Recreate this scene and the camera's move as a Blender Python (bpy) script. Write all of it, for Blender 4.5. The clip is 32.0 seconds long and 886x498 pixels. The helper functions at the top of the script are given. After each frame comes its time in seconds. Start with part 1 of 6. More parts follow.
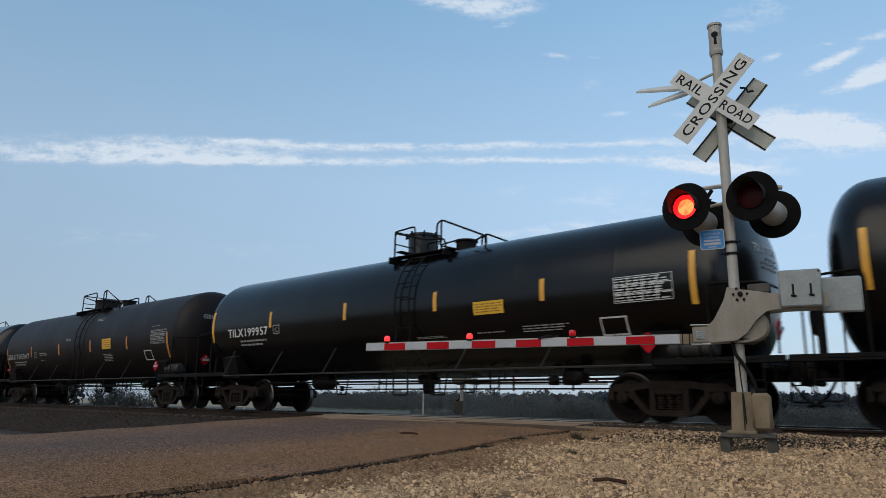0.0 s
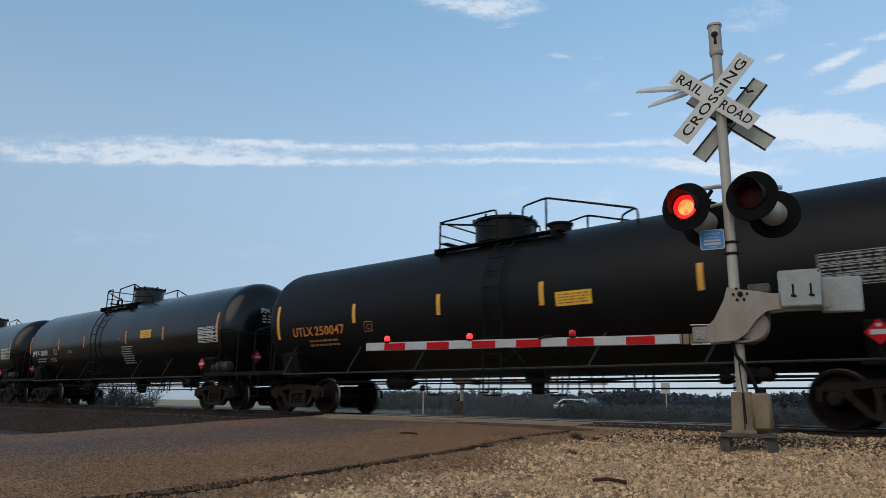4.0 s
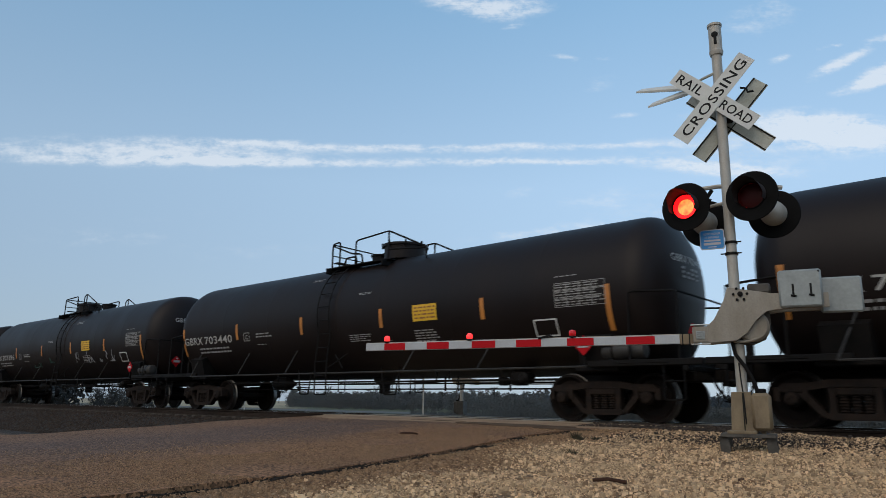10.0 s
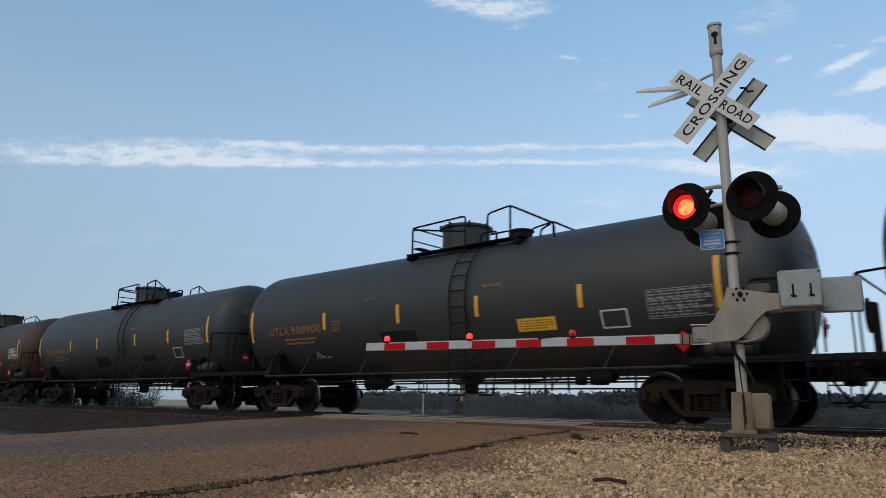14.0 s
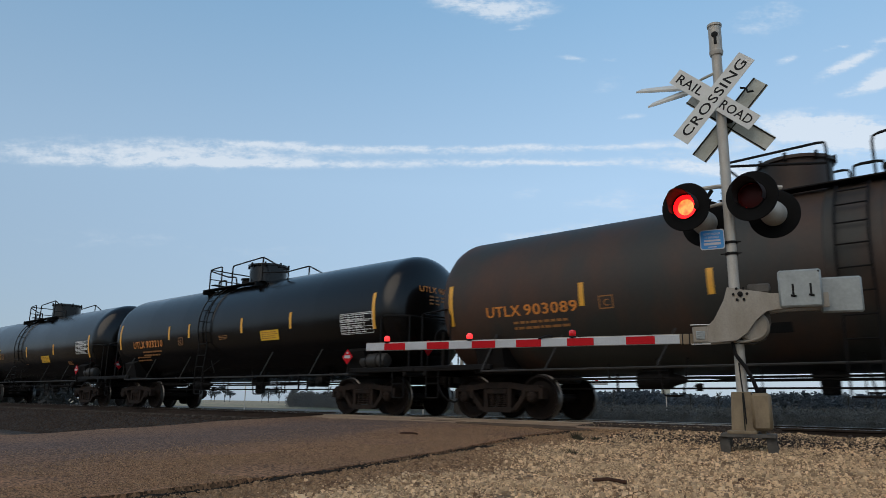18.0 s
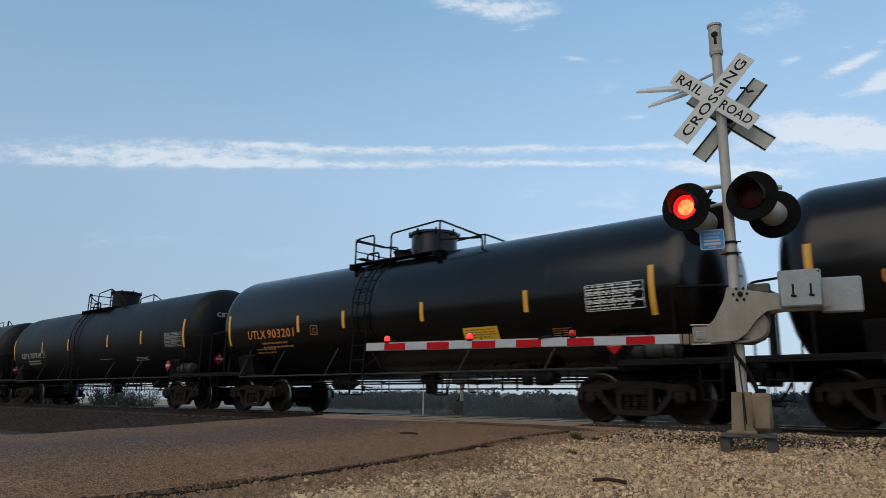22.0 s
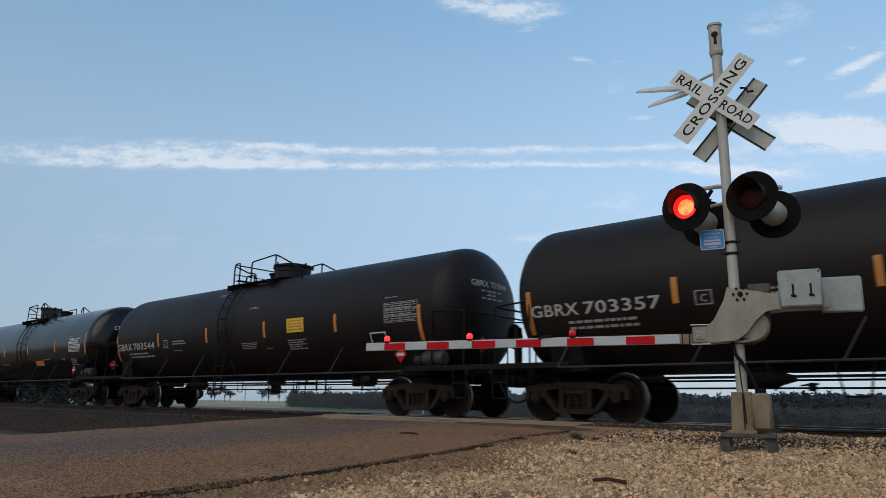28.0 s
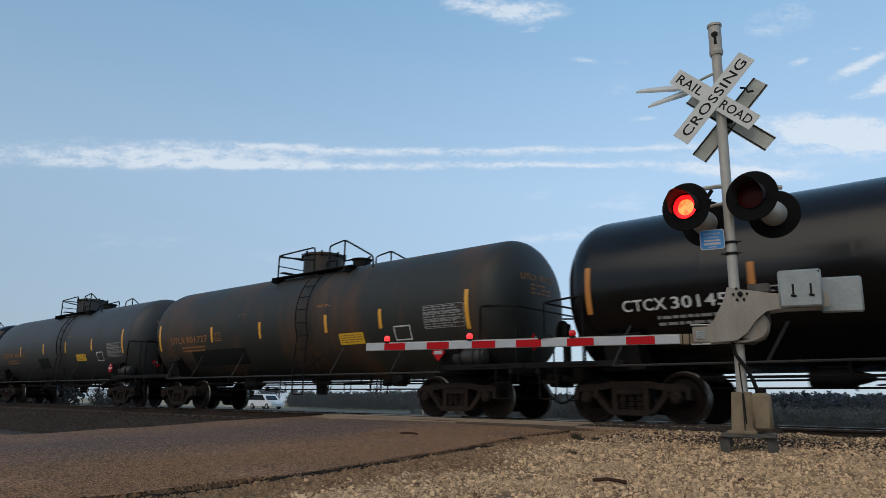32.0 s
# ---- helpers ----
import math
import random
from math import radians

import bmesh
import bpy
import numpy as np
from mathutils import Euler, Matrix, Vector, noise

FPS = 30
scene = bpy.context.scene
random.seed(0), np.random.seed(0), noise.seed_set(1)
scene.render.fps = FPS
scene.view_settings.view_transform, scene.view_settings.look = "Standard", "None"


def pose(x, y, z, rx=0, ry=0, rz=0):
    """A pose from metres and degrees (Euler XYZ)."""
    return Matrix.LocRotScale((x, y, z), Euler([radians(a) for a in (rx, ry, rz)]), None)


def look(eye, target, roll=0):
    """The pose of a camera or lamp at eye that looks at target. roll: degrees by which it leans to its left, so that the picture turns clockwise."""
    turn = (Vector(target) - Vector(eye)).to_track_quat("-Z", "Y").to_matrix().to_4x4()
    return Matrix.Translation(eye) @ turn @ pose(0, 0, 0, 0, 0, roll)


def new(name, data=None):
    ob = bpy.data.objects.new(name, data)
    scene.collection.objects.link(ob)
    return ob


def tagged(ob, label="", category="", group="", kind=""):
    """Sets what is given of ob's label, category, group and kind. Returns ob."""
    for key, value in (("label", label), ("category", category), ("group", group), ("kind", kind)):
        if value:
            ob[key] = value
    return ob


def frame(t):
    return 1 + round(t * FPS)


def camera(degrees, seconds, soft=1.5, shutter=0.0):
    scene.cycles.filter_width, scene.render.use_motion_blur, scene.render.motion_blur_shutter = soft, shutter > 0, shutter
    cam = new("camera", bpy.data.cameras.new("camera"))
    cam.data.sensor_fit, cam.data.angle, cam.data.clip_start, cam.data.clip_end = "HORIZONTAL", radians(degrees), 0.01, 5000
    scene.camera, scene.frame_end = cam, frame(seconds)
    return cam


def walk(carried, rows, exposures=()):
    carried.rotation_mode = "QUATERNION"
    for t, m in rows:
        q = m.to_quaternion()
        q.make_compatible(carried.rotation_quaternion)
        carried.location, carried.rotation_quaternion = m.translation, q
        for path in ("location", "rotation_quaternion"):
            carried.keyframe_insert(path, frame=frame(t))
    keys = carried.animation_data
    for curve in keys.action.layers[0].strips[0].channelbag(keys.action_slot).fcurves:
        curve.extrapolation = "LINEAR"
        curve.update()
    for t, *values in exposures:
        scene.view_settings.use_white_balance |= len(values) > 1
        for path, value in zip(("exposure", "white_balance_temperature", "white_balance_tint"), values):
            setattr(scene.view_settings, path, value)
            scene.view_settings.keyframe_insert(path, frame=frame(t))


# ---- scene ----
# The track runs along x, the railhead is z = 0, the train goes towards +x and the camera looks across it from -y.
cam = camera(65.02, 32.0, soft=0.3, shutter=0.12)
YAW, PITCH, ROLL = radians(48.86), radians(12.53), 0.8735
EYE = (0.0, 0.0, 0.302)
AIM = Vector((-math.cos(YAW) * math.cos(PITCH), math.sin(YAW) * math.cos(PITCH), math.sin(PITCH)))
STAND = look(EYE, Vector(EYE) + AIM * 10, ROLL)
walk(cam, [(0, STAND), (32, STAND)], exposures=[(0, 0.0), (32, 0.0)])

# ---- sky and light ----
SUN_UP, SUN_ROUND = radians(42), radians(176)
world = bpy.data.worlds.new("sky")
scene.world = world
world.use_nodes = True
wn, wl = world.node_tree.nodes, world.node_tree.links
sky = wn.new("ShaderNodeTexSky")
sky.sky_type, sky.sun_disc, sky.sun_elevation, sky.sun_rotation = "NISHITA", False, SUN_UP, SUN_ROUND
sky.air_density, sky.dust_density, sky.ozone_density = 1.0, 1.6, 1.2
# a thin high veil of haze over the clear sky, paler towards the horizon
dome, rise, veil, thin = wn.new("ShaderNodeTexCoord"), wn.new("ShaderNodeSeparateXYZ"), wn.new("ShaderNodeValToRGB"), wn.new("ShaderNodeMix")
wl.new(dome.outputs["Generated"], rise.inputs[0])
wl.new(rise.outputs["Z"], veil.inputs[0])
veil.color_ramp.elements[0].position, veil.color_ramp.elements[0].color = 0.0, (3.5, 4.5, 5.7, 1)
veil.color_ramp.elements[1].position, veil.color_ramp.elements[1].color = 1.0, (1.2, 2.3, 3.8, 1)
mid = veil.color_ramp.elements.new(0.30)
mid.color = (3.8, 5.5, 7.3, 1)
mid = veil.color_ramp.elements.new(0.55)
mid.color = (2.2, 4.2, 6.4, 1)
thin.data_type = "RGBA"
thin.inputs["Factor"].default_value = 0.68
wl.new(sky.outputs[0], thin.inputs["A"])
wl.new(veil.outputs[0], thin.inputs["B"])
# the sky is deeper towards the west and brightens evenly towards the east
turn, grade, deepen = wn.new("ShaderNodeVectorMath"), wn.new("ShaderNodeMapRange"), wn.new("ShaderNodeMix")
turn.operation = "DOT_PRODUCT"
turn.inputs[1].default_value = (0.753, 0.658, 0)
wl.new(dome.outputs["Generated"], turn.inputs[0])
wl.new(turn.outputs["Value"], grade.inputs["Value"])
grade.inputs["From Min"].default_value, grade.inputs["From Max"].default_value = -0.6, 0.25
grade.inputs["To Min"].default_value, grade.inputs["To Max"].default_value = 0.84, 1.09
deepen.data_type, deepen.blend_type = "RGBA", "MULTIPLY"
deepen.inputs["Factor"].default_value = 1
wl.new(thin.outputs["Result"], deepen.inputs["A"])
wl.new(grade.outputs[0], deepen.inputs["B"])
wl.new(deepen.outputs["Result"], wn["Background"].inputs[0])
wn["Background"].inputs[1].default_value = 0.125
sun = new("sun", bpy.data.lights.new("sun", "SUN"))
sun.data.energy, sun.data.angle, sun.data.color = 1.2, radians(60), (1.0, 0.84, 0.64)
sun.matrix_world = look((0, 0, 60), Vector((0, 0, 60)) - Vector((math.sin(SUN_ROUND) * math.cos(SUN_UP), math.cos(SUN_ROUND) * math.cos(SUN_UP), math.sin(SUN_UP))))

# ---- materials ----
MATS = {}


def paint(name, colour, rough=0.6, metal=0.0, second=None, share=0.35, scale=3.0, grain=60.0, bump=0.1, coat=0.0, stretch=(1, 1, 1), space="Object", spec=0.5, fleck=0.2, deep=0.4, edge=(0.35, 0.75)):
    """A surface with large stains of a second colour, fine grain, and relief."""
    if name in MATS:
        return MATS[name]
    m = bpy.data.materials.new(name)
    m.use_nodes = True
    n, l = m.node_tree.nodes, m.node_tree.links
    b = n["Principled BSDF"]
    tex = n.new("ShaderNodeTexCoord")
    shift = n.new("ShaderNodeVectorMath")
    shift.operation = "MULTIPLY_ADD"
    info = n.new("ShaderNodeObjectInfo")
    l.new(tex.outputs[space], shift.inputs[0])
    shift.inputs[1].default_value = stretch
    l.new(info.outputs["Random"], shift.inputs[2])
    big = n.new("ShaderNodeTexNoise")
    big.inputs["Scale"].default_value, big.inputs["Detail"].default_value, big.inputs["Roughness"].default_value = scale, 5, 0.6
    l.new(shift.outputs[0], big.inputs["Vector"])
    small = n.new("ShaderNodeTexNoise")
    small.inputs["Scale"].default_value, small.inputs["Detail"].default_value = grain, 3
    l.new(tex.outputs[space], small.inputs["Vector"])
    ramp = n.new("ShaderNodeMapRange")
    ramp.inputs["From Min"].default_value, ramp.inputs["From Max"].default_value = edge
    ramp.inputs["To Max"].default_value = share * 2
    l.new(big.outputs["Fac"], ramp.inputs["Value"])
    mix = n.new("ShaderNodeMix")
    mix.data_type = "RGBA"
    mix.inputs["A"].default_value = (*colour, 1)
    mix.inputs["B"].default_value = (*(second or [c * 0.55 for c in colour]), 1)
    l.new(ramp.outputs[0], mix.inputs["Factor"])
    speck = n.new("ShaderNodeMix")
    speck.data_type, speck.blend_type = "RGBA", "MULTIPLY"
    speck.inputs["Factor"].default_value = fleck
    l.new(mix.outputs["Result"], speck.inputs["A"])
    tone = n.new("ShaderNodeMapRange")
    tone.inputs["From Min"].default_value, tone.inputs["From Max"].default_value, tone.inputs["To Min"].default_value, tone.inputs["To Max"].default_value = 0.3, 0.7, 1 - deep, 1 + deep * 0.8
    l.new(small.outputs["Fac"], tone.inputs["Value"])
    l.new(tone.outputs[0], speck.inputs["B"])
    l.new(speck.outputs["Result"], b.inputs["Base Color"])
    gloss = n.new("ShaderNodeMapRange")
    gloss.inputs["To Min"].default_value, gloss.inputs["To Max"].default_value = max(rough - 0.1, 0.02), min(rough + 0.14, 1)
    l.new(big.outputs["Fac"], gloss.inputs["Value"])
    l.new(gloss.outputs[0], b.inputs["Roughness"])
    b.inputs["Metallic"].default_value, b.inputs["Coat Weight"].default_value, b.inputs["Specular IOR Level"].default_value = metal, coat, spec
    if bump:
        relief = n.new("ShaderNodeBump")
        relief.inputs["Strength"].default_value, relief.inputs["Distance"].default_value = bump, 0.02
        l.new(small.outputs["Fac"], relief.inputs["Height"])
        l.new(relief.outputs[0], b.inputs["Normal"])
    MATS[name] = m
    return m


def glow(name, colour, strength):
    if name not in MATS:
        m = bpy.data.materials.new(name)
        m.use_nodes = True
        b = m.node_tree.nodes["Principled BSDF"]
        b.inputs["Base Color"].default_value = (*colour, 1)
        b.inputs["Emission Color"].default_value, b.inputs["Emission Strength"].default_value = (*colour, 1), strength
        b.inputs["Roughness"].default_value = 0.25
        MATS[name] = m
    return MATS[name]


BLACK = paint("black tank enamel", (0.0026, 0.0023, 0.0022), 0.21, second=(0.0075, 0.0060, 0.0051), share=0.35, scale=0.7, grain=25, bump=0.02, stretch=(1, 1, 0.35), spec=0.33)
SATIN = paint("dull black tank paint", (0.0046, 0.0042, 0.0041), 0.44, second=(0.0095, 0.0078, 0.0071), share=0.3, scale=0.8, grain=25, bump=0.03, stretch=(1, 1, 0.35), spec=0.16)
BROWN = paint("brown black tank paint", (0.0088, 0.0054, 0.0048), 0.48, second=(0.0145, 0.0090, 0.0075), share=0.4, scale=0.9, grain=20, bump=0.04, stretch=(1, 1, 0.3), spec=0.2)
GREY = paint("faded grey tank paint", (0.0295, 0.0315, 0.0325), 0.5, second=(0.035, 0.032, 0.027), share=0.4, scale=0.6, grain=18, bump=0.05, stretch=(1, 1, 0.25), spec=0.4)
RUSTY = paint("rust stained grey tank paint", (0.026, 0.0255, 0.022), 0.52, second=(0.082, 0.034, 0.017), share=0.4, scale=0.42, grain=14, bump=0.06, stretch=(1, 1, 0.45), edge=(0.47, 0.68), spec=0.3)
STREAKED = paint("grey green tank paint with rust streaks", (0.024, 0.0245, 0.021), 0.52, second=(0.082, 0.041, 0.021), share=0.5, scale=0.6, grain=14, bump=0.06, stretch=(1.6, 1, 0.3), edge=(0.47, 0.69), spec=0.3)
STEEL = paint("grimy black steel", (0.0045, 0.0042, 0.004), 0.6, second=(0.012, 0.009, 0.0075), share=0.4, scale=4, grain=50, bump=0.15, spec=0.13)
FRAME = paint("rust brown cast steel", (0.0125, 0.0093, 0.0078), 0.75, second=(0.030, 0.019, 0.0135), share=0.5, scale=5, grain=60, bump=0.3, spec=0.12)
WHEEL = paint("dark rolled wheel steel", (0.0065, 0.0052, 0.0046), 0.65, 0.1, second=(0.016, 0.0098, 0.0072), share=0.45, scale=4, grain=40, bump=0.1, spec=0.1)
TREAD = paint("polished tread steel", (0.15, 0.14, 0.13), 0.4, 1.0, share=0.2, scale=6, bump=0.03)
WHITE = paint("white stencil paint", (0.62, 0.62, 0.6), 0.6, second=(0.4, 0.39, 0.37), share=0.3, scale=6, bump=0.02)
STENCIL = paint("road-worn white stencil paint", (0.42, 0.41, 0.39), 0.65, second=(0.24, 0.23, 0.21), share=0.4, scale=7, bump=0.02)
DULLWHITE = paint("faded white stencil paint", (0.3, 0.29, 0.28), 0.65, share=0.3, scale=8, bump=0.02)
ORANGE = paint("orange stencil paint", (0.62, 0.215, 0.03), 0.6, share=0.25, scale=6, bump=0.02)
DULLORANGE = paint("faded orange stencil paint", (0.3, 0.13, 0.035), 0.65, share=0.3, scale=7, bump=0.02)
AMBER = paint("amber reflective tape", (0.72, 0.36, 0.035), 0.4, second=(0.5, 0.22, 0.03), share=0.3, scale=5, bump=0.02)
RUSTTAPE = paint("weathered orange reflective tape", (0.5, 0.19, 0.03), 0.5, second=(0.3, 0.11, 0.03), share=0.3, scale=5, bump=0.02)
YELLOW = paint("yellow notice enamel", (0.72, 0.42, 0.02), 0.5, share=0.15, scale=5, bump=0.02)
INK = paint("dark lettering", (0.014, 0.014, 0.014), 0.7, bump=0, spec=0.15)
MASTGREY = paint("silver mast paint", (0.42, 0.395, 0.35), 0.5, 0.1, second=(0.25, 0.205, 0.15), share=0.4, scale=5, grain=70, bump=0.08, stretch=(1, 1, 0.4))
CASTING = paint("cast grey housing paint", (0.265, 0.237, 0.195), 0.55, 0.1, second=(0.16, 0.125, 0.085), share=0.4, scale=4, grain=60, bump=0.1, stretch=(1, 1, 0.4))
TAN = paint("tan housing paint", (0.205, 0.150, 0.085), 0.6, second=(0.095, 0.065, 0.036), share=0.45, scale=7, grain=50, bump=0.1, stretch=(1, 1, 0.5))
ALU = paint("weathered aluminium plate", (0.27, 0.29, 0.28), 0.5, 0.1, second=(0.18, 0.19, 0.185), share=0.35, scale=5, grain=30, bump=0.05)
HOOD = paint("matt black hood", (0.0045, 0.0043, 0.0043), 0.75, bump=0.03, spec=0.12)
SIGN = paint("white reflective sign sheet", (0.56, 0.555, 0.52), 0.55, second=(0.45, 0.44, 0.40), share=0.3, scale=5, bump=0.02, fleck=0.1)
SIGNBACK = paint("unpainted sign back", (0.42, 0.42, 0.36), 0.55, 0.1, second=(0.3, 0.29, 0.23), share=0.4, scale=6, bump=0.05)
REDTAPE = paint("red reflective sheeting", (0.42, 0.004, 0.009), 0.6, share=0.15, scale=5, bump=0.02, spec=0.15)
WHITETAPE = paint("white reflective sheeting", (0.40, 0.41, 0.42), 0.5, second=(0.30, 0.30, 0.30), share=0.2, scale=5, bump=0.02)
BLUE = paint("blue sign enamel", (0.012, 0.20, 0.50), 0.45, share=0.1, scale=5, bump=0.02)
RAILSIDE = paint("rusty rail steel", (0.034, 0.023, 0.017), 0.75, 0.1, share=0.4, scale=5, bump=0.2, fleck=0.7, spec=0.15)
TIE = paint("creosoted timber", (0.06, 0.045, 0.033), 0.85, share=0.5, scale=6, bump=0.4, fleck=0.7)


# ---- mesh tools ----
class Geo:
    """Gathers faces; mesh() makes one mesh of them."""

    def __init__(self):
        self.v, self.f = [], []

    def add(self, pts, faces):
        k = len(self.v)
        self.v += [tuple(p) for p in pts]
        self.f += [tuple(i + k for i in f) for f in faces]
        return self

    def box(self, c, s, bevel=0.01, m=None):
        h = [max(a / 2, 1e-4) for a in s]
        b = min(bevel, *[0.45 * a * 2 for a in h])
        pts, at = [], {}
        for i in (-1, 1):
            for j in (-1, 1):
                for k in (-1, 1):
                    for a in range(3):
                        d = [b, b, b]
                        d[a] = 0
                        at[i, j, k, a] = len(pts)
                        p = Vector((i * (h[0] - d[0]), j * (h[1] - d[1]), k * (h[2] - d[2])))
                        pts.append((m @ p if m else p) + Vector(c))
        q = lambda a, s1, s2, s3: at[(s1, s2, s3, a)]
        F = []
        for s in (-1, 1):
            F.append([q(0, s, y, z) for y, z in ((-1, -1), (1, -1), (1, 1), (-1, 1))][::s])
            F.append([q(1, x, s, z) for x, z in ((-1, -1), (-1, 1), (1, 1), (1, -1))][::s])
            F.append([q(2, x, y, s) for x, y in ((-1, -1), (1, -1), (1, 1), (-1, 1))][::s])
        for i in (-1, 1):
            for j in (-1, 1):
                o = i * j
                F.append([q(0, i, j, -1), q(1, i, j, -1), q(1, i, j, 1), q(0, i, j, 1)][::o])
                F.append([q(2, -1, i, j), q(1, -1, i, j), q(1, 1, i, j), q(2, 1, i, j)][::-o])
                F.append([q(0, i, -1, j), q(2, i, -1, j), q(2, i, 1, j), q(0, i, 1, j)][::-o])
                for k in (-1, 1):
                    F.append([q(0, i, j, k), q(1, i, j, k), q(2, i, j, k)][::i * j * k])
        return self.add(pts, F)

    def spin(self, profile, axis="x", n=24, origin=(0, 0, 0), ends=True):
        """A profile of (along, radius) turned about an axis."""
        pts, F = [], []
        for a, r in profile:
            for i in range(n):
                c, s = r * math.cos(2 * math.pi * i / n), r * math.sin(2 * math.pi * i / n)
                p = {"x": (a, c, s), "y": (s, a, c), "z": (c, s, a)}[axis]
                pts.append([p[j] + origin[j] for j in range(3)])
        for j in range(len(profile) - 1):
            for i in range(n):
                k = (i + 1) % n
                F.append((j * n + i, j * n + k, (j + 1) * n + k, (j + 1) * n + i)[::-1])
        if ends:
            F += [tuple(range(n)), tuple((len(profile) - 1) * n + i for i in range(n))[::-1]]
        return self.add(pts, F)

    def tube(self, path, r=0.02, n=6):
        """A round bar along a path."""
        P = [Vector(p) for p in path]
        pts, F, side = [], [], None
        for j, p in enumerate(P):
            d = (P[min(j + 1, len(P) - 1)] - P[max(j - 1, 0)]).normalized()
            if side is None:
                side = d.orthogonal().normalized()
            side = (side - d * side.dot(d)).normalized()
            up = d.cross(side)
            for i in range(n):
                a = 2 * math.pi * i / n
                pts.append(p + (side * math.cos(a) + up * math.sin(a)) * r)
        for j in range(len(P) - 1):
            for i in range(n):
                k = (i + 1) % n
                F.append((j * n + i, j * n + k, (j + 1) * n + k, (j + 1) * n + i))
        F += [tuple(range(n))[::-1], tuple((len(P) - 1) * n + i for i in range(n))]
        return self.add(pts, F)

    def prism(self, outline, o, u, v, depth):
        """A flat outline in the plane o + a*u + b*v, thickened by the vector depth."""
        o, u, v, d = Vector(o), Vector(u), Vector(v), Vector(depth)
        n = len(outline)
        A = [o + u * a + v * b for a, b in outline]
        flip = 1 if u.cross(v).dot(d) < 0 else -1
        F = [tuple(range(n))[::flip], tuple(range(n, 2 * n))[::-flip]]
        F += [(i, i + n, (i + 1) % n + n, (i + 1) % n)[::flip] for i in range(n)]
        return self.add(A + [p + d for p in A], F)

    def mesh(self, name, smooth=True):
        me = bpy.data.meshes.new(name)
        me.from_pydata([tuple(p) for p in self.v], [], self.f)
        if smooth:
            me.polygons.foreach_set("use_smooth", [True] * len(me.polygons))
            me.set_sharp_from_angle(angle=radians(38))
        me.update()
        return me


def part(name, geo, material, parent=None, label="", at=None):
    """Links a mesh as one object, under a thing or a part where one is given."""
    me = geo.mesh(name) if isinstance(geo, Geo) else geo
    if not me.materials:
        me.materials.append(material)
    elif me.materials[0] != material:
        me = me.copy()
        me.materials[0] = material
    ob = new(name, me)
    if parent:
        ob.parent = parent
    if at is not None:
        ob.matrix_basis = at
    return tagged(ob, label, kind="stuff" if name in ("small_writing", "head_writing", "panel_writing", "data_table") else "")


def empty(name, m, label, category, group="", kind=""):
    ob = new(name)
    ob.empty_display_size = 0.3
    ob.matrix_basis = m
    return tagged(ob, label, category, group, kind)


WORDS = {}


def words(text, height):
    """The flat outline of a word: points and faces, from x = 0, its capitals that high."""
    if text not in WORDS:
        cu = bpy.data.curves.new("word", "FONT")
        cu.body, cu.resolution_u, cu.offset, cu.space_character = text, 3, 0.012, 1.08
        ob = new("word", cu)
        bpy.context.view_layer.update()
        me = bpy.data.meshes.new_from_object(ob.evaluated_get(bpy.context.evaluated_depsgraph_get()))
        P = np.array([v.co[:2] for v in me.vertices])
        WORDS[text] = (P, [tuple(p.vertices) for p in me.polygons])
        bpy.data.objects.remove(ob)
        bpy.data.curves.remove(cu)
        bpy.data.meshes.remove(me)
    P, F = WORDS[text]
    lo, hi = P.min(0), P.max(0)
    return (P - lo) * (height / (hi[1] - lo[1])), F


# the outlines of all the words are made while the scene is still empty
for text in "RAIL ROAD CROSSING C GBRX TILX PROX UTLX JPJX CBTX CITX CTCX 199912 199957 703347 45668 250047 0005 0024 212774 703439 703440 703396 703420 900900 900908 903123 903089 903210 903085 903238 903201 737818 738199 703431 703357 703544 221122 301454 901727 901703 903044".split():
    words(text, 1)

# ---- ground, road and track ----
YC = 13.258                    # the track's centre line
ROAD_Y = [-70, 2.4, 4.9, 6.8, 8.3, 10.3, 11.7]
ROAD_NEAR = [-3.4, -5.0, -5.35, -5.74, -5.98, -6.1, -5.2]
ROAD_FAR = [-11.2, -12.9, -13.3, -13.75, -13.85, -14.0, -14.2]
HIGH = ([-70, -5, 0, 4, 7, 8.57, 10.5, 11.8, 14.8, 17, 20, 26], [-0.6, -0.42, -0.40, -0.36, -0.27, -0.18, -0.09, -0.03, -0.03, -0.12, -0.28, -0.65])
LOW = ([-70, 6, 8.6, 9.6, 11.2, 15.3, 16.9, 26], [-0.8, -0.85, -0.85, -0.8, -0.24, -0.24, -0.65, -0.65])


def along(v, xs, ys):
    """The value at v on the line through the points xs, ys."""
    if v <= xs[0]:
        return ys[0]
    for k in range(1, len(xs)):
        if v < xs[k]:
            return ys[k - 1] + (ys[k] - ys[k - 1]) * (v - xs[k - 1]) / (xs[k] - xs[k - 1])
    return ys[-1]


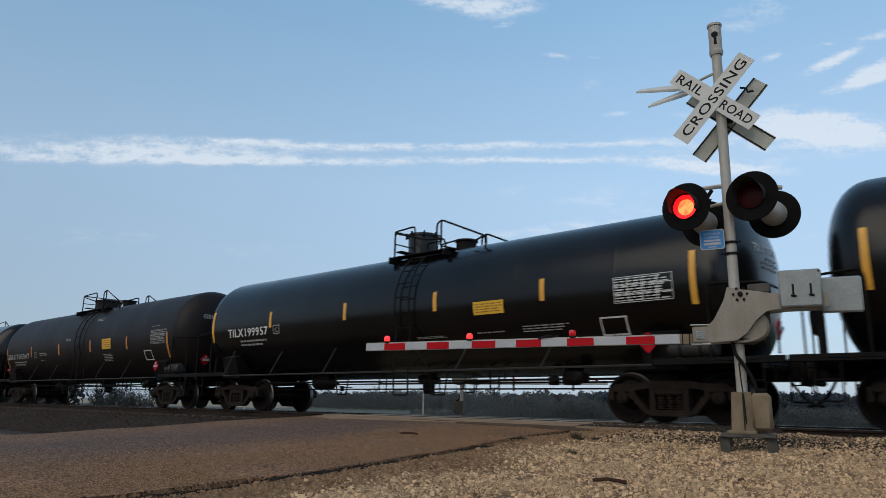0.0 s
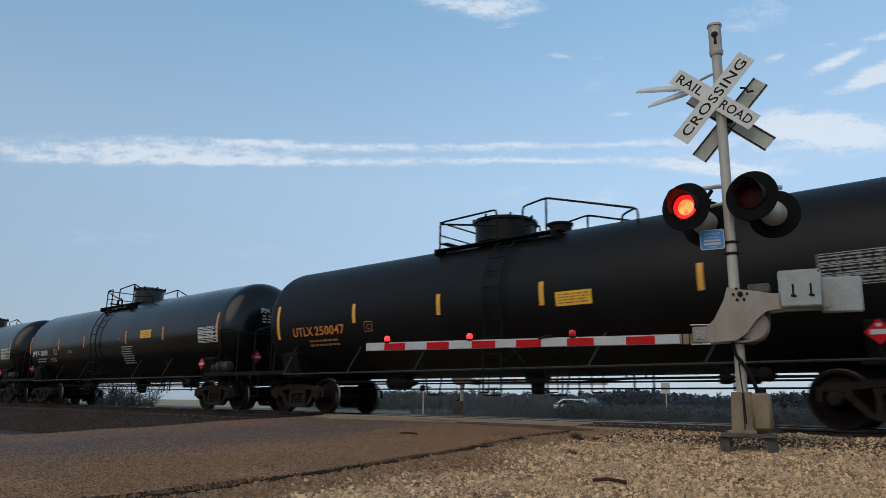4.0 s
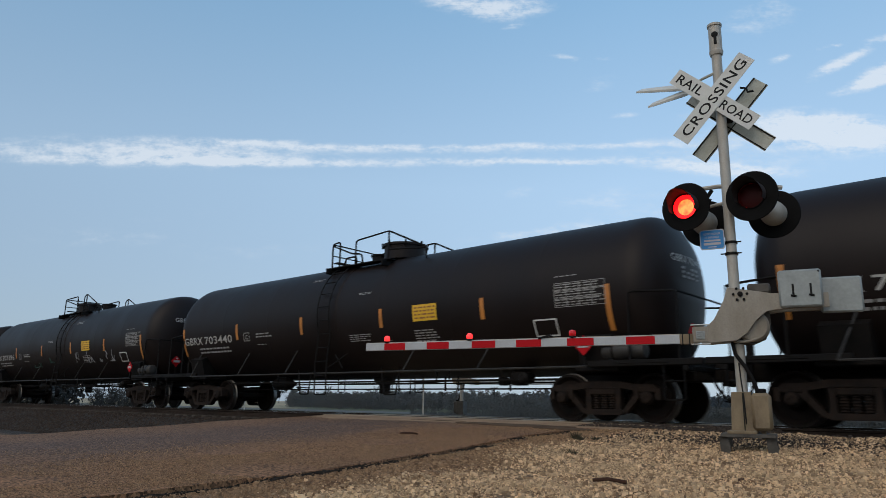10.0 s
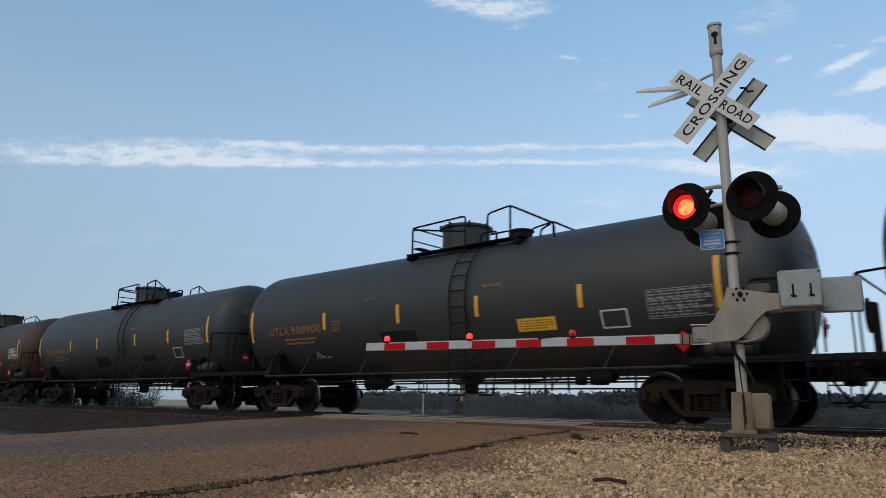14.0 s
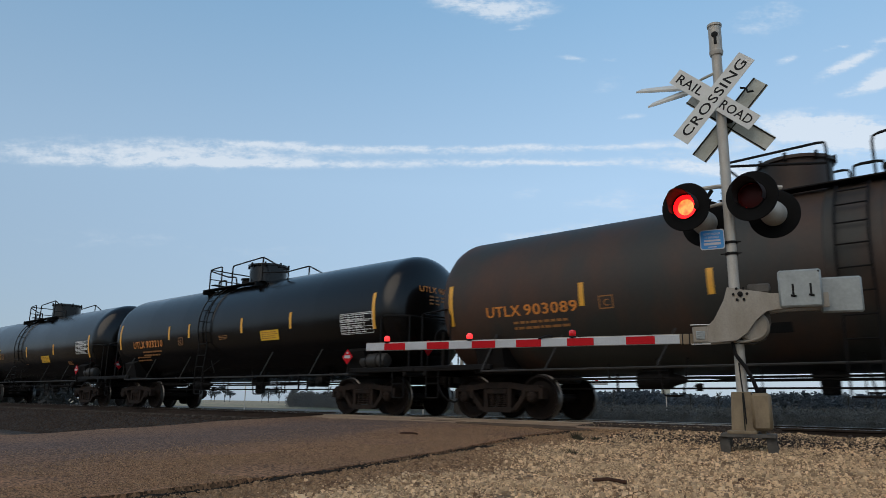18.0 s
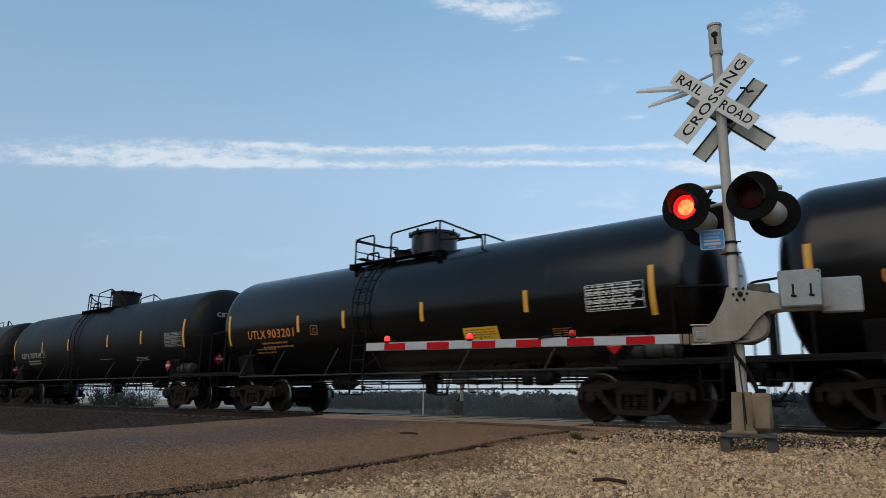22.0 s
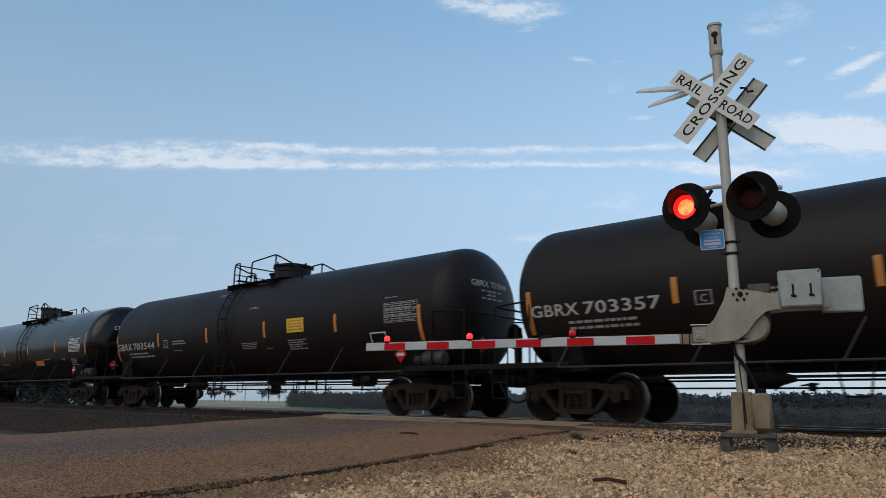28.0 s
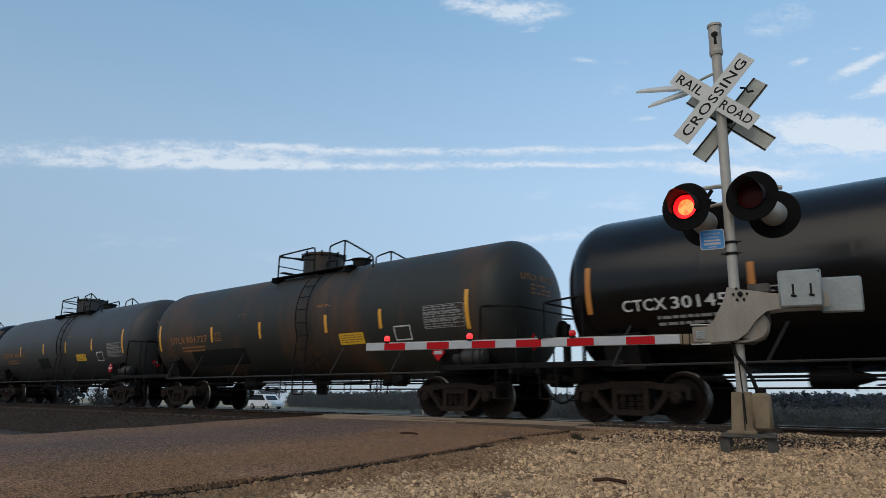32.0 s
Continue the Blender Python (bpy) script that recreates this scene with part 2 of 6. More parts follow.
def lie(x, y):
    """The height of the ground: the raised crossing, falling to the ballasted bank beside it."""
    a, b = (along(y, *HIGH)), (along(y, *LOW))
    left = (along(y, ROAD_Y, ROAD_FAR)) if y < 12 else -14.2
    w = min(max((x - left + 0.9) / 0.8, 0), 1)
    w = w * w * (3 - 2 * w)
    z = b + (a - b) * w
    if 11.0 < y < 15.5 and x > -3.6:
        z = min(z, a + (-0.22 - a) * min((x + 3.6) / 0.6, 1) * min((y - 11.0) / 0.5, (15.5 - y) / 0.5, 1))
    z += 0.022 * noise.noise((x * 0.8, y * 0.8, 3.0)) * (abs(y - YC) > 1.9) + (0.012 * noise.noise((x * 3, y * 3, 1.0)) + 0.022 * noise.noise((x * 1.5, y * 1.5, 6.0))) * (x > -5.9) * (y < 11)
    return z


def sheet(xs, ys, height):
    pts = [(x, y, height(x, y)) for y in ys for x in xs]
    n = len(xs)
    F = [(j * n + i, j * n + i + 1, (j + 1) * n + i + 1, (j + 1) * n + i) for j in range(len(ys) - 1) for i in range(n - 1)]
    return Geo().add(pts, F)


def steps(*stretches):
    out = []
    for a, b, d in stretches:
        out += list(np.arange(a, b, d))
    return [float(v) for v in out] + [float(stretches[-1][1])]


EARTH = bpy.data.materials.new("earth")
EARTH.use_nodes = True
n, l = EARTH.node_tree.nodes, EARTH.node_tree.links
b = n["Principled BSDF"]
b.inputs["Roughness"].default_value = 0.95
tex = n.new("ShaderNodeTexCoord")
axes = n.new("ShaderNodeSeparateXYZ")
l.new(tex.outputs["Object"], axes.inputs[0])


def noisy(scale, detail=6, source=None):
    t = n.new("ShaderNodeTexNoise")
    t.inputs["Scale"].default_value, t.inputs["Detail"].default_value, t.inputs["Roughness"].default_value = scale, detail, 0.65
    l.new((source or tex).outputs["Object"] if source is None else source, t.inputs["Vector"])
    return t.outputs["Fac"]


def blend(fac, a, c):
    t = n.new("ShaderNodeMix")
    t.data_type = "RGBA"
    for s, v in (("A", a), ("B", c)):
        if isinstance(v, tuple):
            t.inputs[s].default_value = (*v, 1)
        else:
            l.new(v, t.inputs[s])
    l.new(fac, t.inputs["Factor"])
    return t.outputs["Result"]


def span(value, lo, hi, to=1.0):
    t = n.new("ShaderNodeMapRange")
    t.inputs["From Min"].default_value, t.inputs["From Max"].default_value, t.inputs["To Max"].default_value = lo, hi, to
    l.new(value, t.inputs["Value"])
    return t.outputs[0]


stone = blend(span(noisy(0.9), 0.35, 0.7), (0.13, 0.066, 0.026), (0.06, 0.030, 0.012))
stone = blend(span(noisy(45, 3), 0.4, 0.65), stone, (0.30, 0.19, 0.095))
bed = blend(span(noisy(25, 4), 0.35, 0.7), (0.028, 0.019, 0.013), (0.011, 0.008, 0.0058))
field = blend(span(noisy(0.02), 0.4, 0.62), (0.30, 0.235, 0.15), (0.22, 0.19, 0.115))
grass = blend(span(noisy(0.5), 0.4, 0.65), (0.042, 0.052, 0.020), (0.070, 0.066, 0.034))
wob = n.new("ShaderNodeMath")
wob.operation = "MULTIPLY_ADD"
l.new(noisy(0.8), wob.inputs[0])
wob.inputs[1].default_value = 1.2
l.new(axes.outputs["Y"], wob.inputs[2])
colour = blend(span(wob.outputs[0], 11.2, 11.9), stone, bed)
side = n.new("ShaderNodeMath")
side.operation = "MULTIPLY"
l.new(span(axes.outputs["X"], -13.9, -14.5), side.inputs[0])
l.new(span(axes.outputs["Y"], 7.6, 8.4), side.inputs[1])
colour = blend(side.outputs[0], colour, bed)
colour = blend(span(wob.outputs[0], 16.5, 18.5), colour, grass)
away = n.new("ShaderNodeVectorMath")
away.operation = "DOT_PRODUCT"
l.new(tex.outputs["Object"], away.inputs[0])
away.inputs[1].default_value = (-1, -1.30, 0)
open_land = n.new("ShaderNodeMath")
open_land.operation = "MULTIPLY"
l.new(span(away.outputs["Value"], -3, 6), open_land.inputs[0])
l.new(span(axes.outputs["Y"], 56, 60), open_land.inputs[1])
colour = blend(open_land.outputs[0], colour, field)
l.new(colour, b.inputs["Base Color"])
relief = n.new("ShaderNodeBump")
relief.inputs["Strength"].default_value, relief.inputs["Distance"].default_value = 0.8, 0.03
l.new(noisy(35, 4), relief.inputs["Height"])
l.new(relief.outputs[0], b.inputs["Normal"])

xs = steps((-4200, -600, 450), (-600, -60, 45), (-60, -18, 3), (-18, -11, 0.35), (-11, -6.6, 1.1), (-6.6, 1.5, 0.3), (1.5, 30, 3), (30, 600, 60), (600, 4200, 450))
ys = steps((-4200, -60, 600), (-60, 0, 6), (0, 2.4, 0.6), (2.4, 17.4, 0.3), (17.4, 30, 1.4), (30, 90, 6), (90, 600, 60), (600, 4500, 400))
ground = part("ground", sheet(xs, ys, lie), EARTH)
tagged(ground, "gravel and dry winter field ground reaching to the horizon", kind="structure")

# the chip-sealed road, a sheet of its own with a thin broken edge
CHIP = paint("brown chip seal", (0.212, 0.107, 0.051), 0.88, second=(0.130, 0.069, 0.037), share=0.4, scale=0.7, grain=70, bump=0.35, fleck=0.5, deep=0.5, stretch=(0.5, 1, 1), spec=0.2)


def chipped(m, scale, low, high, worn=None):
    """Single chips of stone in a surface, each of its own tone; worn: the greyer band the wheels have polished."""
    n, l = m.node_tree.nodes, m.node_tree.links
    b = n["Principled BSDF"]
    before = b.inputs["Base Color"].links[0].from_socket
    at = n.new("ShaderNodeTexCoord")
    if worn:
        across = n.new("ShaderNodeVectorMath")
        across.operation = "DOT_PRODUCT"
        l.new(at.outputs["Object"], across.inputs[0])
        across.inputs[1].default_value = (1, 0.14, 0)
        wander = n.new("ShaderNodeTexNoise")
        wander.inputs["Scale"].default_value, wander.inputs["Detail"].default_value = 0.6, 5
        l.new(at.outputs["Object"], wander.inputs["Vector"])
        shift = n.new("ShaderNodeMath")
        shift.operation = "MULTIPLY_ADD"
        shift.inputs[1].default_value = 2.4
        l.new(wander.outputs["Fac"], shift.inputs[0])
        l.new(across.outputs["Value"], shift.inputs[2])
        band = n.new("ShaderNodeValToRGB")
        for k, (p, v) in enumerate(worn):
            e = band.color_ramp.elements[k] if k < 2 else band.color_ramp.elements.new(p)
            e.position, e.color = p, (v, v, v, 1)
        fit = n.new("ShaderNodeMapRange")
        fit.inputs["From Min"].default_value, fit.inputs["From Max"].default_value = -12.0, -3.0
        l.new(shift.outputs[0], fit.inputs["Value"])
        l.new(fit.outputs[0], band.inputs[0])
        grey = n.new("ShaderNodeMix")
        grey.data_type = "RGBA"
        grey.inputs["B"].default_value = (0.100, 0.062, 0.045, 1)
        l.new(band.outputs[0], grey.inputs["Factor"])
        l.new(before, grey.inputs["A"])
        before = grey.outputs["Result"]
    cells = n.new("ShaderNodeTexVoronoi")
    cells.inputs["Scale"].default_value = scale
    l.new(at.outputs["Object"], cells.inputs["Vector"])
    pick = n.new("ShaderNodeSeparateColor")
    l.new(cells.outputs["Color"], pick.inputs[0])
    tone = n.new("ShaderNodeMapRange")
    tone.inputs["To Min"].default_value, tone.inputs["To Max"].default_value = low, high
    l.new(pick.outputs[0], tone.inputs["Value"])
    mul = n.new("ShaderNodeMix")
    mul.data_type, mul.blend_type = "RGBA", "MULTIPLY"
    mul.inputs["Factor"].default_value = 1
    l.new(before, mul.inputs["A"])
    l.new(tone.outputs[0], mul.inputs["B"])
    l.new(mul.outputs["Result"], b.inputs["Base Color"])


chipped(CHIP, 48, 0.25, 1.95, ((0.0, 0.35), (1.0, 0.0), (0.25, 0.5), (0.45, 0.95), (0.62, 0.8), (0.76, 0.0)))
chipped(EARTH, 45, 0.5, 1.5)
TAR = paint("black asphalt and edge shade", (0.017, 0.014, 0.011), 0.95, second=(0.04, 0.030, 0.022), share=0.4, scale=9, grain=60, bump=0.8, spec=0.08)
PATCH = paint("dark worn asphalt patch", (0.078, 0.052, 0.036), 0.95, second=(0.13, 0.085, 0.052), share=0.5, scale=2.5, grain=60, bump=0.5, spec=0.1, fleck=0.6)
CONCRETE = paint("worn crossing panel", (0.34, 0.26, 0.165), 0.85, second=(0.2, 0.145, 0.09), share=0.5, scale=2.0, grain=40, bump=0.4)
rows = []
for y in steps((-70, 0, 5), (0, 11.7, 0.14)):
    near = (along(y, ROAD_Y, ROAD_NEAR)) + 0.10 * noise.noise((y * 1.4, 0, 0)) + 0.05 * noise.noise((y * 5, 4, 0))
    far = (along(y, ROAD_Y, ROAD_FAR)) + 0.10 * noise.noise((y * 1.1, 9, 0))
    line = [(far + (near - far) * u, y) for u in np.linspace(0, 1, 15)]
    crown = lambda u: 0.035 + 0.05 * (1 - (2 * u - 1) ** 2)
    rows.append([(far, y, lie(far, y) - 0.05)] + [(x, yy, (along(yy, *HIGH)) + crown(i / 14) * min(1, max(0.25, (11.7 - yy) / 3)) + 0.012 * noise.noise((x, yy, 7))) for i, (x, yy) in enumerate(line)] + [(near + 0.02, y, lie(near, y) - 0.05)])
g = Geo()
m = len(rows[0])
g.add([p for r in rows for p in r], [(j * m + i, j * m + i + 1, (j + 1) * m + i + 1, (j + 1) * m + i) for j in range(len(rows) - 1) for i in range(m - 1)])
road = part("road", g, CHIP)
tagged(road, "brown worn chip-sealed road rising to the rails", kind="structure")

# crumbled black edge of the older asphalt under the chip seal; its black also paints the edge's shadow
random.seed(3)
g = Geo()
for i in range(3200):
    y = random.uniform(1.8, 10.2) if i % 3 else random.uniform(1.8, 6.5)
    wide = max(0.012, 0.055 + 0.075 * noise.noise((y * 1.7, 5, 0)) + 0.035 * noise.noise((y * 6, 2, 0)))
    x = (along(y, ROAD_Y, ROAD_NEAR)) + random.gauss(0.02, wide) + 0.10 * noise.noise((y * 1.4, 0, 0)) + 0.05 * noise.noise((y * 5, 4, 0))
    s = random.uniform(0.006, 0.022) * max(0.4, 1 + 1.2 * noise.noise((y * 2.2, 5, 0)))
    g.box((x, y, lie(x, y) + s * 0.3), (s * random.uniform(0.8, 2.0), s * random.uniform(0.8, 2.0), s * random.uniform(0.4, 0.9)), s * 0.2, Euler((random.uniform(-0.3, 0.3), random.uniform(-0.3, 0.3), random.uniform(0, 3))).to_matrix())
edge = part("asphalt_crumbs", g, TAR)
tagged(edge, "crumbled black asphalt and painted shade along the road edge", "asphalt", kind="stuff")

# crossing surface between and beside the rails, in panels
for (a, c), name in (((11.62, 12.44), "crossing_panel"), ((12.60, 13.92), "crossing_panel"), ((14.08, 14.95), "crossing_panel")):
    host = empty("crossing_surface", pose(0, 0, 0), "worn tan concrete crossing panels set between the rails", "crossing surface", kind="structure")
    for k in range(4):
        x0, x1 = -14.1 + k * 2.42, -14.1 + (k + 1) * 2.42 - 0.03
        part(name, Geo().box(((x0 + x1) / 2, (a + c) / 2, -0.075), (x1 - x0, c - a, 0.13), 0.015), CONCRETE, host)

# pale worn apron where the road meets the crossing, and a dark patch in it
APRON = paint("pale worn concrete apron", (0.31, 0.20, 0.115), 0.85, second=(0.17, 0.10, 0.055), share=0.5, scale=1.6, grain=45, bump=0.5, fleck=0.6)


def road_top(x, y):
    u = (x + 14) / 8
    return (along(y, *HIGH)) + (0.035 + 0.05 * (1 - (2 * u - 1) ** 2)) * min(1, max(0.25, (11.7 - y) / 3)) + 0.012 * noise.noise((x, y, 7))


g = Geo()
line = []
for x in np.arange(-13.9, -5.3, 0.2):
    x = float(x)
    front = 10.35 + 0.5 * noise.noise((x * 0.6, 3, 0)) + 0.25 * noise.noise((x * 2.2, 8, 0)) + 0.2 * max(0, -x - 11)
    line.append([(x, front + (11.6 - front) * k / 4, 0) for k in range(5)])
pts = [(x, y, road_top(x, y) + (0.012 if k else -0.01)) for col in line for k, (x, y, _) in enumerate(col)]
g.add(pts, [(5 * i + k, 5 * i + 5 + k, 5 * i + 6 + k, 5 * i + 1 + k) for i in range(len(line) - 1) for k in range(4)])
tagged(part("apron", g, APRON), "pale worn concrete apron beside the near rail", "apron", kind="structure")
g = Geo()
for cx, cy, rx, ry in ((-7.5, 10.55, 1.25, 0.30), (-9.6, 10.9, 0.7, 0.12), (-6.2, 10.2, 0.5, 0.16)):
    ring = []
    for k in range(36):
        a = k * math.pi / 18
        r = 1 + 0.35 * noise.noise((math.cos(a) * 1.6 + cx, math.sin(a) * 1.6, 5)) + 0.2 * noise.noise((math.cos(a) * 5 + cx, math.sin(a) * 5, 2))
        ring.append((cx + rx * r * math.cos(a), cy + ry * r * math.sin(a)))
    rim = [(x, y, road_top(x, y) - 0.004) for x, y in ring] + [(x, y, road_top(x, y) + 0.017) for x, y in [(cx + (x - cx) * 0.97, cy + (y - cy) * 0.97) for x, y in ring]] + [(cx, cy, road_top(cx, cy) + 0.018)]
    g.add(rim, [(k, (k + 1) % 36, 36 + (k + 1) % 36, 36 + k) for k in range(36)] + [(36 + k, 36 + (k + 1) % 36, 72) for k in range(36)])
tagged(part("asphalt_patch", g, PATCH), "dark ragged asphalt patches on the crossing apron", "asphalt patch", kind="structure")

RAILTOP = paint("bright worn railhead", (0.5, 0.48, 0.45), 0.25, 1.0, share=0.3, scale=3, bump=0.02)
RAIL = [(-0.075, -0.171), (0.075, -0.171), (0.075, -0.16), (0.012, -0.14), (0.01, -0.05), (0.036, -0.035), (0.036, -0.006), (0.028, 0), (-0.028, 0), (-0.036, -0.006), (-0.036, -0.035), (-0.01, -0.05), (-0.012, -0.14), (-0.075, -0.16)]
for side in (-1, 1):
    y = YC + side * 0.754
    rail = part("rail", Geo().prism(RAIL, (-400, y, 0), (0, 1, 0), (0, 0, 1), (800, 0, 0)), RAILSIDE)
    tagged(rail, "rusty steel running rail with a bright worn head", "rail", "rails", "structure")
    part("railhead", Geo().box((0, y, 0.0005), (800, 0.046, 0.002), 0.0005), RAILTOP, rail, "bright worn railhead")
sleeper = Geo().box((0, 0, 0), (0.22, 2.6, 0.17), 0.012).mesh("sleeper")
track = empty("sleepers", pose(0, 0, 0), "creosoted timber sleepers bedded in ballast", "sleepers", kind="structure")
for x in np.arange(-72, 12, 0.55):
    if not -14.4 < x < -4.3:
        part("sleeper", sleeper, TIE, track, at=pose(x, YC + random.uniform(-0.03, 0.03), -0.262, 0, 0, random.uniform(-1.5, 1.5)))


def pebble(seed, sides):
    """A crushed stone of about one metre, open below: a ring of sides under a smaller tilted top."""
    rng = random.Random(seed)
    long, tilt = rng.uniform(0.62, 0.95), rng.uniform(-0.25, 0.25)
    ring = [2 * math.pi * (i + rng.uniform(-0.3, 0.3)) / sides for i in range(sides)]
    low = [(0.5 * math.cos(a) * rng.uniform(0.85, 1.1), 0.5 * long * math.sin(a) * rng.uniform(0.85, 1.1), -0.25) for a in ring]
    top = [(0.5 * u * math.cos(a + 0.3), 0.5 * u * long * math.sin(a + 0.3), rng.uniform(0.16, 0.34) + tilt * 0.5 * math.cos(a)) for a in ring for u in (rng.uniform(0.45, 0.8),)]
    F = [tuple(range(sides, 2 * sides))] + [(i, (i + 1) % sides, sides + (i + 1) % sides, sides + i) for i in range(sides)]
    return np.array(low + top), F


STONES = [pebble(i, 6) for i in range(14)]
CHIPS = [pebble(i + 40, 4) for i in range(14)]


def scatter(name, spots, sizes, material, label, category, height=lie):
    """Many small stones joined in one mesh, lying at spots (x, y)."""
    rng = np.random.default_rng(len(spots))
    pick, turn = rng.integers(0, 14, len(spots)), rng.uniform(0, 2 * math.pi, len(spots))
    lift = np.array([height(float(x), float(y)) for x, y in spots]) + sizes * 0.16
    V, loops, sizes_of, k = [], [], [], 0
    for big in (True, False):
        for shape in range(14):
            P, F = (STONES if big else CHIPS)[shape]
            m = (pick == shape) & ((sizes > 0.045) == big)
            c, d, s = np.cos(turn[m])[:, None], np.sin(turn[m])[:, None], sizes[m][:, None]
            V.append(np.stack(((P[:, 0] * c - P[:, 1] * d) * s + spots[m, 0:1], (P[:, 0] * d + P[:, 1] * c) * s + spots[m, 1:2], P[:, 2] * s + lift[m][:, None]), -1).reshape(-1, 3))
            count = int(m.sum())
            flat = np.concatenate([np.array(f) for f in F])
            loops.append((flat[None] + (k + len(P) * np.arange(count))[:, None]).ravel())
            sizes_of.append(np.tile([len(f) for f in F], count))
            k += len(P) * count
    V, loops, sizes_of = np.concatenate(V), np.concatenate(loops), np.concatenate(sizes_of)
    me = bpy.data.meshes.new(name)
    me.vertices.add(len(V))
    me.vertices.foreach_set("co", V.astype(np.float32).ravel())
    me.loops.add(len(loops))
    me.loops.foreach_set("vertex_index", loops.astype(np.int32))
    me.polygons.add(len(sizes_of))
    me.polygons.foreach_set("loop_start", np.concatenate(([0], np.cumsum(sizes_of)[:-1])).astype(np.int32))
    me.update(calc_edges=True)
    me.shade_flat()
    return tagged(part(name, me, material), label, category, kind="stuff")


def island(name, dark, light, rough=0.9, patch=12):
    """Stone whose tone changes from piece to piece."""
    m = paint(name, light, rough, bump=0.4, grain=70, scale=patch)
    nn, ll = m.node_tree.nodes, m.node_tree.links
    g = nn.new("ShaderNodeNewGeometry")
    r = nn.new("ShaderNodeValToRGB")
    r.color_ramp.elements[0].color, r.color_ramp.elements[1].color = (*dark, 1), (*light, 1)
    for at, share, warm in ((0.18, 0.14, 1.12), (0.45, 0.40, 0.98), (0.7, 0.62, 1.06), (0.9, 0.85, 1.0)):
        e = r.color_ramp.elements.new(at)
        e.color = ((dark[0] + (light[0] - dark[0]) * share) * warm, dark[1] + (light[1] - dark[1]) * share, (dark[2] + (light[2] - dark[2]) * share) / warm, 1)
    ll.new(g.outputs["Random Per Island"], r.inputs[0])
    mix = [x for x in nn if x.type == "MIX" and x.blend_type == "MIX"][0]
    ll.new(r.outputs[0], mix.inputs["A"])
    return m


PALE = island("pale limestone", (0.072, 0.033, 0.015), (0.93, 0.645, 0.375), 0.9, 1.3)
SANDY = island("brown sandy chips", (0.055, 0.027, 0.013), (0.47, 0.285, 0.150), 0.9, 1.0)
GREYSTONE = island("dark ballast stone", (0.010, 0.0066, 0.0042), (0.068, 0.043, 0.027))


def sifted(count, rng, draw):
    """As many places as asked for, from draw(rng, n), which gives places and which of them to keep."""
    kept_spots, have = [], 0
    while have < count:
        spots, keep = draw(rng, 60000)
        kept_spots.append(spots[keep])
        have += int(keep.sum())
    return np.concatenate(kept_spots)[:count]


def shoulder(far):
    """Places on the gravel shoulder: the sandy strip along the road (far False) or the mound beyond it (far True)."""
    def draw(rng, n):
        x, y = rng.uniform(-6.2, 2.4, n), rng.uniform(0.6, 11.4, n)
        edge = np.interp(y, ROAD_Y, ROAD_NEAR)
        off = x - edge + 0.5 * np.sin(x * 1.9 + 0.7 * y) * np.sin(y * 1.6 - 0.4 * x) * 0.6 + rng.normal(0, 0.25, n)
        near = np.minimum(1, 42 / (x * x + y * y)) * np.where((x < 0.4 - 0.08 * y) & (y > 3.0), 1, 0.25)
        return np.column_stack((x, y)), (x > edge + np.abs(rng.normal(0, 0.22, n))) & (rng.random(n) < near) & ((off > 0.85) == far)
    return draw


def stone_sizes(rng, n, fine, small, typical, spread, most):
    return np.where(rng.random(n) < fine, rng.uniform(*small, n), np.minimum(most, rng.lognormal(typical, spread, n)))


rng = np.random.default_rng(11)
scatter("gravel", sifted(105000, rng, shoulder(True)), stone_sizes(rng, 105000, 0.62, (0.010, 0.024), -3.62, 0.34, 0.075), PALE, "loose pale limestone gravel on the road shoulder", "gravel")
scatter("gravel", sifted(52000, rng, shoulder(False)), stone_sizes(rng, 52000, 0.78, (0.009, 0.019), -3.75, 0.32, 0.055), SANDY, "fine brown gravel and sand along the road edge", "gravel")


def road_height(x, y):
    near, far = (along(y, ROAD_Y, ROAD_NEAR)), (along(y, ROAD_Y, ROAD_FAR))
    u = (x - far) / (near - far)
    return (along(y, *HIGH)) + (0.035 + 0.05 * (1 - (2 * u - 1) ** 2)) * min(1, max(0.25, (11.7 - y) / 3)) + 0.012 * noise.noise((x, y, 7)) - 0.003


def loose(rng, n):
    """Places on the road's near strip, where loose chips gather."""
    y, off = rng.uniform(1.5, 10.2, n), np.abs(rng.normal(0, 1.5, n)) + 0.04
    keep = (off < 5) & (rng.random(n) < np.minimum(1, 45 / (y * y + 30))) & (np.sin(y * 1.9 + off) * np.sin(off * 2.3 - y * 0.6) > -0.55)
    return np.column_stack((np.interp(y, ROAD_Y, ROAD_NEAR) - off, y)), keep


rng = np.random.default_rng(13)
scatter("road_chips", sifted(46000, rng, loose), rng.uniform(0.007, 0.019, 46000), SANDY, "loose brown stone chips on the worn road", "gravel", road_height)


def bank(rng, n):
    left = rng.random(n) < 0.78
    x = np.where(left, rng.uniform(-46, -14.6, n), rng.uniform(-6.5, 2, n))
    return np.column_stack((x, np.where(left, rng.uniform(9.0, 12.4, n), rng.uniform(11.0, 12.4, n)))), np.ones(n, bool)


rng = np.random.default_rng(12)
scatter("ballast", sifted(26000, rng, bank), rng.uniform(0.035, 0.085, 26000), GREYSTONE, "dark crushed-stone ballast beside the rail", "ballast")


def fouled(rng, n):
    """Dark spilt ballast among the pale gravel about the mast's foot."""
    x, y = rng.normal(-2.9, 1.1, n), rng.normal(9.75, 0.45, n)
    return np.column_stack((x, y)), (y > 8.3) & (y < 11.2) & (x > -5.4) & (x < 1.5)


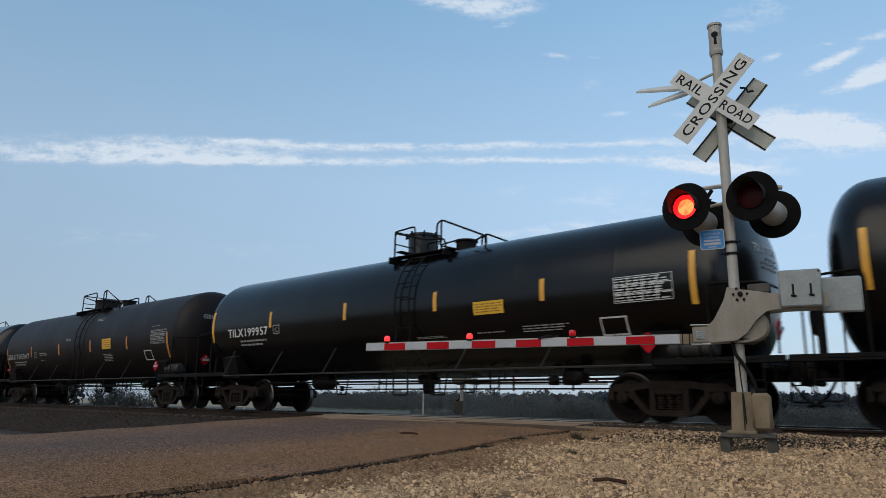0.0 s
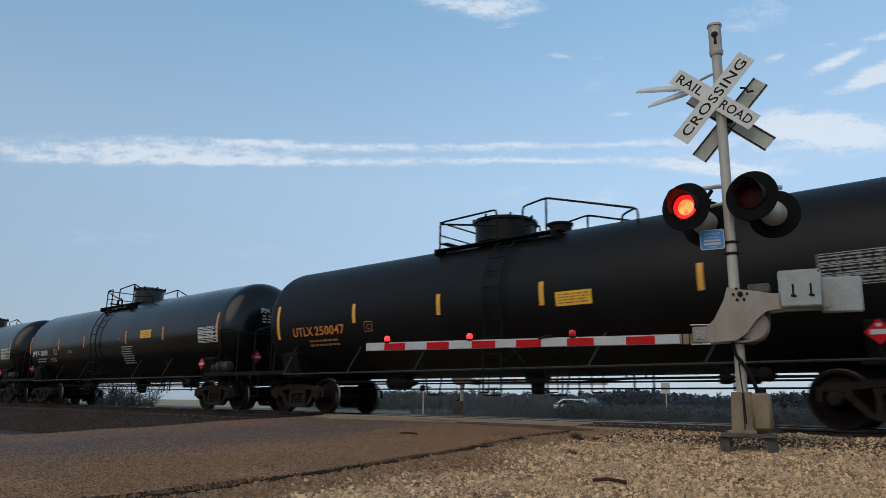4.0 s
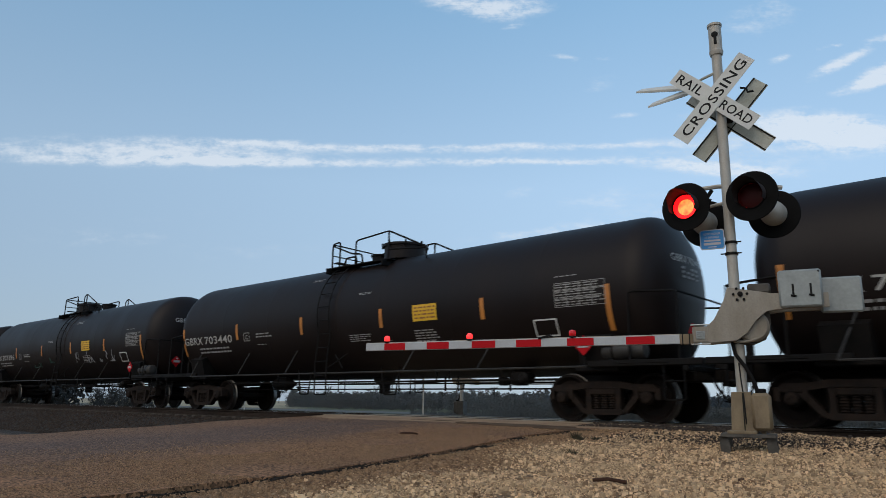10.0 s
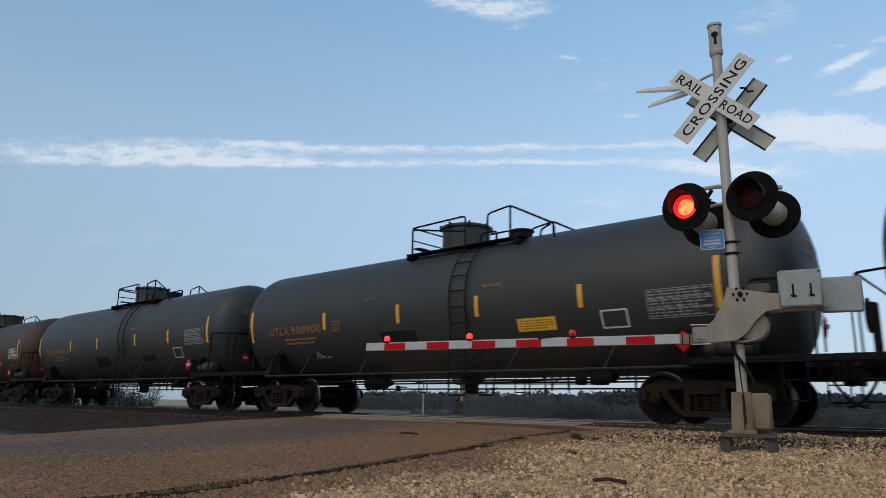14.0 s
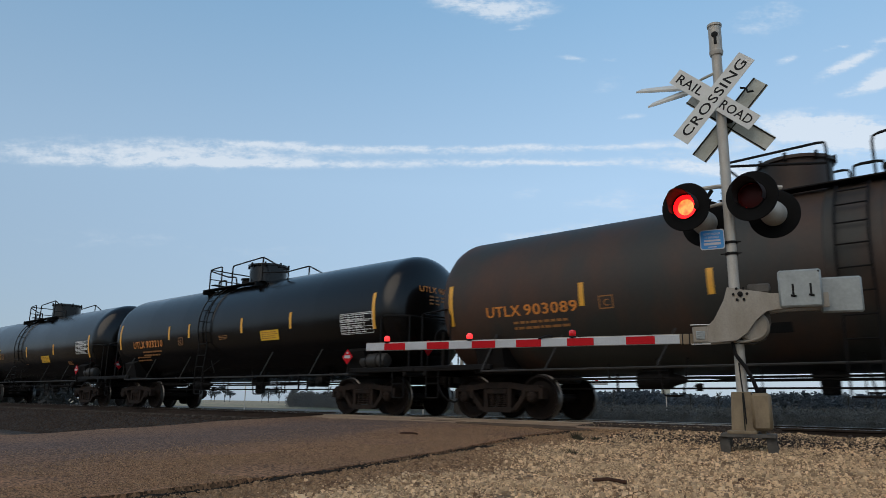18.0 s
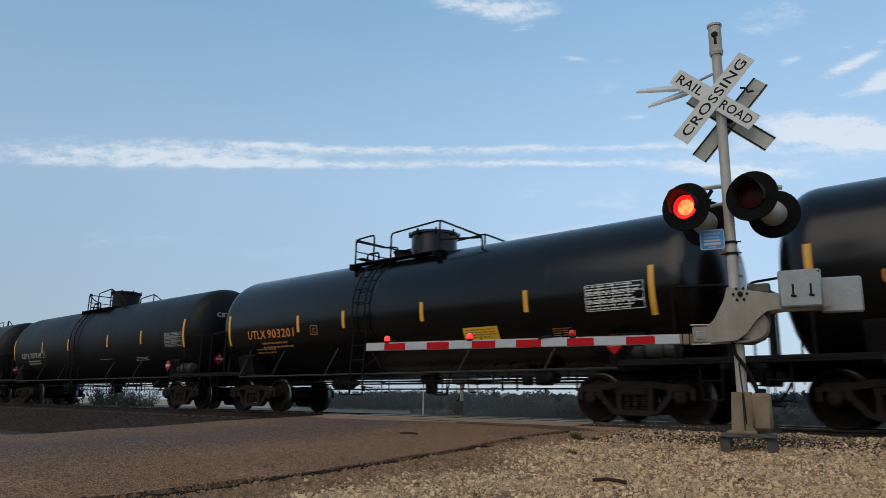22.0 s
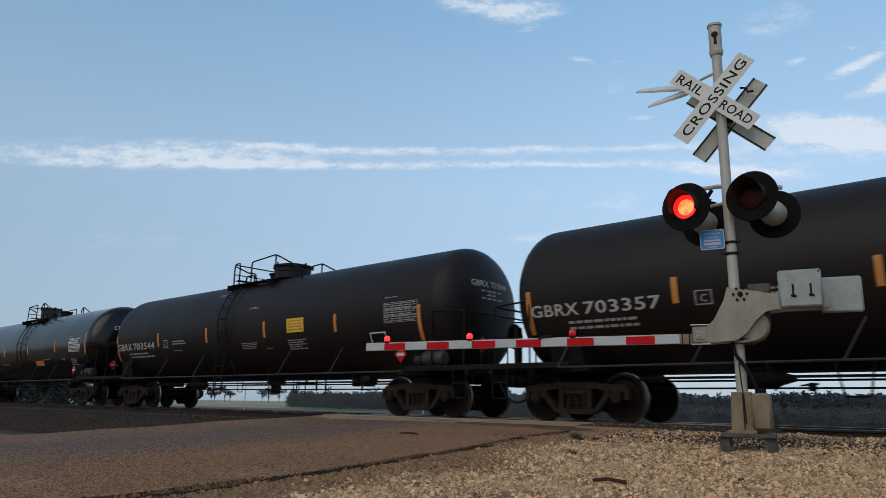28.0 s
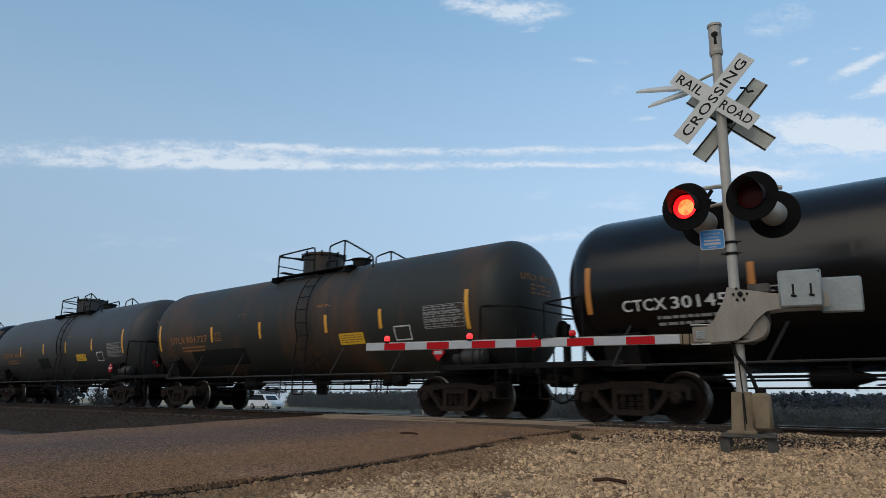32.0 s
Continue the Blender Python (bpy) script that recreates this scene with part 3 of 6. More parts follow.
scatter("ballast", sifted(2600, rng, fouled), rng.uniform(0.018, 0.05, 2600), GREYSTONE, "dark spilt stones among the pale gravel", "ballast")

# a broken stick and small weeds on the gravel, dark patches worn into the crossing
STICK = paint("weathered stick", (0.062, 0.030, 0.019), 0.9, share=0.4, scale=20, bump=0.5, spec=0.15)
WEED = paint("dry weed", (0.04, 0.036, 0.016), 0.9, share=0.4, scale=20, bump=0)
stick = part("stick", Geo().tube([(-2.98, 5.32, lie(-2.98, 5.32) + 0.03), (-2.87, 5.36, lie(-2.87, 5.36) + 0.045), (-2.72, 5.40, lie(-2.72, 5.4) + 0.03)], 0.015, 7).tube([(-2.99, 5.42, lie(-2.99, 5.42) + 0.02), (-2.93, 5.34, lie(-2.93, 5.34) + 0.035)], 0.008, 5), STICK)
tagged(stick, "short broken brown stick lying on the gravel", "stick")
stick = part("stick", Geo().tube([(-7.62, 7.8, -0.145), (-7.45, 7.83, -0.135), (-7.28, 7.82, -0.143)], 0.014, 6), STICK)
tagged(stick, "thin brown stick lying on the road", "stick")
rng = random.Random(8)
for x, y, h, count in ((-5.25, 8.9, 0.12, 60), (-4.3, 7.2, 0.07, 40), (-5.1, 8.75, 0.08, 40), (-4.95, 8.95, 0.06, 30)):
    g = Geo()
    for k in range(count):
        a, r = rng.uniform(0, 6.28), rng.uniform(0.02, 0.11)
        p = Vector((x + 0.3 * r * math.cos(a), y + 0.3 * r * math.sin(a), lie(x, y)))
        q = p + Vector((r * math.cos(a), r * math.sin(a), h * rng.uniform(0.4, 1.1)))
        g.add([p, p + Vector((0.012, 0.004, 0)), q], [(0, 1, 2)])
    tagged(part("weed", g, WEED), "small dry weed growing in the gravel", "weed", "weeds in the gravel")


# ---- crossing signals ----
GLASS = paint("dark red signal lens", (0.030, 0.002, 0.002), 0.45, share=0.1, scale=8, bump=0.05, spec=0.1)
LIT = glow("lit signal lamp", (1.0, 0.004, 0.005), 3.6)
HOT = glow("signal bulb", (1.0, 0.20, 0.08), 2.8)
# the bulb's light is broken up by the ribs of the lens
ribs = HOT.node_tree.nodes.new("ShaderNodeTexNoise")
ribs.inputs["Scale"].default_value, ribs.inputs["Detail"].default_value = 13, 2
bulb = HOT.node_tree.nodes.new("ShaderNodeTexCoord")
tint = HOT.node_tree.nodes.new("ShaderNodeValToRGB")
tint.color_ramp.elements[0].position, tint.color_ramp.elements[0].color = 0.30, (1.0, 0.016, 0.008, 1)
tint.color_ramp.elements[1].position, tint.color_ramp.elements[1].color = 0.60, (1.0, 0.17, 0.035, 1)
HOT.node_tree.links.new(bulb.outputs["Object"], ribs.inputs["Vector"])
HOT.node_tree.links.new(ribs.outputs["Fac"], tint.inputs[0])
HOT.node_tree.links.new(tint.outputs[0], HOT.node_tree.nodes["Principled BSDF"].inputs["Emission Color"])
ARMLIT = glow("lit arm lamp", (1.0, 0.03, 0.03), 1.6)
RIMRED = glow("red lamp rim", (0.45, 0.008, 0.012), 0.25)
VISOR = paint("matt black visor", (0.045, 0.038, 0.038), 0.7, bump=0.03, spec=0.1)
SWIVELS = {}
LEG = paint("weathered grey steel", (0.075, 0.066, 0.054), 0.7, second=(0.035, 0.028, 0.022), share=0.5, scale=6, grain=50, bump=0.2)


def plate(outline, y0, y1):
    return Geo().prism(outline, (0, y0, 0), (1, 0, 0), (0, 0, 1), (0, y1 - y0, 0))


def blade(parent, cx, cz, angle, y, text, back=False, size=(1.31, 0.228)):
    """One arm of a crossbuck, with its lettering."""
    a = radians(angle)
    turn = Matrix.Rotation(-a, 3, "Y")
    b = part("blade", Geo().box((cx, y, cz), (size[0], 0.006, size[1]), 0.002, turn), SIGNBACK if back else SIGN, parent, "white reflective blade" if not back else "bare back of a blade")
    if back:
        for s in (-1, 1):
            part("stiffener", Geo().box(Vector((cx, y - 0.012, cz)) + turn @ Vector((0, 0, s * size[1] * 0.42)), (size[0], 0.018, 0.012), 0.003, turn), INK, b)
    for word, start, width in text:
        P, F = words(word, 0.122)
        P = P * np.array([width * size[0] / P[:, 0].max(), 1])
        pts = [Vector((cx, y - 0.0045, cz)) + turn @ Vector((p[0] + start * size[0], 0, p[1] - 0.061)) for p in P]
        part("lettering", Geo().add(pts, F), INK, b, "black lettering reading " + word.lower())
    return b


def flasher(parent, x, z, y, face, name="signal_lamp"):
    """A round lamp with its dark backing disc, hood and housing. face: -1 towards the camera's side, 1 away."""
    f = face
    lamp = part(name, Geo().spin([(-0.012 * f + y, 0.30), (y, 0.305), (y + 0.012 * f, 0.30), (y + 0.014 * f, 0.16)][::f], "y", 40, (x, 0, z)), HOOD, parent, "round black backing disc")
    part("housing", Geo().spin([(y - 0.012 * f, 0.155), (y - 0.10 * f, 0.15), (y - 0.20 * f, 0.12), (y - 0.26 * f, 0.06), (y - 0.27 * f, 0.02)][::-f], "y", 24, (x, 0, z)), MASTGREY, lamp, "weathered silver lamp housing")
    g = Geo()
    for j, d in enumerate((0.0, 0.006)):
        pts = []
        for i in range(25):
            a = radians(-25 + 230 * i / 24)
            for k in range(2):
                reach = (0.012 + k * (0.12 + 0.17 * max(0, math.sin(a)))) * f
                pts.append((x + (0.165 + d) * math.cos(a), y + reach, z + (0.165 + d) * math.sin(a)))
        F = [(2 * i, 2 * i + 1, 2 * i + 3, 2 * i + 2) for i in range(24)]
        g.add(pts, F if j == 0 else [q[::-1] for q in F])
    part("visor", g, VISOR, lamp, "matt black visor")
    part("lens_ring", Geo().spin([(y + 0.014 * f, 0.158), (y + 0.03 * f, 0.158), (y + 0.03 * f, 0.15), (y + 0.014 * f, 0.15)][::f], "y", 32, (x, 0, z)), HOOD, lamp)
    return lamp


def lamp_face(parent, x, z, y, phase):
    """The lamp's disc, lit on one face and dark red on the other, which swings about its upright axis as the lamp flashes."""
    disc = part("lamp_disc", Geo().spin([(-0.006, 0.10), (-0.004, 0.148), (0.0, 0.148)], "y", 32), LIT, parent, "red signal lens", at=pose(x, y, z))
    part("hot_spot", Geo().spin([(-0.0125, 0.012), (-0.012, 0.045), (-0.0095, 0.085), (-0.006, 0.10)], "y", 24, (0.012, 0, -0.012)), HOT, disc, "glowing bulb centre")
    part("dark_lens", Geo().spin([(0.0015, 0.148), (0.012, 0.11), (0.018, 0.05), (0.019, 0.01)], "y", 32), GLASS, disc, "unlit dark red lens")
    SWIVELS[disc.name] = (x, y, z, phase)
    return disc


def dome(side):
    """Half of an arm lamp's round lens; side -1 faces the road."""
    g = Geo().spin([(0, 0.034), (0.015, 0.045), (0.045, 0.047), (0.07, 0.038), (0.081, 0.012)], "z", 16)
    g.f = [f for f in g.f if len(f) == 4 and sum(g.v[i][1] for i in f) * side > 0]
    return g


def crossing_gate(m, label, near=True):
    """The mast with its crossbucks, lamps, gate machine, arm and counterweights."""
    # the far gate's housings get a darker paint in place of backlit shade
    cover = TAN if near else LEG
    e = empty("crossing_signal", m, label, "crossing signal", "crossing signals")
    part("mast", Geo().spin([(0.25, 0.062), (5.03, 0.062)], "z", 20), MASTGREY, e, "weathered silver steel mast")
    cap = part("bell", Geo().spin([(4.96, 0.075), (5.0, 0.088), (5.02, 0.088), (5.03, 0.08), (5.36, 0.08), (5.37, 0.092), (5.40, 0.092), (5.41, 0.075), (5.43, 0.03)], "z", 24), MASTGREY, e, "electronic bell on the mast top")
    part("bell_slot", Geo().spin([(-0.088, 0.03), (-0.08, 0.042)], "y", 16, (0, 0, 5.23)), INK, cap)
    part("bell_slot", Geo().box((0.004, -0.083, 5.15), (0.036, 0.012, 0.12), 0.004), INK, cap)
    for y, cx, cz, txt in ((-0.105, -0.068, 4.33, True), (0.115, 0.105, 4.085, False)):
        buck = part("crossbuck_bracket", Geo().box((cx * 0.5, y * 0.6, cz), (0.16, abs(y) * 0.7, 0.08), 0.01), STEEL, e)
        if txt:
            blade(buck, cx, cz, -42, y + 0.004, [("RAIL", -0.45, 0.31), ("ROAD", 0.10, 0.36)], size=(1.22, 0.222))
            blade(buck, cx, cz, 49, y - 0.006, [("CROSSING", -0.44, 0.89)])
        else:
            blade(buck, cx - 0.015, cz + 0.01, -42, y, [], True, (1.2, 0.215))
            blade(buck, cx - 0.015, cz + 0.01, 49, y + 0.01, [], True, (1.22, 0.215))
    # small signs seen edge-on
    for p, q in (((-1.05, 0.02, 4.685), (-0.42, 0.10, 4.665)), ((-0.91, 0.02, 4.44), (-0.36, 0.10, 4.60))):
        p, q = Vector(p), Vector(q)
        d, w = (q - p).normalized(), Vector((0.1, 0.95, 0.28))
        up = d.cross(w).normalized()
        g = Geo()
        g.add([p - up * 0.012, p + w * 0.10 + up * 0.03 + d * 0.06, q + w * 0.10 + up * 0.04, q - up * 0.03, p - up * 0.035, p + w * 0.10 - up * 0.01 + d * 0.06, q + w * 0.10 - up * 0.02, q - up * 0.06], [(0, 1, 2, 3), (7, 6, 5, 4), (0, 4, 5, 1), (1, 5, 6, 2), (2, 6, 7, 3), (3, 7, 4, 0)])
        edge_on = part("edge_sign", g, SIGN, e, "white sign blade turned edge-on")
        # the shade on the blade's back, laid on as a dark inset panel
        inset = [p - up * 0.037 + d * 0.05, p + w * 0.085 - up * 0.015 + d * 0.1, q + w * 0.085 - up * 0.024 - d * 0.05, q - up * 0.062 - d * 0.06]
        part("blade_back", Geo().add([v - up * 0.002 for v in inset] + inset, [(0, 1, 2, 3), (7, 6, 5, 4), (0, 4, 5, 1), (1, 5, 6, 2), (2, 6, 7, 3), (3, 7, 4, 0)]), LEG, edge_on, "dark panel painted for the shaded back of the blade")
    part("sign_arm", Geo().tube([(-0.42, 0.1, 4.60), (-0.2, 0, 4.67), (0.0, -0.04, 4.72)], 0.018), SIGNBACK, e)
    part("clip", Geo().tube([(0.25, 0.02, 4.47), (0.32, 0.0, 4.44), (0.33, 0, 4.39), (0.40, 0, 4.39)], 0.014), INK, e)
    # lamps, one pair each way, on a cross arm
    arm = part("cross_arm", Geo().tube([(-0.55, -0.05, 3.16), (-0.1, 0, 3.19), (0.3, 0, 3.15), (0.62, 0.05, 3.10)], 0.028, 8), MASTGREY, e, "lamp cross arm")
    part("cross_arm", Geo().tube([(-0.45, 0.05, 2.92), (0, 0.02, 2.98), (0.4, 0.05, 2.98)], 0.022, 8), MASTGREY, e)
    for phase, (x, z) in enumerate(((-0.465, 2.89), (0.285, 2.94))):
        lamp = flasher(e, 0, 0, -0.28, -1)
        lamp.matrix_basis = pose(x + 0.077, -0.02, z, 0, 0, -16)
        lamp_face(lamp, 0, 0, -0.298, phase)
        part("lamp_bracket", Geo().tube([(0, -0.1, 0), (-x * 0.3, 0.0, 0.12), (-x * 0.5, 0, 0.24)], 0.024), STEEL, lamp)
    for x, z in ((-0.30, 2.80), (0.505, 2.84)):
        lamp = flasher(e, 0, 0, 0.28, 1)
        lamp.matrix_basis = pose(x - 0.05, 0.02, z, 0, 0, -10)
        part("lens", Geo().spin([(0.296, 0.148), (0.306, 0.1), (0.31, 0.02)], "y", 24), GLASS, lamp)
        part("lamp_bracket", Geo().tube([(0, 0.1, 0), (-x * 0.3, 0.0, 0.12), (-x * 0.5, 0, 0.24)], 0.024), STEEL, lamp)
    if near:
        def rounded(w, h, r, y0, y1):
            ring = [(-0.204 + sx * (w / 2 - r) + r * math.cos(radians(a)), 2.497 + sz * (h / 2 - r) + r * math.sin(radians(a))) for sx, sz, a0 in ((1, 1, 0), (-1, 1, 90), (-1, -1, 180), (1, -1, 270)) for a in (a0, a0 + 30, a0 + 60, a0 + 90)]
            return plate(ring, y0, y1)
        notice = part("notice_plate", rounded(0.285, 0.25, 0.03, -0.090, -0.085), WHITETAPE, e, "small blue emergency notice with a white border")
        part("blue_field", rounded(0.262, 0.227, 0.024, -0.092, -0.090), BLUE, notice, "blue enamel field")
        for k, text in enumerate(("REPORT PROBLEM", "OR EMERGENCY")):
            P, F = words(text, 0.026)
            wide = (0.19, 0.165)[k]
            part("lettering", Geo().add([(-0.204 - wide / 2 + q[0] * wide / P[:, 0].max(), -0.0935, 2.555 - k * 0.043 + q[1]) for q in P], F), WHITETAPE, notice, "white lettering reading " + text.lower())
        for k, (w, h) in enumerate(((0.19, 0.022), (0.2, 0.03), (0.1, 0.012))):
            part("writing_bar", Geo().box((-0.204, -0.0930, 2.483 - k * 0.04), (w, 0.002, h), 0.0005), WHITETAPE, notice)
        for z in (2.44, 2.30):
            part("clamp", Geo().spin([(z, 0.068), (z, 0.076), (z + 0.03, 0.076), (z + 0.03, 0.068)], "z", 20), STEEL, e, "rusty mast clamp")
            part("bolt", Geo().tube([(-0.12, -0.04, z + 0.015), (0.12, -0.04, z + 0.015)], 0.008), STEEL, e)
    # gate machine: bracket casting, counterweight arm and plates
    side = [(-0.33, 1.23), (-0.42, 1.24), (-0.42, 1.42), (-0.33, 1.42), (-0.24, 1.50), (-0.12, 1.72), (-0.07, 1.88), (0.42, 1.78), (0.98, 1.76), (0.98, 1.60), (0.55, 1.60), (0.34, 1.58), (0.22, 1.48), (0.12, 1.34), (0.0, 1.25)]
    gate = part("gate_bracket", plate(side, -0.19, -0.13), CASTING, e, "cast grey gate arm bracket")
    part("gate_bracket", plate([(x, z) for x, z in side], 0.10, 0.15), CASTING, e)
    part("mechanism", Geo().spin([(-0.125, 0.07), (-0.12, 0.16), (-0.09, 0.185), (0.08, 0.185), (0.09, 0.12)], "y", 28, (0.17, 0, 1.42)), CASTING, e, "round gate mechanism casting")
    part("mechanism", plate([(-0.05, 1.22), (0.16, 1.21), (0.30, 1.27), (0.37, 1.46), (0.36, 1.62), (0.1, 1.62)], -0.06, 0.07), LEG, e, "dark lower gate casting")
    part("casting_lip", Geo().tube([(-0.04, -0.10, 1.245), (0.06, -0.125, 1.235), (0.16, -0.12, 1.25), (0.22, -0.10, 1.285)], 0.018, 8), CASTING, e)
    part("mechanism", Geo().box((0.27, 0, 1.86), (0.25, 0.2, 0.12), 0.02), LEG, e)
    for k in range(6):
        a = k * math.pi / 3
        part("bolt", Geo().spin([(-0.205, 0.01), (-0.205, 0.016), (-0.19, 0.016)], "y", 8, (0.07 + 0.075 * math.cos(a), 0, 1.79 + 0.075 * math.sin(a))), STEEL, gate)
    part("pivot", Geo().spin([(-0.22, 0.012), (-0.215, 0.03), (-0.19, 0.03)], "y", 14, (0.07, 0, 1.79)), STEEL, gate, "pivot bolt")
    for x0, x1, z0, z1, y in ((0.48, 0.925, 1.60, 2.03, -0.235), (0.9, 1.33, 1.55, 1.96, 0.0)):
        w = part("counterweight", Geo().box(((x0 + x1) / 2, y, (z0 + z1) / 2), (x1 - x0, 0.05, z1 - z0), 0.022), ALU, e, "grey steel counterweight plate")
        if y < -0.1:
            for x in (0.63, 0.81):
                part("slot", Geo().box((x, y - 0.026, 1.79), (0.022, 0.004, 0.15), 0.002), INK, w)
                part("bolt", Geo().tube([(x - 0.025, y - 0.035, 1.735), (x + 0.03, y - 0.035, 1.725)], 0.011), STEEL, w)
            part("slot", Geo().spin([(-0.262, 0.006), (-0.26, 0.012)], "y", 12, (0.90, 0, 2.0)), INK, w)
    part("arm_clamp", Geo().box((-0.40, -0.16, 1.33), (0.18, 0.07, 0.19), 0.012), CASTING, e, "arm adapter clamp")
    part("arm_clamp", Geo().box((-0.40, -0.20, 1.32), (0.10, 0.012, 0.10), 0.006), ALU, e)
    for q in range(4):
        part("clamp_seam", Geo().box((-0.40, -0.207, 1.285 + 0.024 * q), (0.075, 0.004, 0.005), 0.001), INK, e)
    for z in (1.215, 1.445):
        part("clamp_edge", Geo().box((-0.40, -0.17, z), (0.22, 0.06, 0.012), 0.003), SIGN, e)
    # the arm with its stripes and three lamps
    x1, x0 = -0.64, -5.16
    beam = part("gate_arm", Geo().box(((x0 + x1) / 2, -0.10, 1.285), (x1 - x0, 0.03, 0.112), 0.008), WHITETAPE, e, "striped fibreglass gate arm")
    part("arm_sleeve", Geo().box((-0.55, -0.10, 1.285), (0.20, 0.06, 0.125), 0.006), TAN, e, "tan arm sleeve with black bands")
    for x in (-0.615, -0.535, -0.475):
        part("sleeve_band", Geo().box((x, -0.10, 1.285), (0.014, 0.066, 0.131), 0.002), INK, e)
    for k in range(6):
        c = (-4.66, -3.952, -3.244, -2.59, -1.883, -1.12)[k]
        part("red_stripe", Geo().box((c, -0.118, 1.285), (0.352, 0.005, 0.098), 0.001), REDTAPE, beam, "red reflective stripe")
    part("arm_edge", Geo().tube([(x0, -0.10, 1.345), (x1, -0.10, 1.345)], 0.006, 5), MASTGREY, beam)
    for k in range(9):
        part("cable_clip", Geo().box((x0 + 0.5 + k * 0.46, -0.10, 1.357), (0.012, 0.02, 0.022), 0.003), INK, beam)
    part("arm_cable", Geo().tube([(-2.45, -0.115, 1.34), (-2.38, -0.13, 1.36), (-2.3, -0.12, 1.38), (-2.25, -0.10, 1.36)], 0.012), INK, beam)
    for x, phase in ((-4.80, None), (-3.46, 0), (-1.99, 1)):
        al = part("arm_lamp", Geo().spin([(1.34, 0.02), (1.35, 0.045), (1.365, 0.045), (1.37, 0.02)], "z", 14, (x, -0.10, 0)), INK, beam, "arm lamp base")
        lens = part("arm_lens", dome(-1), ARMLIT, beam, "lit red arm lamp", at=pose(x, -0.10, 1.365))
        part("unlit_half", dome(1), RIMRED, lens, "dull red half of the lens")
        if phase is not None:
            SWIVELS[lens.name] = (x, -0.10, 1.365, phase)
    # foot: housing, junction box, cable, trestle
    part("base_housing", plate([(-0.135, 0.20), (0.12, 0.20), (0.10, 0.66), (-0.11, 0.66)], -0.16, 0.14), cover, e, "tan sheet steel base housing")
    part("housing_seam", Geo().box((0.01, -0.163, 0.43), (0.012, 0.006, 0.44), 0.002), INK, e)
    part("junction_box", Geo().box((0.20, -0.08, 0.44), (0.21, 0.24, 0.42), 0.035), cover, e, "tan junction box")
    part("box_cap", Geo().spin([(0.65, 0.06), (0.69, 0.06), (0.70, 0.05)], "z", 16, (0.2, -0.08, 0)), STEEL, e)
    part("box_leg", Geo().box((0.2, -0.05, 0.2), (0.05, 0.1, 0.14), 0.01), cover, e)
    part("cable", Geo().tube([(-0.06, -0.07, 1.24), (-0.04, -0.09, 1.1), (0.06, -0.1, 0.95), (0.13, -0.1, 0.8), (0.17, -0.1, 0.66)], 0.022, 8), STEEL, e, "black service cable")
    part("conduit", Geo().tube([(-0.01, -0.066, 1.0), (0.0, -0.075, 0.8), (0.02, -0.17, 0.62), (0.03, -0.17, 0.3)], 0.008), INK, e)
    part("foot_plate", Geo().box((0.04, 0, 0.175), (0.58, 0.5, 0.045), 0.008), LEG, e, "dark steel foot plate")
    part("foot_plate", Geo().box((-0.02, -0.1, 0.21), (0.32, 0.3, 0.04), 0.01), cover, e)
    for x in (-0.22, 0.27):
        for y in (-0.2, 0.2):
            part("leg", Geo().prism([(-0.05, 0.16), (0.05, 0.16), (0.08, -0.10), (-0.03, -0.10)], (x, y, 0), (1, 0, 0), (0, 0, 1), (0, 0.05, 0)), LEG, e, "angled steel leg")
    return e


near_gate = crossing_gate(pose(-2.80, 8.57, -0.178, 0, 0, 14.5), "silver railroad crossing mast with crossbucks, red lamps and lowered striped arm")
far_gate = crossing_gate(pose(-15.96, 19.39, -0.26, 0, 0, 194.5), "opposite silver crossing mast with its lowered arm beyond the train", False)


# ---- the tank cars ----
TR, TZ = 1.5, 2.575             # the tank's radius and the height of its axis
CACHE = {}
ORANGEPLATE = paint("orange notice enamel", (0.60, 0.19, 0.012), 0.5, share=0.15, scale=5, bump=0.02)
RAILPIPE = paint("road-worn pipe", (0.02, 0.019, 0.018), 0.5, second=(0.045, 0.04, 0.035), share=0.5, scale=4, grain=40, bump=0.05, spec=0.35)


def kept(key, make):
    if key not in CACHE:
        CACHE[key] = make().mesh(key[0] if isinstance(key, tuple) else key)
    return CACHE[key]


FULL = 2.45                     # how full the dished heads are (2: an ellipse)
SAG = 1.11                      # the belly hangs a little lower than a true circle


def on_tank(x, z, out=0.006):
    d = (z - TZ) / (SAG if z < TZ else 1)
    return (x, -math.sqrt(max((TR + out) ** 2 - d * d, 0.01)), z)


def wrap(x0, x1, z0, z1, out=0.006):
    """A patch of thin sheet lying on the tank's near side."""
    g = Geo()
    k = max(3, int(abs(z1 - z0) / 0.1) + 2)
    zs = np.linspace(z0, z1, k)
    pts = [on_tank(x, float(z), out) for z in zs for x in (x0, x1)]
    return g.add(pts, [(2 * j, 2 * j + 1, 2 * j + 3, 2 * j + 2) for j in range(k - 1)])


def lettering(text, x, z, high, width=None, squeeze=1.0):
    """Stencilled words on the tank's side, their lower left corner at x, z."""
    P, F = words(text, high)
    s = width / P[:, 0].max() if width else squeeze
    return Geo().add([on_tank(x + p[0] * s, z + p[1], 0.009) for p in P], F)


def head_x(hl, y, z, out=0.006):
    return hl + out + 0.78 * max(0.0, 1 - ((y * y + (z - TZ) ** 2) / (TR * TR)) ** (FULL / 2)) ** (1 / FULL)


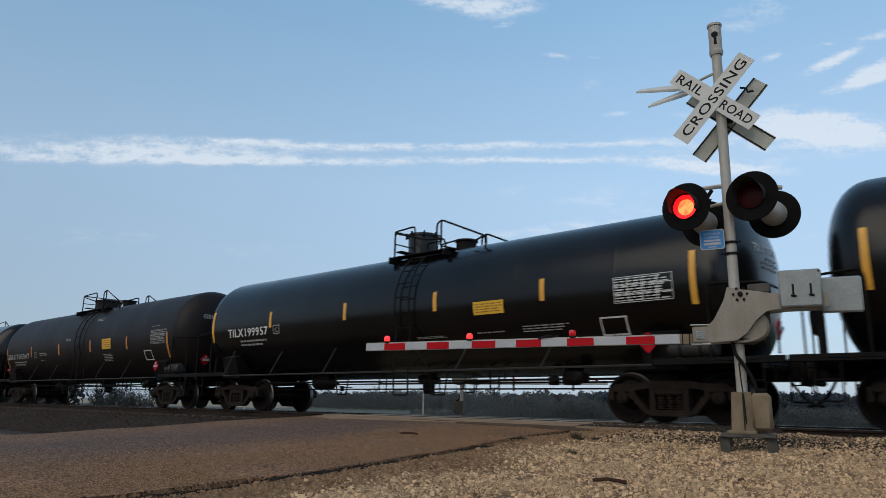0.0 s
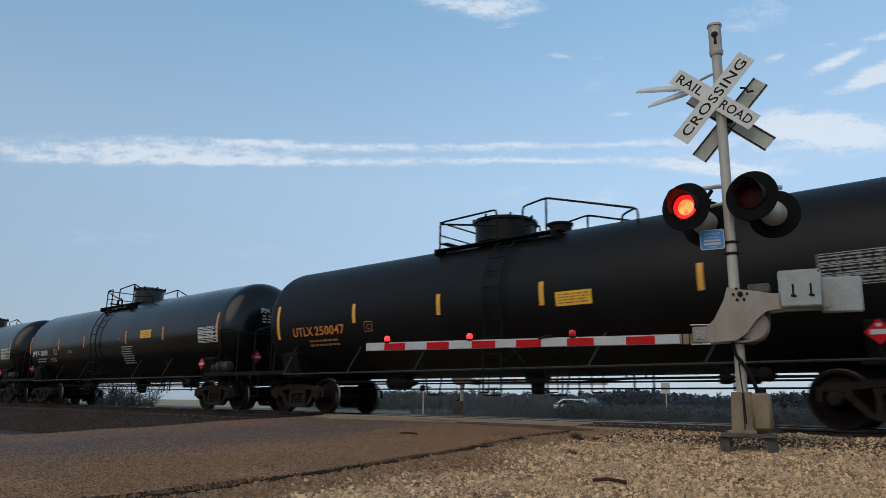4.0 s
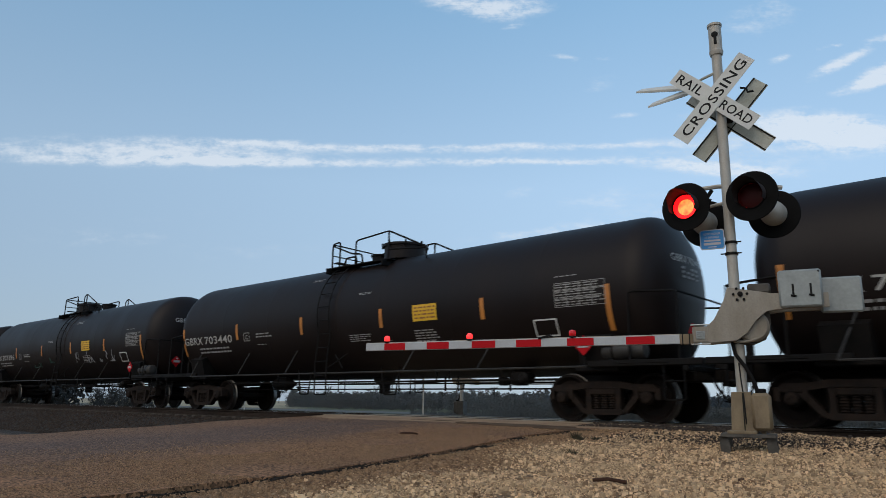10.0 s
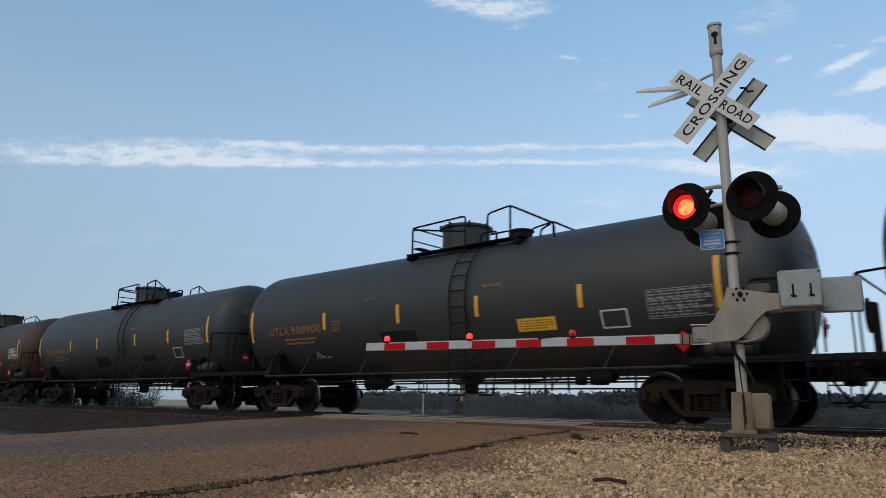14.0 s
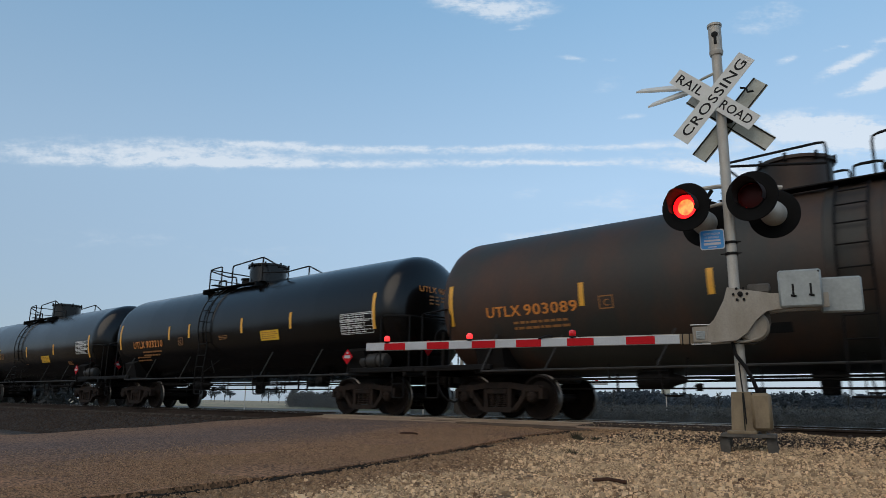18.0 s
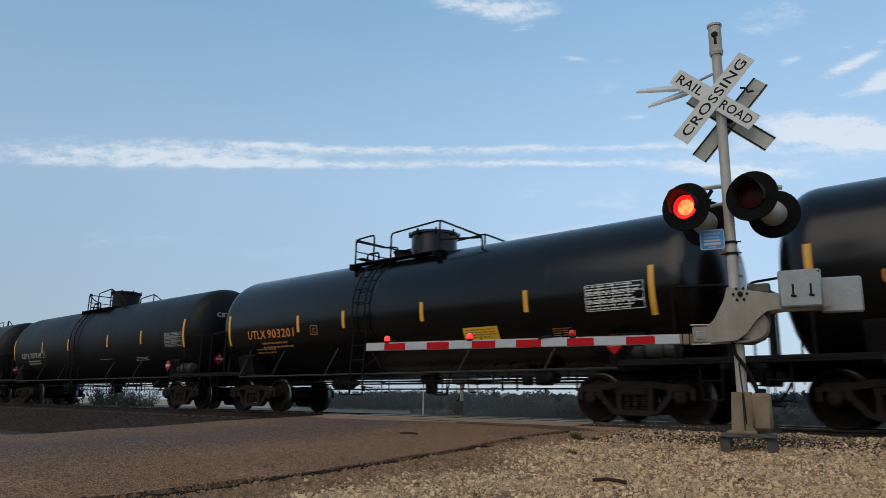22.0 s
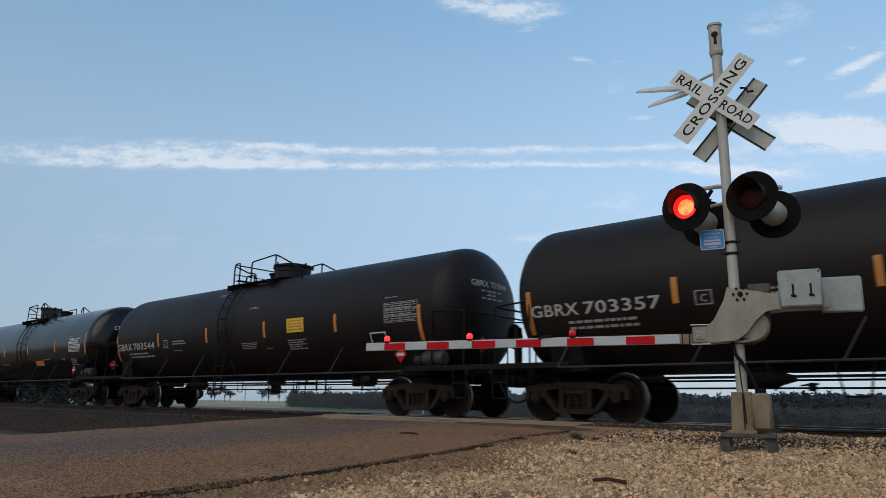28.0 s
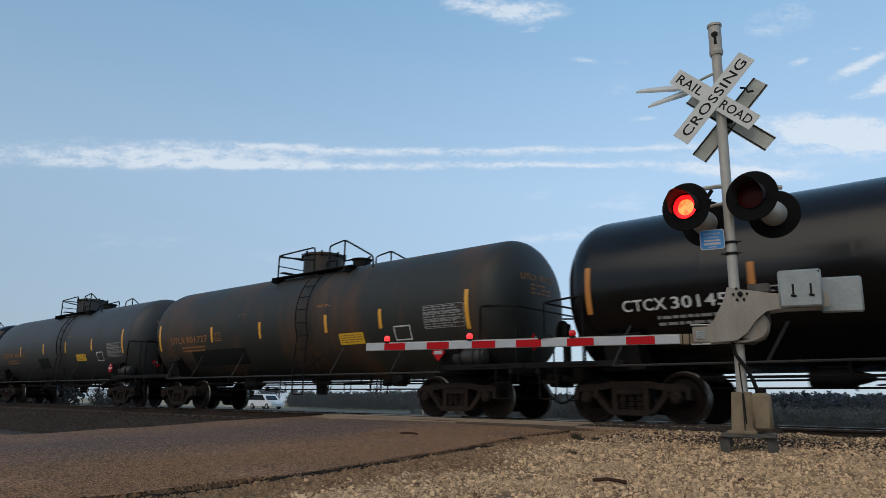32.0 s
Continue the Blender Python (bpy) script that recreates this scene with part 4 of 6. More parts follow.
def tank_shape(hl):
    g = Geo()
    cap = [(hl + 0.78 * math.sin(a) ** (2 / FULL), TR * math.cos(a) ** (2 / FULL)) for a in [radians(d) for d in (2, 6, 12, 20, 29, 38, 48, 58, 68, 77, 84, 88, 89.7)]]
    cap = [(hl - 0.06, TR), (hl - 0.03, TR)] + cap
    body = [(-x, r) for x, r in cap[::-1]]
    for x in np.arange(-hl + 2.2, hl - 1.5, 2.3):
        body += [(x - 0.05, TR), (x - 0.02, TR + 0.0005), (x, TR + 0.003), (x + 0.02, TR + 0.0005), (x + 0.05, TR)]
    g.spin(body + cap, "x", 72, (0, 0, TZ))
    g.v = [(p[0], p[1], TZ + (p[2] - TZ) * (SAG if p[2] < TZ else 1)) for p in g.v]
    return g


def sideframe():
    """A cast truck side: top chord, diagonals, lower chord and pedestals."""
    g = Geo()
    # the casting is laid out as bars, so that the windows stay open
    bar = lambda pts, d=0.075: g.prism(pts, (0, -d, 0), (1, 0, 0), (0, 0, 1), (0, 2 * d, 0))
    bar([(-1.13, 0.60), (-1.02, 0.70), (-0.62, 0.71), (-0.34, 0.76), (0.34, 0.76), (0.62, 0.71), (1.02, 0.70), (1.13, 0.60), (0.72, 0.58), (0.34, 0.635), (-0.34, 0.635), (-0.72, 0.58)], 0.09)
    bar([(-0.34, 0.14), (0.34, 0.14), (0.46, 0.20), (0.36, 0.245), (-0.36, 0.245), (-0.46, 0.20)], 0.10)
    for s in (-1, 1):
        bar([(s * 0.34, 0.16), (s * 0.46, 0.17), (s * 0.80, 0.53), (s * 0.78, 0.66), (s * 0.69, 0.62), (s * 0.62, 0.50)][::s], 0.075)
        bar([(s * 0.25, 0.20), (s * 0.36, 0.20), (s * 0.36, 0.70), (s * 0.27, 0.70)][::s], 0.08)
        bar([(s * 1.06, 0.42), (s * 1.15, 0.42), (s * 1.15, 0.64), (s * 1.06, 0.62)][::s], 0.10)
        bar([(s * 0.64, 0.42), (s * 0.73, 0.44), (s * 0.73, 0.64), (s * 0.64, 0.62)][::s], 0.10)
        g.box((s * 0.889, 0, 0.60), (0.34, 0.20, 0.10), 0.02)
    return g


def springs():
    g = Geo()
    for x in (-0.165, 0.0, 0.165):
        prof = []
        for k in range(6):
            z = 0.25 + k * 0.045
            prof += [(z, 0.055), (z + 0.012, 0.075), (z + 0.028, 0.075), (z + 0.040, 0.055)]
        g.spin(prof, "z", 10, (x, 0, 0))
    g.box((0, 0, 0.57), (0.52, 0.2, 0.12), 0.02)
    return g


def wheelset():
    g = Geo()
    for s in (-1, 1):
        prof = [(0.83, 0.07), (0.83, 0.12), (0.80, 0.16), (0.745, 0.20), (0.74, 0.34), (0.80, 0.39), (0.816, 0.41), (0.816, 0.452), (0.72, 0.459), (0.702, 0.483), (0.682, 0.483), (0.676, 0.46), (0.676, 0.40), (0.70, 0.36), (0.72, 0.20), (0.68, 0.12), (0.66, 0.09)]
        g.spin([(s * a, r) for a, r in prof][::-s], "y", 48)
    g.spin([(-0.66, 0.09), (0.66, 0.09)], "y", 16)
    for s in (-1, 1):
        g.spin([(s * 0.83, 0.09), (s * 0.9, 0.085), (s * 0.92, 0.125), (s * 1.10, 0.125), (s * 1.12, 0.10)][::s], "y", 20)
    return g


def bearing_cap(s):
    g = Geo()
    if s:
        g.spin([(s * 1.12, 0.10), (s * 1.14, 0.098), (s * 1.15, 0.08), (s * 1.15, 0.02)][::s], "y", 20)
        for k in range(3):
            a = 2.0944 * k
            g.spin([(s * 1.14, 0.022), (s * 1.17, 0.022), (s * 1.172, 0.005)][::s], "y", 6, (0.05 * math.sin(a), 0, 0.05 * math.cos(a)))
    return g


WHEELSETS = []


def truck(car, x, frame_mat):
    t = part("truck", kept("truck", lambda: Geo().box((0, 0, 0.60), (0.36, 1.9, 0.26), 0.03).box((0, 0, 0.76), (0.42, 0.42, 0.08), 0.02).box((0, 0, 0.33), (0.12, 1.7, 0.1), 0.02)), frame_mat, car, "four-wheel freight truck", at=pose(x, 0, 0))
    for s in (-1, 1):
        part("side_frame", kept("side_frame", sideframe), frame_mat, t, "cast steel side frame", at=pose(0, s * 1.0, 0))
        part("spring_nest", kept("spring_nest", springs), FRAME, t, at=pose(0, s * 1.0, 0))
        part("brake_beam", kept("brake_beam", lambda: Geo().box((0, 0, 0.40), (0.07, 1.25, 0.10), 0.02).box((0, -0.72, 0.45), (0.06, 0.1, 0.28), 0.02).box((0, 0.72, 0.45), (0.06, 0.1, 0.28), 0.02)), STEEL, t, at=pose(s * 0.38, 0, 0))
    for s in (-1, 1):
        w = part("wheelset", kept("wheelset", wheelset), WHEEL, t, "steel wheels on one axle", at=pose(s * 0.889, 0, 0.457))
        if len(w.data.materials) < 2:
            w.data.materials.append(TREAD)
            for p in w.data.polygons:
                if math.hypot(p.center.x, p.center.z) > 0.45 and 0.66 < abs(p.center.y) < 0.812:
                    p.material_index = 1
        WHEELSETS.append((w, s))
        for o in (-1, 1):
            WHEELSETS.append((part("bearing_cap", kept(("bearing_cap", o), lambda: bearing_cap(o)), FRAME, t, at=pose(s * 0.889, 0, 0.457)), s))
    return t


def placard():
    return Geo().prism([(0, -0.19), (0.19, 0), (0, 0.19), (-0.19, 0)], (0, 0, 0), (1, 0, 0), (0, 0, 1), (0, 0.012, 0))


def frame_box(x0, x1, z0, z1, w=0.022):
    g = Geo()
    for a, b, c, d in ((x0, x1, z0, z0 + w), (x0, x1, z1 - w, z1), (x0, x0 + w, z0, z1), (x1 - w, x1, z0, z1)):
        h = wrap(a, b, c, d, 0.0065)
        g.add(h.v, h.f)
    return g


def bars(x0, x1, z0, z1, lines, seed, high=0.45):
    """Rows of unreadable small stencil writing, as broken bars."""
    rng = random.Random(seed)
    g = Geo()
    for k in range(lines):
        z = z1 - (k + 0.5) * (z1 - z0) / lines
        h = (z1 - z0) / lines * high / 2
        x = x0
        stop = x1 - rng.random() * 0.3 * (x1 - x0)
        while x < stop:
            w = rng.uniform(0.06, 0.2)
            p = wrap(x, min(x + w, x1), z - h, z + h, 0.0068)
            g.add(p.v, p.f)
            x += w + 0.035
    return g


def data_table(x0, x1, z0, z1, seed):
    """The stencilled qualification table: rules and cells of writing."""
    g = bars(x0 + 0.02, x1 - 0.02, z0 + 0.01, z1 - 0.01, 9, seed, 0.42)
    for x in np.linspace(x0, x1, 5):
        p = wrap(float(x) - 0.006, float(x) + 0.006, z0, z1, 0.0066)
        g.add(p.v, p.f)
    for z in np.linspace(z0, z1, 4):
        p = wrap(x0, x1, float(z) - 0.006, float(z) + 0.006, 0.0067)
        g.add(p.v, p.f)
    return g


def round_corner(path, r=0.12):
    """The path with its corners rounded off."""
    P = [Vector(p) for p in path]
    out = [P[0]]
    for a, b, c in zip(P, P[1:], P[2:]):
        u, v = (a - b), (c - b)
        d = min(r, u.length * 0.45, v.length * 0.45)
        p, q = b + u.normalized() * d, b + v.normalized() * d
        out += [p, p.lerp(b, 0.6).lerp(b.lerp(q, 0.4), 0.5), q]
    return out + [P[-1]]


def tank_car(x, k):
    """One tank car. k: its kind's sizes, paint and marks."""
    hl, ts, seed = k["hl"], k["ts"], k["seed"]
    car = empty("tank_car", pose(x, YC, 0), k["label"], "tank car", "tank cars of the train")
    P, body = k["paint"], k.get("frame", STEEL)
    tank = part("tank", kept(("tank", hl), lambda: tank_shape(hl)), P, car, k.get("tank", "long cylindrical tank"))
    tx, rz = ts / 2, k.get("rail_z", 1.02)
    for s in (-1, 1):
        e = pose(0, 0, 0, 0, 0, 0 if s > 0 else 180)
        part("stub_sill", kept(("stub_sill", hl, ts), lambda: Geo().box((tx + 0.35, 0, 0.93), (3.3, 0.42, 0.34), 0.03).box((tx + 2.02, 0, 0.93), (0.1, 0.6, 0.5), 0.03)), body, car, "draft sill", at=e)
        part("saddle", kept(("saddle", ts), lambda: Geo().prism([(-1.28, 1.05), (1.28, 1.05), (1.42, 1.55), (1.0, 1.75), (-1.0, 1.75), (-1.42, 1.55)], (tx - 0.35, 0, 0), (0, 1, 0), (0, 0, 1), (0.7, 0, 0)).box((tx, 0, 1.0), (0.9, 2.6, 0.12), 0.02)), body, car, "tank saddle over the truck", at=e)
        part("end_platform", kept(("end_platform", hl, ts), lambda: Geo().box((hl + 0.35, 0, 1.09), (1.0, 2.95, 0.07), 0.012).box((tx + 1.78, 0, 1.02), (0.12, 2.9, 0.22), 0.02).box((tx + 1.0, -1.42, 1.07), (2.2, 0.09, 0.12), 0.015).box((tx + 1.0, 1.42, 1.07), (2.2, 0.09, 0.12), 0.015)), body, car, "end walkway platform", at=e)
        part("end_rail", kept(("end_rail", hl), lambda: Geo().tube(round_corner([(hl + 0.12, -1.47, 1.1), (hl + 0.12, -1.47, 2.38), (hl + 1.02, -1.42, 2.32), (hl + 1.02, 1.42, 2.32), (hl + 0.12, 1.47, 2.38), (hl + 0.12, 1.47, 1.1)]), 0.022).tube([(hl + 1.02, -1.42, 1.1), (hl + 1.02, -1.42, 2.32)], 0.02).tube([(hl + 1.02, 1.42, 1.1), (hl + 1.02, 1.42, 2.32)], 0.02)), body, car, "bent pipe end rail", at=e)
        for o in (-1, 1):
            part("corner_step", kept(("corner_step", ts), lambda: Geo().tube(round_corner([(tx + 1.75, 0, 1.05), (tx + 1.75, 0, 0.42), (tx + 1.38, 0, 0.42), (tx + 1.38, 0, 1.05)], 0.06), 0.016).tube([(tx + 1.75, 0, 0.74), (tx + 1.38, 0, 0.74)], 0.014)), body, car, "pipe corner step", at=e @ Matrix.Translation((0, o * 1.42, 0)))
        c = part("coupler", kept(("coupler", ts), lambda: Geo().box((tx + 2.0, 0, 0.87), (0.3, 0.15, 0.17), 0.02).box((tx + 2.13, 0.08, 0.87), (0.22, 0.20, 0.28), 0.05).box((tx + 2.12, -0.13, 0.87), (0.14, 0.14, 0.24), 0.05)), FRAME, car, "cast steel coupler", at=e)
        part("air_hose", kept(("air_hose", ts), lambda: Geo().tube([(tx + 1.80, -0.30, 0.84), (tx + 1.90, -0.32, 0.66), (tx + 2.02, -0.31, 0.48), (tx + 2.16, -0.27, 0.37), (tx + 2.30, -0.22, 0.34)], 0.026, 8)), INK, c, "black rubber air hose")
        part("cut_lever", kept(("cut_lever", ts), lambda: Geo().tube(round_corner([(tx + 1.9, -1.35, 0.75), (tx + 1.9, -1.35, 0.98), (tx + 1.98, -0.3, 0.98), (tx + 2.05, -0.1, 1.05)], 0.06), 0.013)), body, c)
        truck(car, s * tx, k.get("truck", FRAME))
        # side rails with their slanted braces
        part("side_rail", kept(("side_rail", ts, rz), lambda: Geo().tube([(-tx - 0.1, -1.50, rz), (tx - 0.1, -1.50, rz)], 0.022).tube([(-tx - 0.1, -1.50, rz), (-tx + 0.2, -1.34, 1.75)], 0.02)), RAILPIPE, car, "long pipe side rail", at=e)
        for bx in (-4.6, -2.3, 2.2, 4.4):
            part("rail_brace", kept(("rail_brace", bx, rz), lambda: Geo().tube([(bx, -1.50, rz), (bx + 0.32, -1.34, 1.66)], 0.016)), RAILPIPE, car, at=e)
    # ladders, top platform, railings, manway
    lx, (p0, p1), mx, mr, mt = k["ladder"], k["deck"], k["man"], k["man_r"], k["man_t"]
    for s in (-1, 1):
        g = Geo()
        arc = [(TR + 0.10, a) for a in range(-20, 56, 6)]
        line = [(-math.cos(radians(a)) * r, TZ + math.sin(radians(a)) * r) for r, a in arc]
        line = [(-1.56, 0.55)] + [(-1.58, 1.2)] + line
        for d in (-0.23, 0.23):
            g.tube([(lx + d, y, z) for y, z in line], 0.019)
        me = kept(("ladder", lx), lambda: g)
        lad = part("ladder", me, body, car, "steel rung ladder up the tank side", at=pose(0, 0, 0) if s < 0 else pose(2 * lx, 0, 0, 0, 0, 180))
        if s < 0:
            dist = np.concatenate([[0], np.cumsum([math.dist(a, b) for a, b in zip(line, line[1:])])])
            for d in np.arange(0.05, dist[-1], 0.36):
                y, z = float(np.interp(d, dist, [q[0] for q in line])), float(np.interp(d, dist, [q[1] for q in line]))
                part("rung", kept(("rung", 0), lambda: Geo().tube([(-0.23, 0, 0), (0.23, 0, 0)], 0.014)), body, lad, at=pose(lx, y, z))
    if k.get("band"):
        g = Geo().spin([(lx - 0.42, TR), (lx - 0.40, TR + 0.018), (lx + 0.40, TR + 0.018), (lx + 0.42, TR)], "x", 64, (0, 0, TZ))
        part("jacket_band", kept(("jacket_band", lx), lambda: g), P, car, "raised jacket band beneath the ladder")
    part("deck", kept(("deck", p0, p1), lambda: Geo().box(((p0 + p1) / 2, -0.86, 3.92), (p1 - p0, 0.28, 0.03), 0.006).box(((p0 + p1) / 2, 0.78, 3.92), (p1 - p0, 0.50, 0.03), 0.006).box((p0 + 0.12, -0.85, 3.82), (0.06, 0.6, 0.16), 0.01).box((p1 - 0.12, -0.85, 3.82), (0.06, 0.6, 0.16), 0.01).box((p0 + 0.1, 0, 4.11), (0.22, 1.6, 0.03), 0.006)), body, car, "grating walkway round the manway")
    rails = k["rails"]
    for s in (-1, 1):
        for i, path in enumerate(rails):
            part("railing", kept(("railing", str(path)), lambda: Geo().tube(round_corner([(x, -0.9 + dy, z) for x, z, dy in path], 0.1), 0.024)), body, car, "bent pipe safety railing", at=pose(0, 0, 0) if s < 0 else pose(0, 0, 0) @ Matrix.Translation((0, 1.8, 0)))
    part("cross_railing", kept(("cross_railing", p0), lambda: Geo().tube([(p0 + 0.06, -0.9, 4.62), (p0 + 0.06, 0.9, 4.62)], 0.022).tube([(p0 + 0.06, -0.9, 4.3), (p0 + 0.06, 0.9, 4.3)], 0.018)), body, car)
    man = part("manway", kept(("manway", mr, mt), lambda: Geo().spin([(4.05, mr), (mt - 0.1, mr), (mt - 0.1, mr + 0.05), (mt - 0.04, mr + 0.05), (mt - 0.035, mr), (mt, mr * 0.8), (mt + 0.02, 0.05)], "z", 32)), P, car, "round manway dome with a bolted lid", at=pose(mx, 0, 0))
    for a in range(0, 360, 45):
        part("eye_bolt", kept(("eye_bolt", mr, mt), lambda: Geo().box((mr + 0.05, 0, mt - 0.07), (0.05, 0.05, 0.16), 0.01)), body, man, at=pose(0, 0, 0, 0, 0, a))
    part("valve_housing", kept(("valve_housing", 0), lambda: Geo().spin([(4.08, 0.26), (4.3, 0.26), (4.31, 0.3), (4.35, 0.3), (4.37, 0.1)], "z", 20)), body, car, "low valve bonnet", at=pose(k.get("valve", mx + 1.1), 0.1, 0))
    part("vent_pipe", kept(("vent_pipe", 0), lambda: Geo().tube(round_corner([(0, -0.7, 3.95), (0, -0.7, 4.22), (0.45, -0.7, 4.22), (0.45, -0.7, 3.9)], 0.1), 0.026)), body, car, at=pose(k.get("valve", mx + 1.1) - 0.6, 0, 0))
    # below the tank: outlet, skid, brake gear
    part("bottom_outlet", kept("bottom_outlet", lambda: Geo().spin([(1.25, 0.9), (1.05, 0.55), (0.95, 0.3), (0.82, 0.28), (0.80, 0.16), (0.55, 0.15), (0.53, 0.1)], "z", 20).box((0, 0, 1.0), (1.5, 0.5, 0.08), 0.02)), body, car, "bottom outlet valve with its skid", at=pose(k.get("outlet", 0.1), 0, 0))
    for ry, rh, rr in ((-0.42, 0.64, 0.018), (0.36, 0.80, 0.02), (-0.75, 0.82, 0.022)):
        part("brake_rod", kept(("brake_rod", ts, ry), lambda: Geo().tube([(-tx + 1.2, ry, rh), (tx - 1.0, ry, rh)], rr)), body, car, "long brake rod")
    for bx, w in ((-3.6, 0.0), (-2.3, 0.3), (1.1, 0.34), (2.6, 0.0), (3.0, 0.0), (4.5, 0.0)):
        if w:
            part("hanger", kept(("hanger", w), lambda: Geo().tube(round_corner([(-w, -0.8, 1.2), (-w * 0.6, -0.8, 0.5), (w * 0.6, -0.8, 0.5), (w, -0.8, 1.2)], 0.04), 0.018)), body, car, "pipe hanger", at=pose(bx, 0, 0))
        else:
            part("hanger", kept("rod_hanger", lambda: Geo().box((0, -0.42, 0.76), (0.03, 0.05, 0.34), 0.006)), body, car, at=pose(bx, 0, 0))
            part("hanger", kept("line_hanger", lambda: Geo().box((0, -0.75, 0.95), (0.03, 0.04, 0.3), 0.006)), body, car, at=pose(bx, 0, 0))
    part("brake_cylinder", kept("brake_cylinder", lambda: Geo().spin([(-0.42, 0.04), (-0.40, 0.15), (-0.34, 0.17), (0.26, 0.17), (0.30, 0.12), (0.55, 0.05), (0.57, 0.02)], "x", 20, (0, -0.35, 0.80)).box((0, -0.35, 0.98), (0.5, 0.22, 0.06), 0.01)), body, car, "brake cylinder", at=pose(-tx + 3.3, 0, 0))
    part("brake_lever", kept("brake_lever", lambda: Geo().box((0, -0.2, 0.70), (0.05, 0.95, 0.03), 0.008, Euler((0, 0, 0.5)).to_matrix()).box((0.1, -0.42, 0.66), (0.12, 0.06, 0.14), 0.01)), body, car, at=pose(-tx + 4.0, 0, 0))
    for bx in (-0.95, 0.85, 1.9):
        part("pipe_loop", kept("pipe_loop", lambda: Geo().tube(round_corner([(-0.13, -0.6, 1.0), (-0.13, -0.6, 0.56), (0.13, -0.6, 0.56), (0.13, -0.6, 1.0)], 0.03), 0.013)), body, car, "thin pipe guard loop", at=pose(bx, 0, 0))
    part("train_line", kept(("train_line", ts), lambda: Geo().tube([(-tx - 0.6, 0.2, 0.86), (-2.0, 0.2, 0.86), (-1.2, -0.35, 0.78), (1.4, -0.35, 0.78), (2.2, 0.2, 0.86), (tx + 0.6, 0.2, 0.86)], 0.026, 8)), body, car, "air line under the tank")
    part("ladder_stirrup", kept("ladder_stirrup", lambda: Geo().tube(round_corner([(-0.23, -1.56, 1.0), (-0.23, -1.56, 0.48), (0.23, -1.56, 0.48), (0.23, -1.56, 1.0)], 0.05), 0.017).tube([(-0.23, -1.56, 0.74), (0.23, -1.56, 0.74)], 0.014)), body, car, "pipe stirrup below the ladder", at=pose(lx, 0, 0))
    part("ladder_brace", kept("ladder_brace", lambda: Geo().tube([(0.23, -1.56, 1.13), (0.75, -1.35, 1.5)], 0.016).tube([(0.75, -1.48, 1.13), (0.3, -1.35, 1.5)], 0.016)), body, car, at=pose(lx, 0, 0))
    res = part("air_reservoir", kept("air_reservoir", lambda: Geo().spin([(-0.45, 0.06), (-0.42, 0.15), (-0.36, 0.18), (0.36, 0.18), (0.42, 0.15), (0.45, 0.06)], "x", 20, (0, -1.2, 1.31)).box((-0.22, -1.2, 1.12), (0.06, 0.34, 0.05), 0.01).box((0.22, -1.2, 1.12), (0.06, 0.34, 0.05), 0.01)), RAILPIPE, car, "brake air reservoir on the end platform", at=pose(tx + 0.55, 0, 0))
    for bx in (-0.18, 0.18):
        part("strap", kept("reservoir_strap", lambda: Geo().spin([(-0.02, 0.181), (-0.02, 0.188), (0.02, 0.188), (0.02, 0.181)], "x", 20, (0, -1.2, 1.31))), body, res, at=pose(bx, 0, 0))
    part("brake_valve", kept("brake_valve", lambda: Geo().box((0, -0.5, 0.86), (0.34, 0.3, 0.3), 0.04).spin([(-0.95, 0.06), (-0.9, 0.12), (-0.6, 0.12), (-0.55, 0.06)], "y", 16, (0.35, 0, 0.86)).box((-0.4, -0.55, 0.8), (0.2, 0.2, 0.18), 0.03)), body, car, "brake control valve", at=pose(tx - 2.3, 0, 0))
    wheel = part("hand_brake", kept(("hand_brake", hl), lambda: Geo().box((-hl - 0.93, -0.7, 1.5), (0.1, 0.2, 0.9), 0.02).spin([(-hl - 1.0, 0.24), (-hl - 1.0, 0.28), (-hl - 1.03, 0.28), (-hl - 1.03, 0.24)][::-1], "x", 24, (0, -0.7, 1.75))), body, car, "hand brake wheel and stand")
    # marks
    ink, tape = k["ink"], k["tape"]
    for i, sx in enumerate(k["stripes"]):
        end = abs(sx) > hl - 0.8
        z0, z1 = k["tall"] if end else k["short"]
        part("reflector_strip", kept(("reflector_strip", sx, z0, z1), lambda: wrap(sx - 0.055, sx + 0.055, z0, z1)), tape, tank, "amber reflective strip")
    if k.get("mark"):
        mkx, mkw, mkz, mkh = k["mark_at"]
        owner, number = k["mark"].split(" ")
        share = (len(owner) + 0.12) / (len(owner) + len(number) + 0.45)
        part("reporting_mark", lettering(owner, mkx, mkz, mkh, mkw * share), ink, tank, "stencilled owner mark")
        nx = mkx + mkw * (share + 0.45 / (len(owner) + len(number) + 0.45))
        part("car_number", lettering(number, nx, mkz, mkh, mkx + mkw - nx), ink, tank, "stencilled car number")
        part("small_writing", bars(mkx + 0.3 * mkw, mkx + mkw * 0.95, mkz - 0.30, mkz - 0.08, 2, seed), k.get("ink2", DULLWHITE), tank, "small stencilled writing")
        bx = mkx + mkw + k.get("box_off", 0.55)
        part("class_box", kept(("class_box", round(bx, 2), mkz), lambda: frame_box(bx, bx + 0.30, mkz + 0.0, mkz + 0.25).add(*(lambda h: (h.v, h.f))(lettering("C", bx + 0.10, mkz + 0.05, 0.13)))), k.get("ink2", DULLWHITE), tank, "stencilled class box")
        # the same mark, smaller, on the head
        (W, F), (W2, F2) = words(owner, 0.15), words(number, 0.15)
        F = F + [tuple(i + len(W) for i in f) for f in F2]
        W = np.vstack((W, W2 + np.array([W[:, 0].max() + 0.08, 0])))
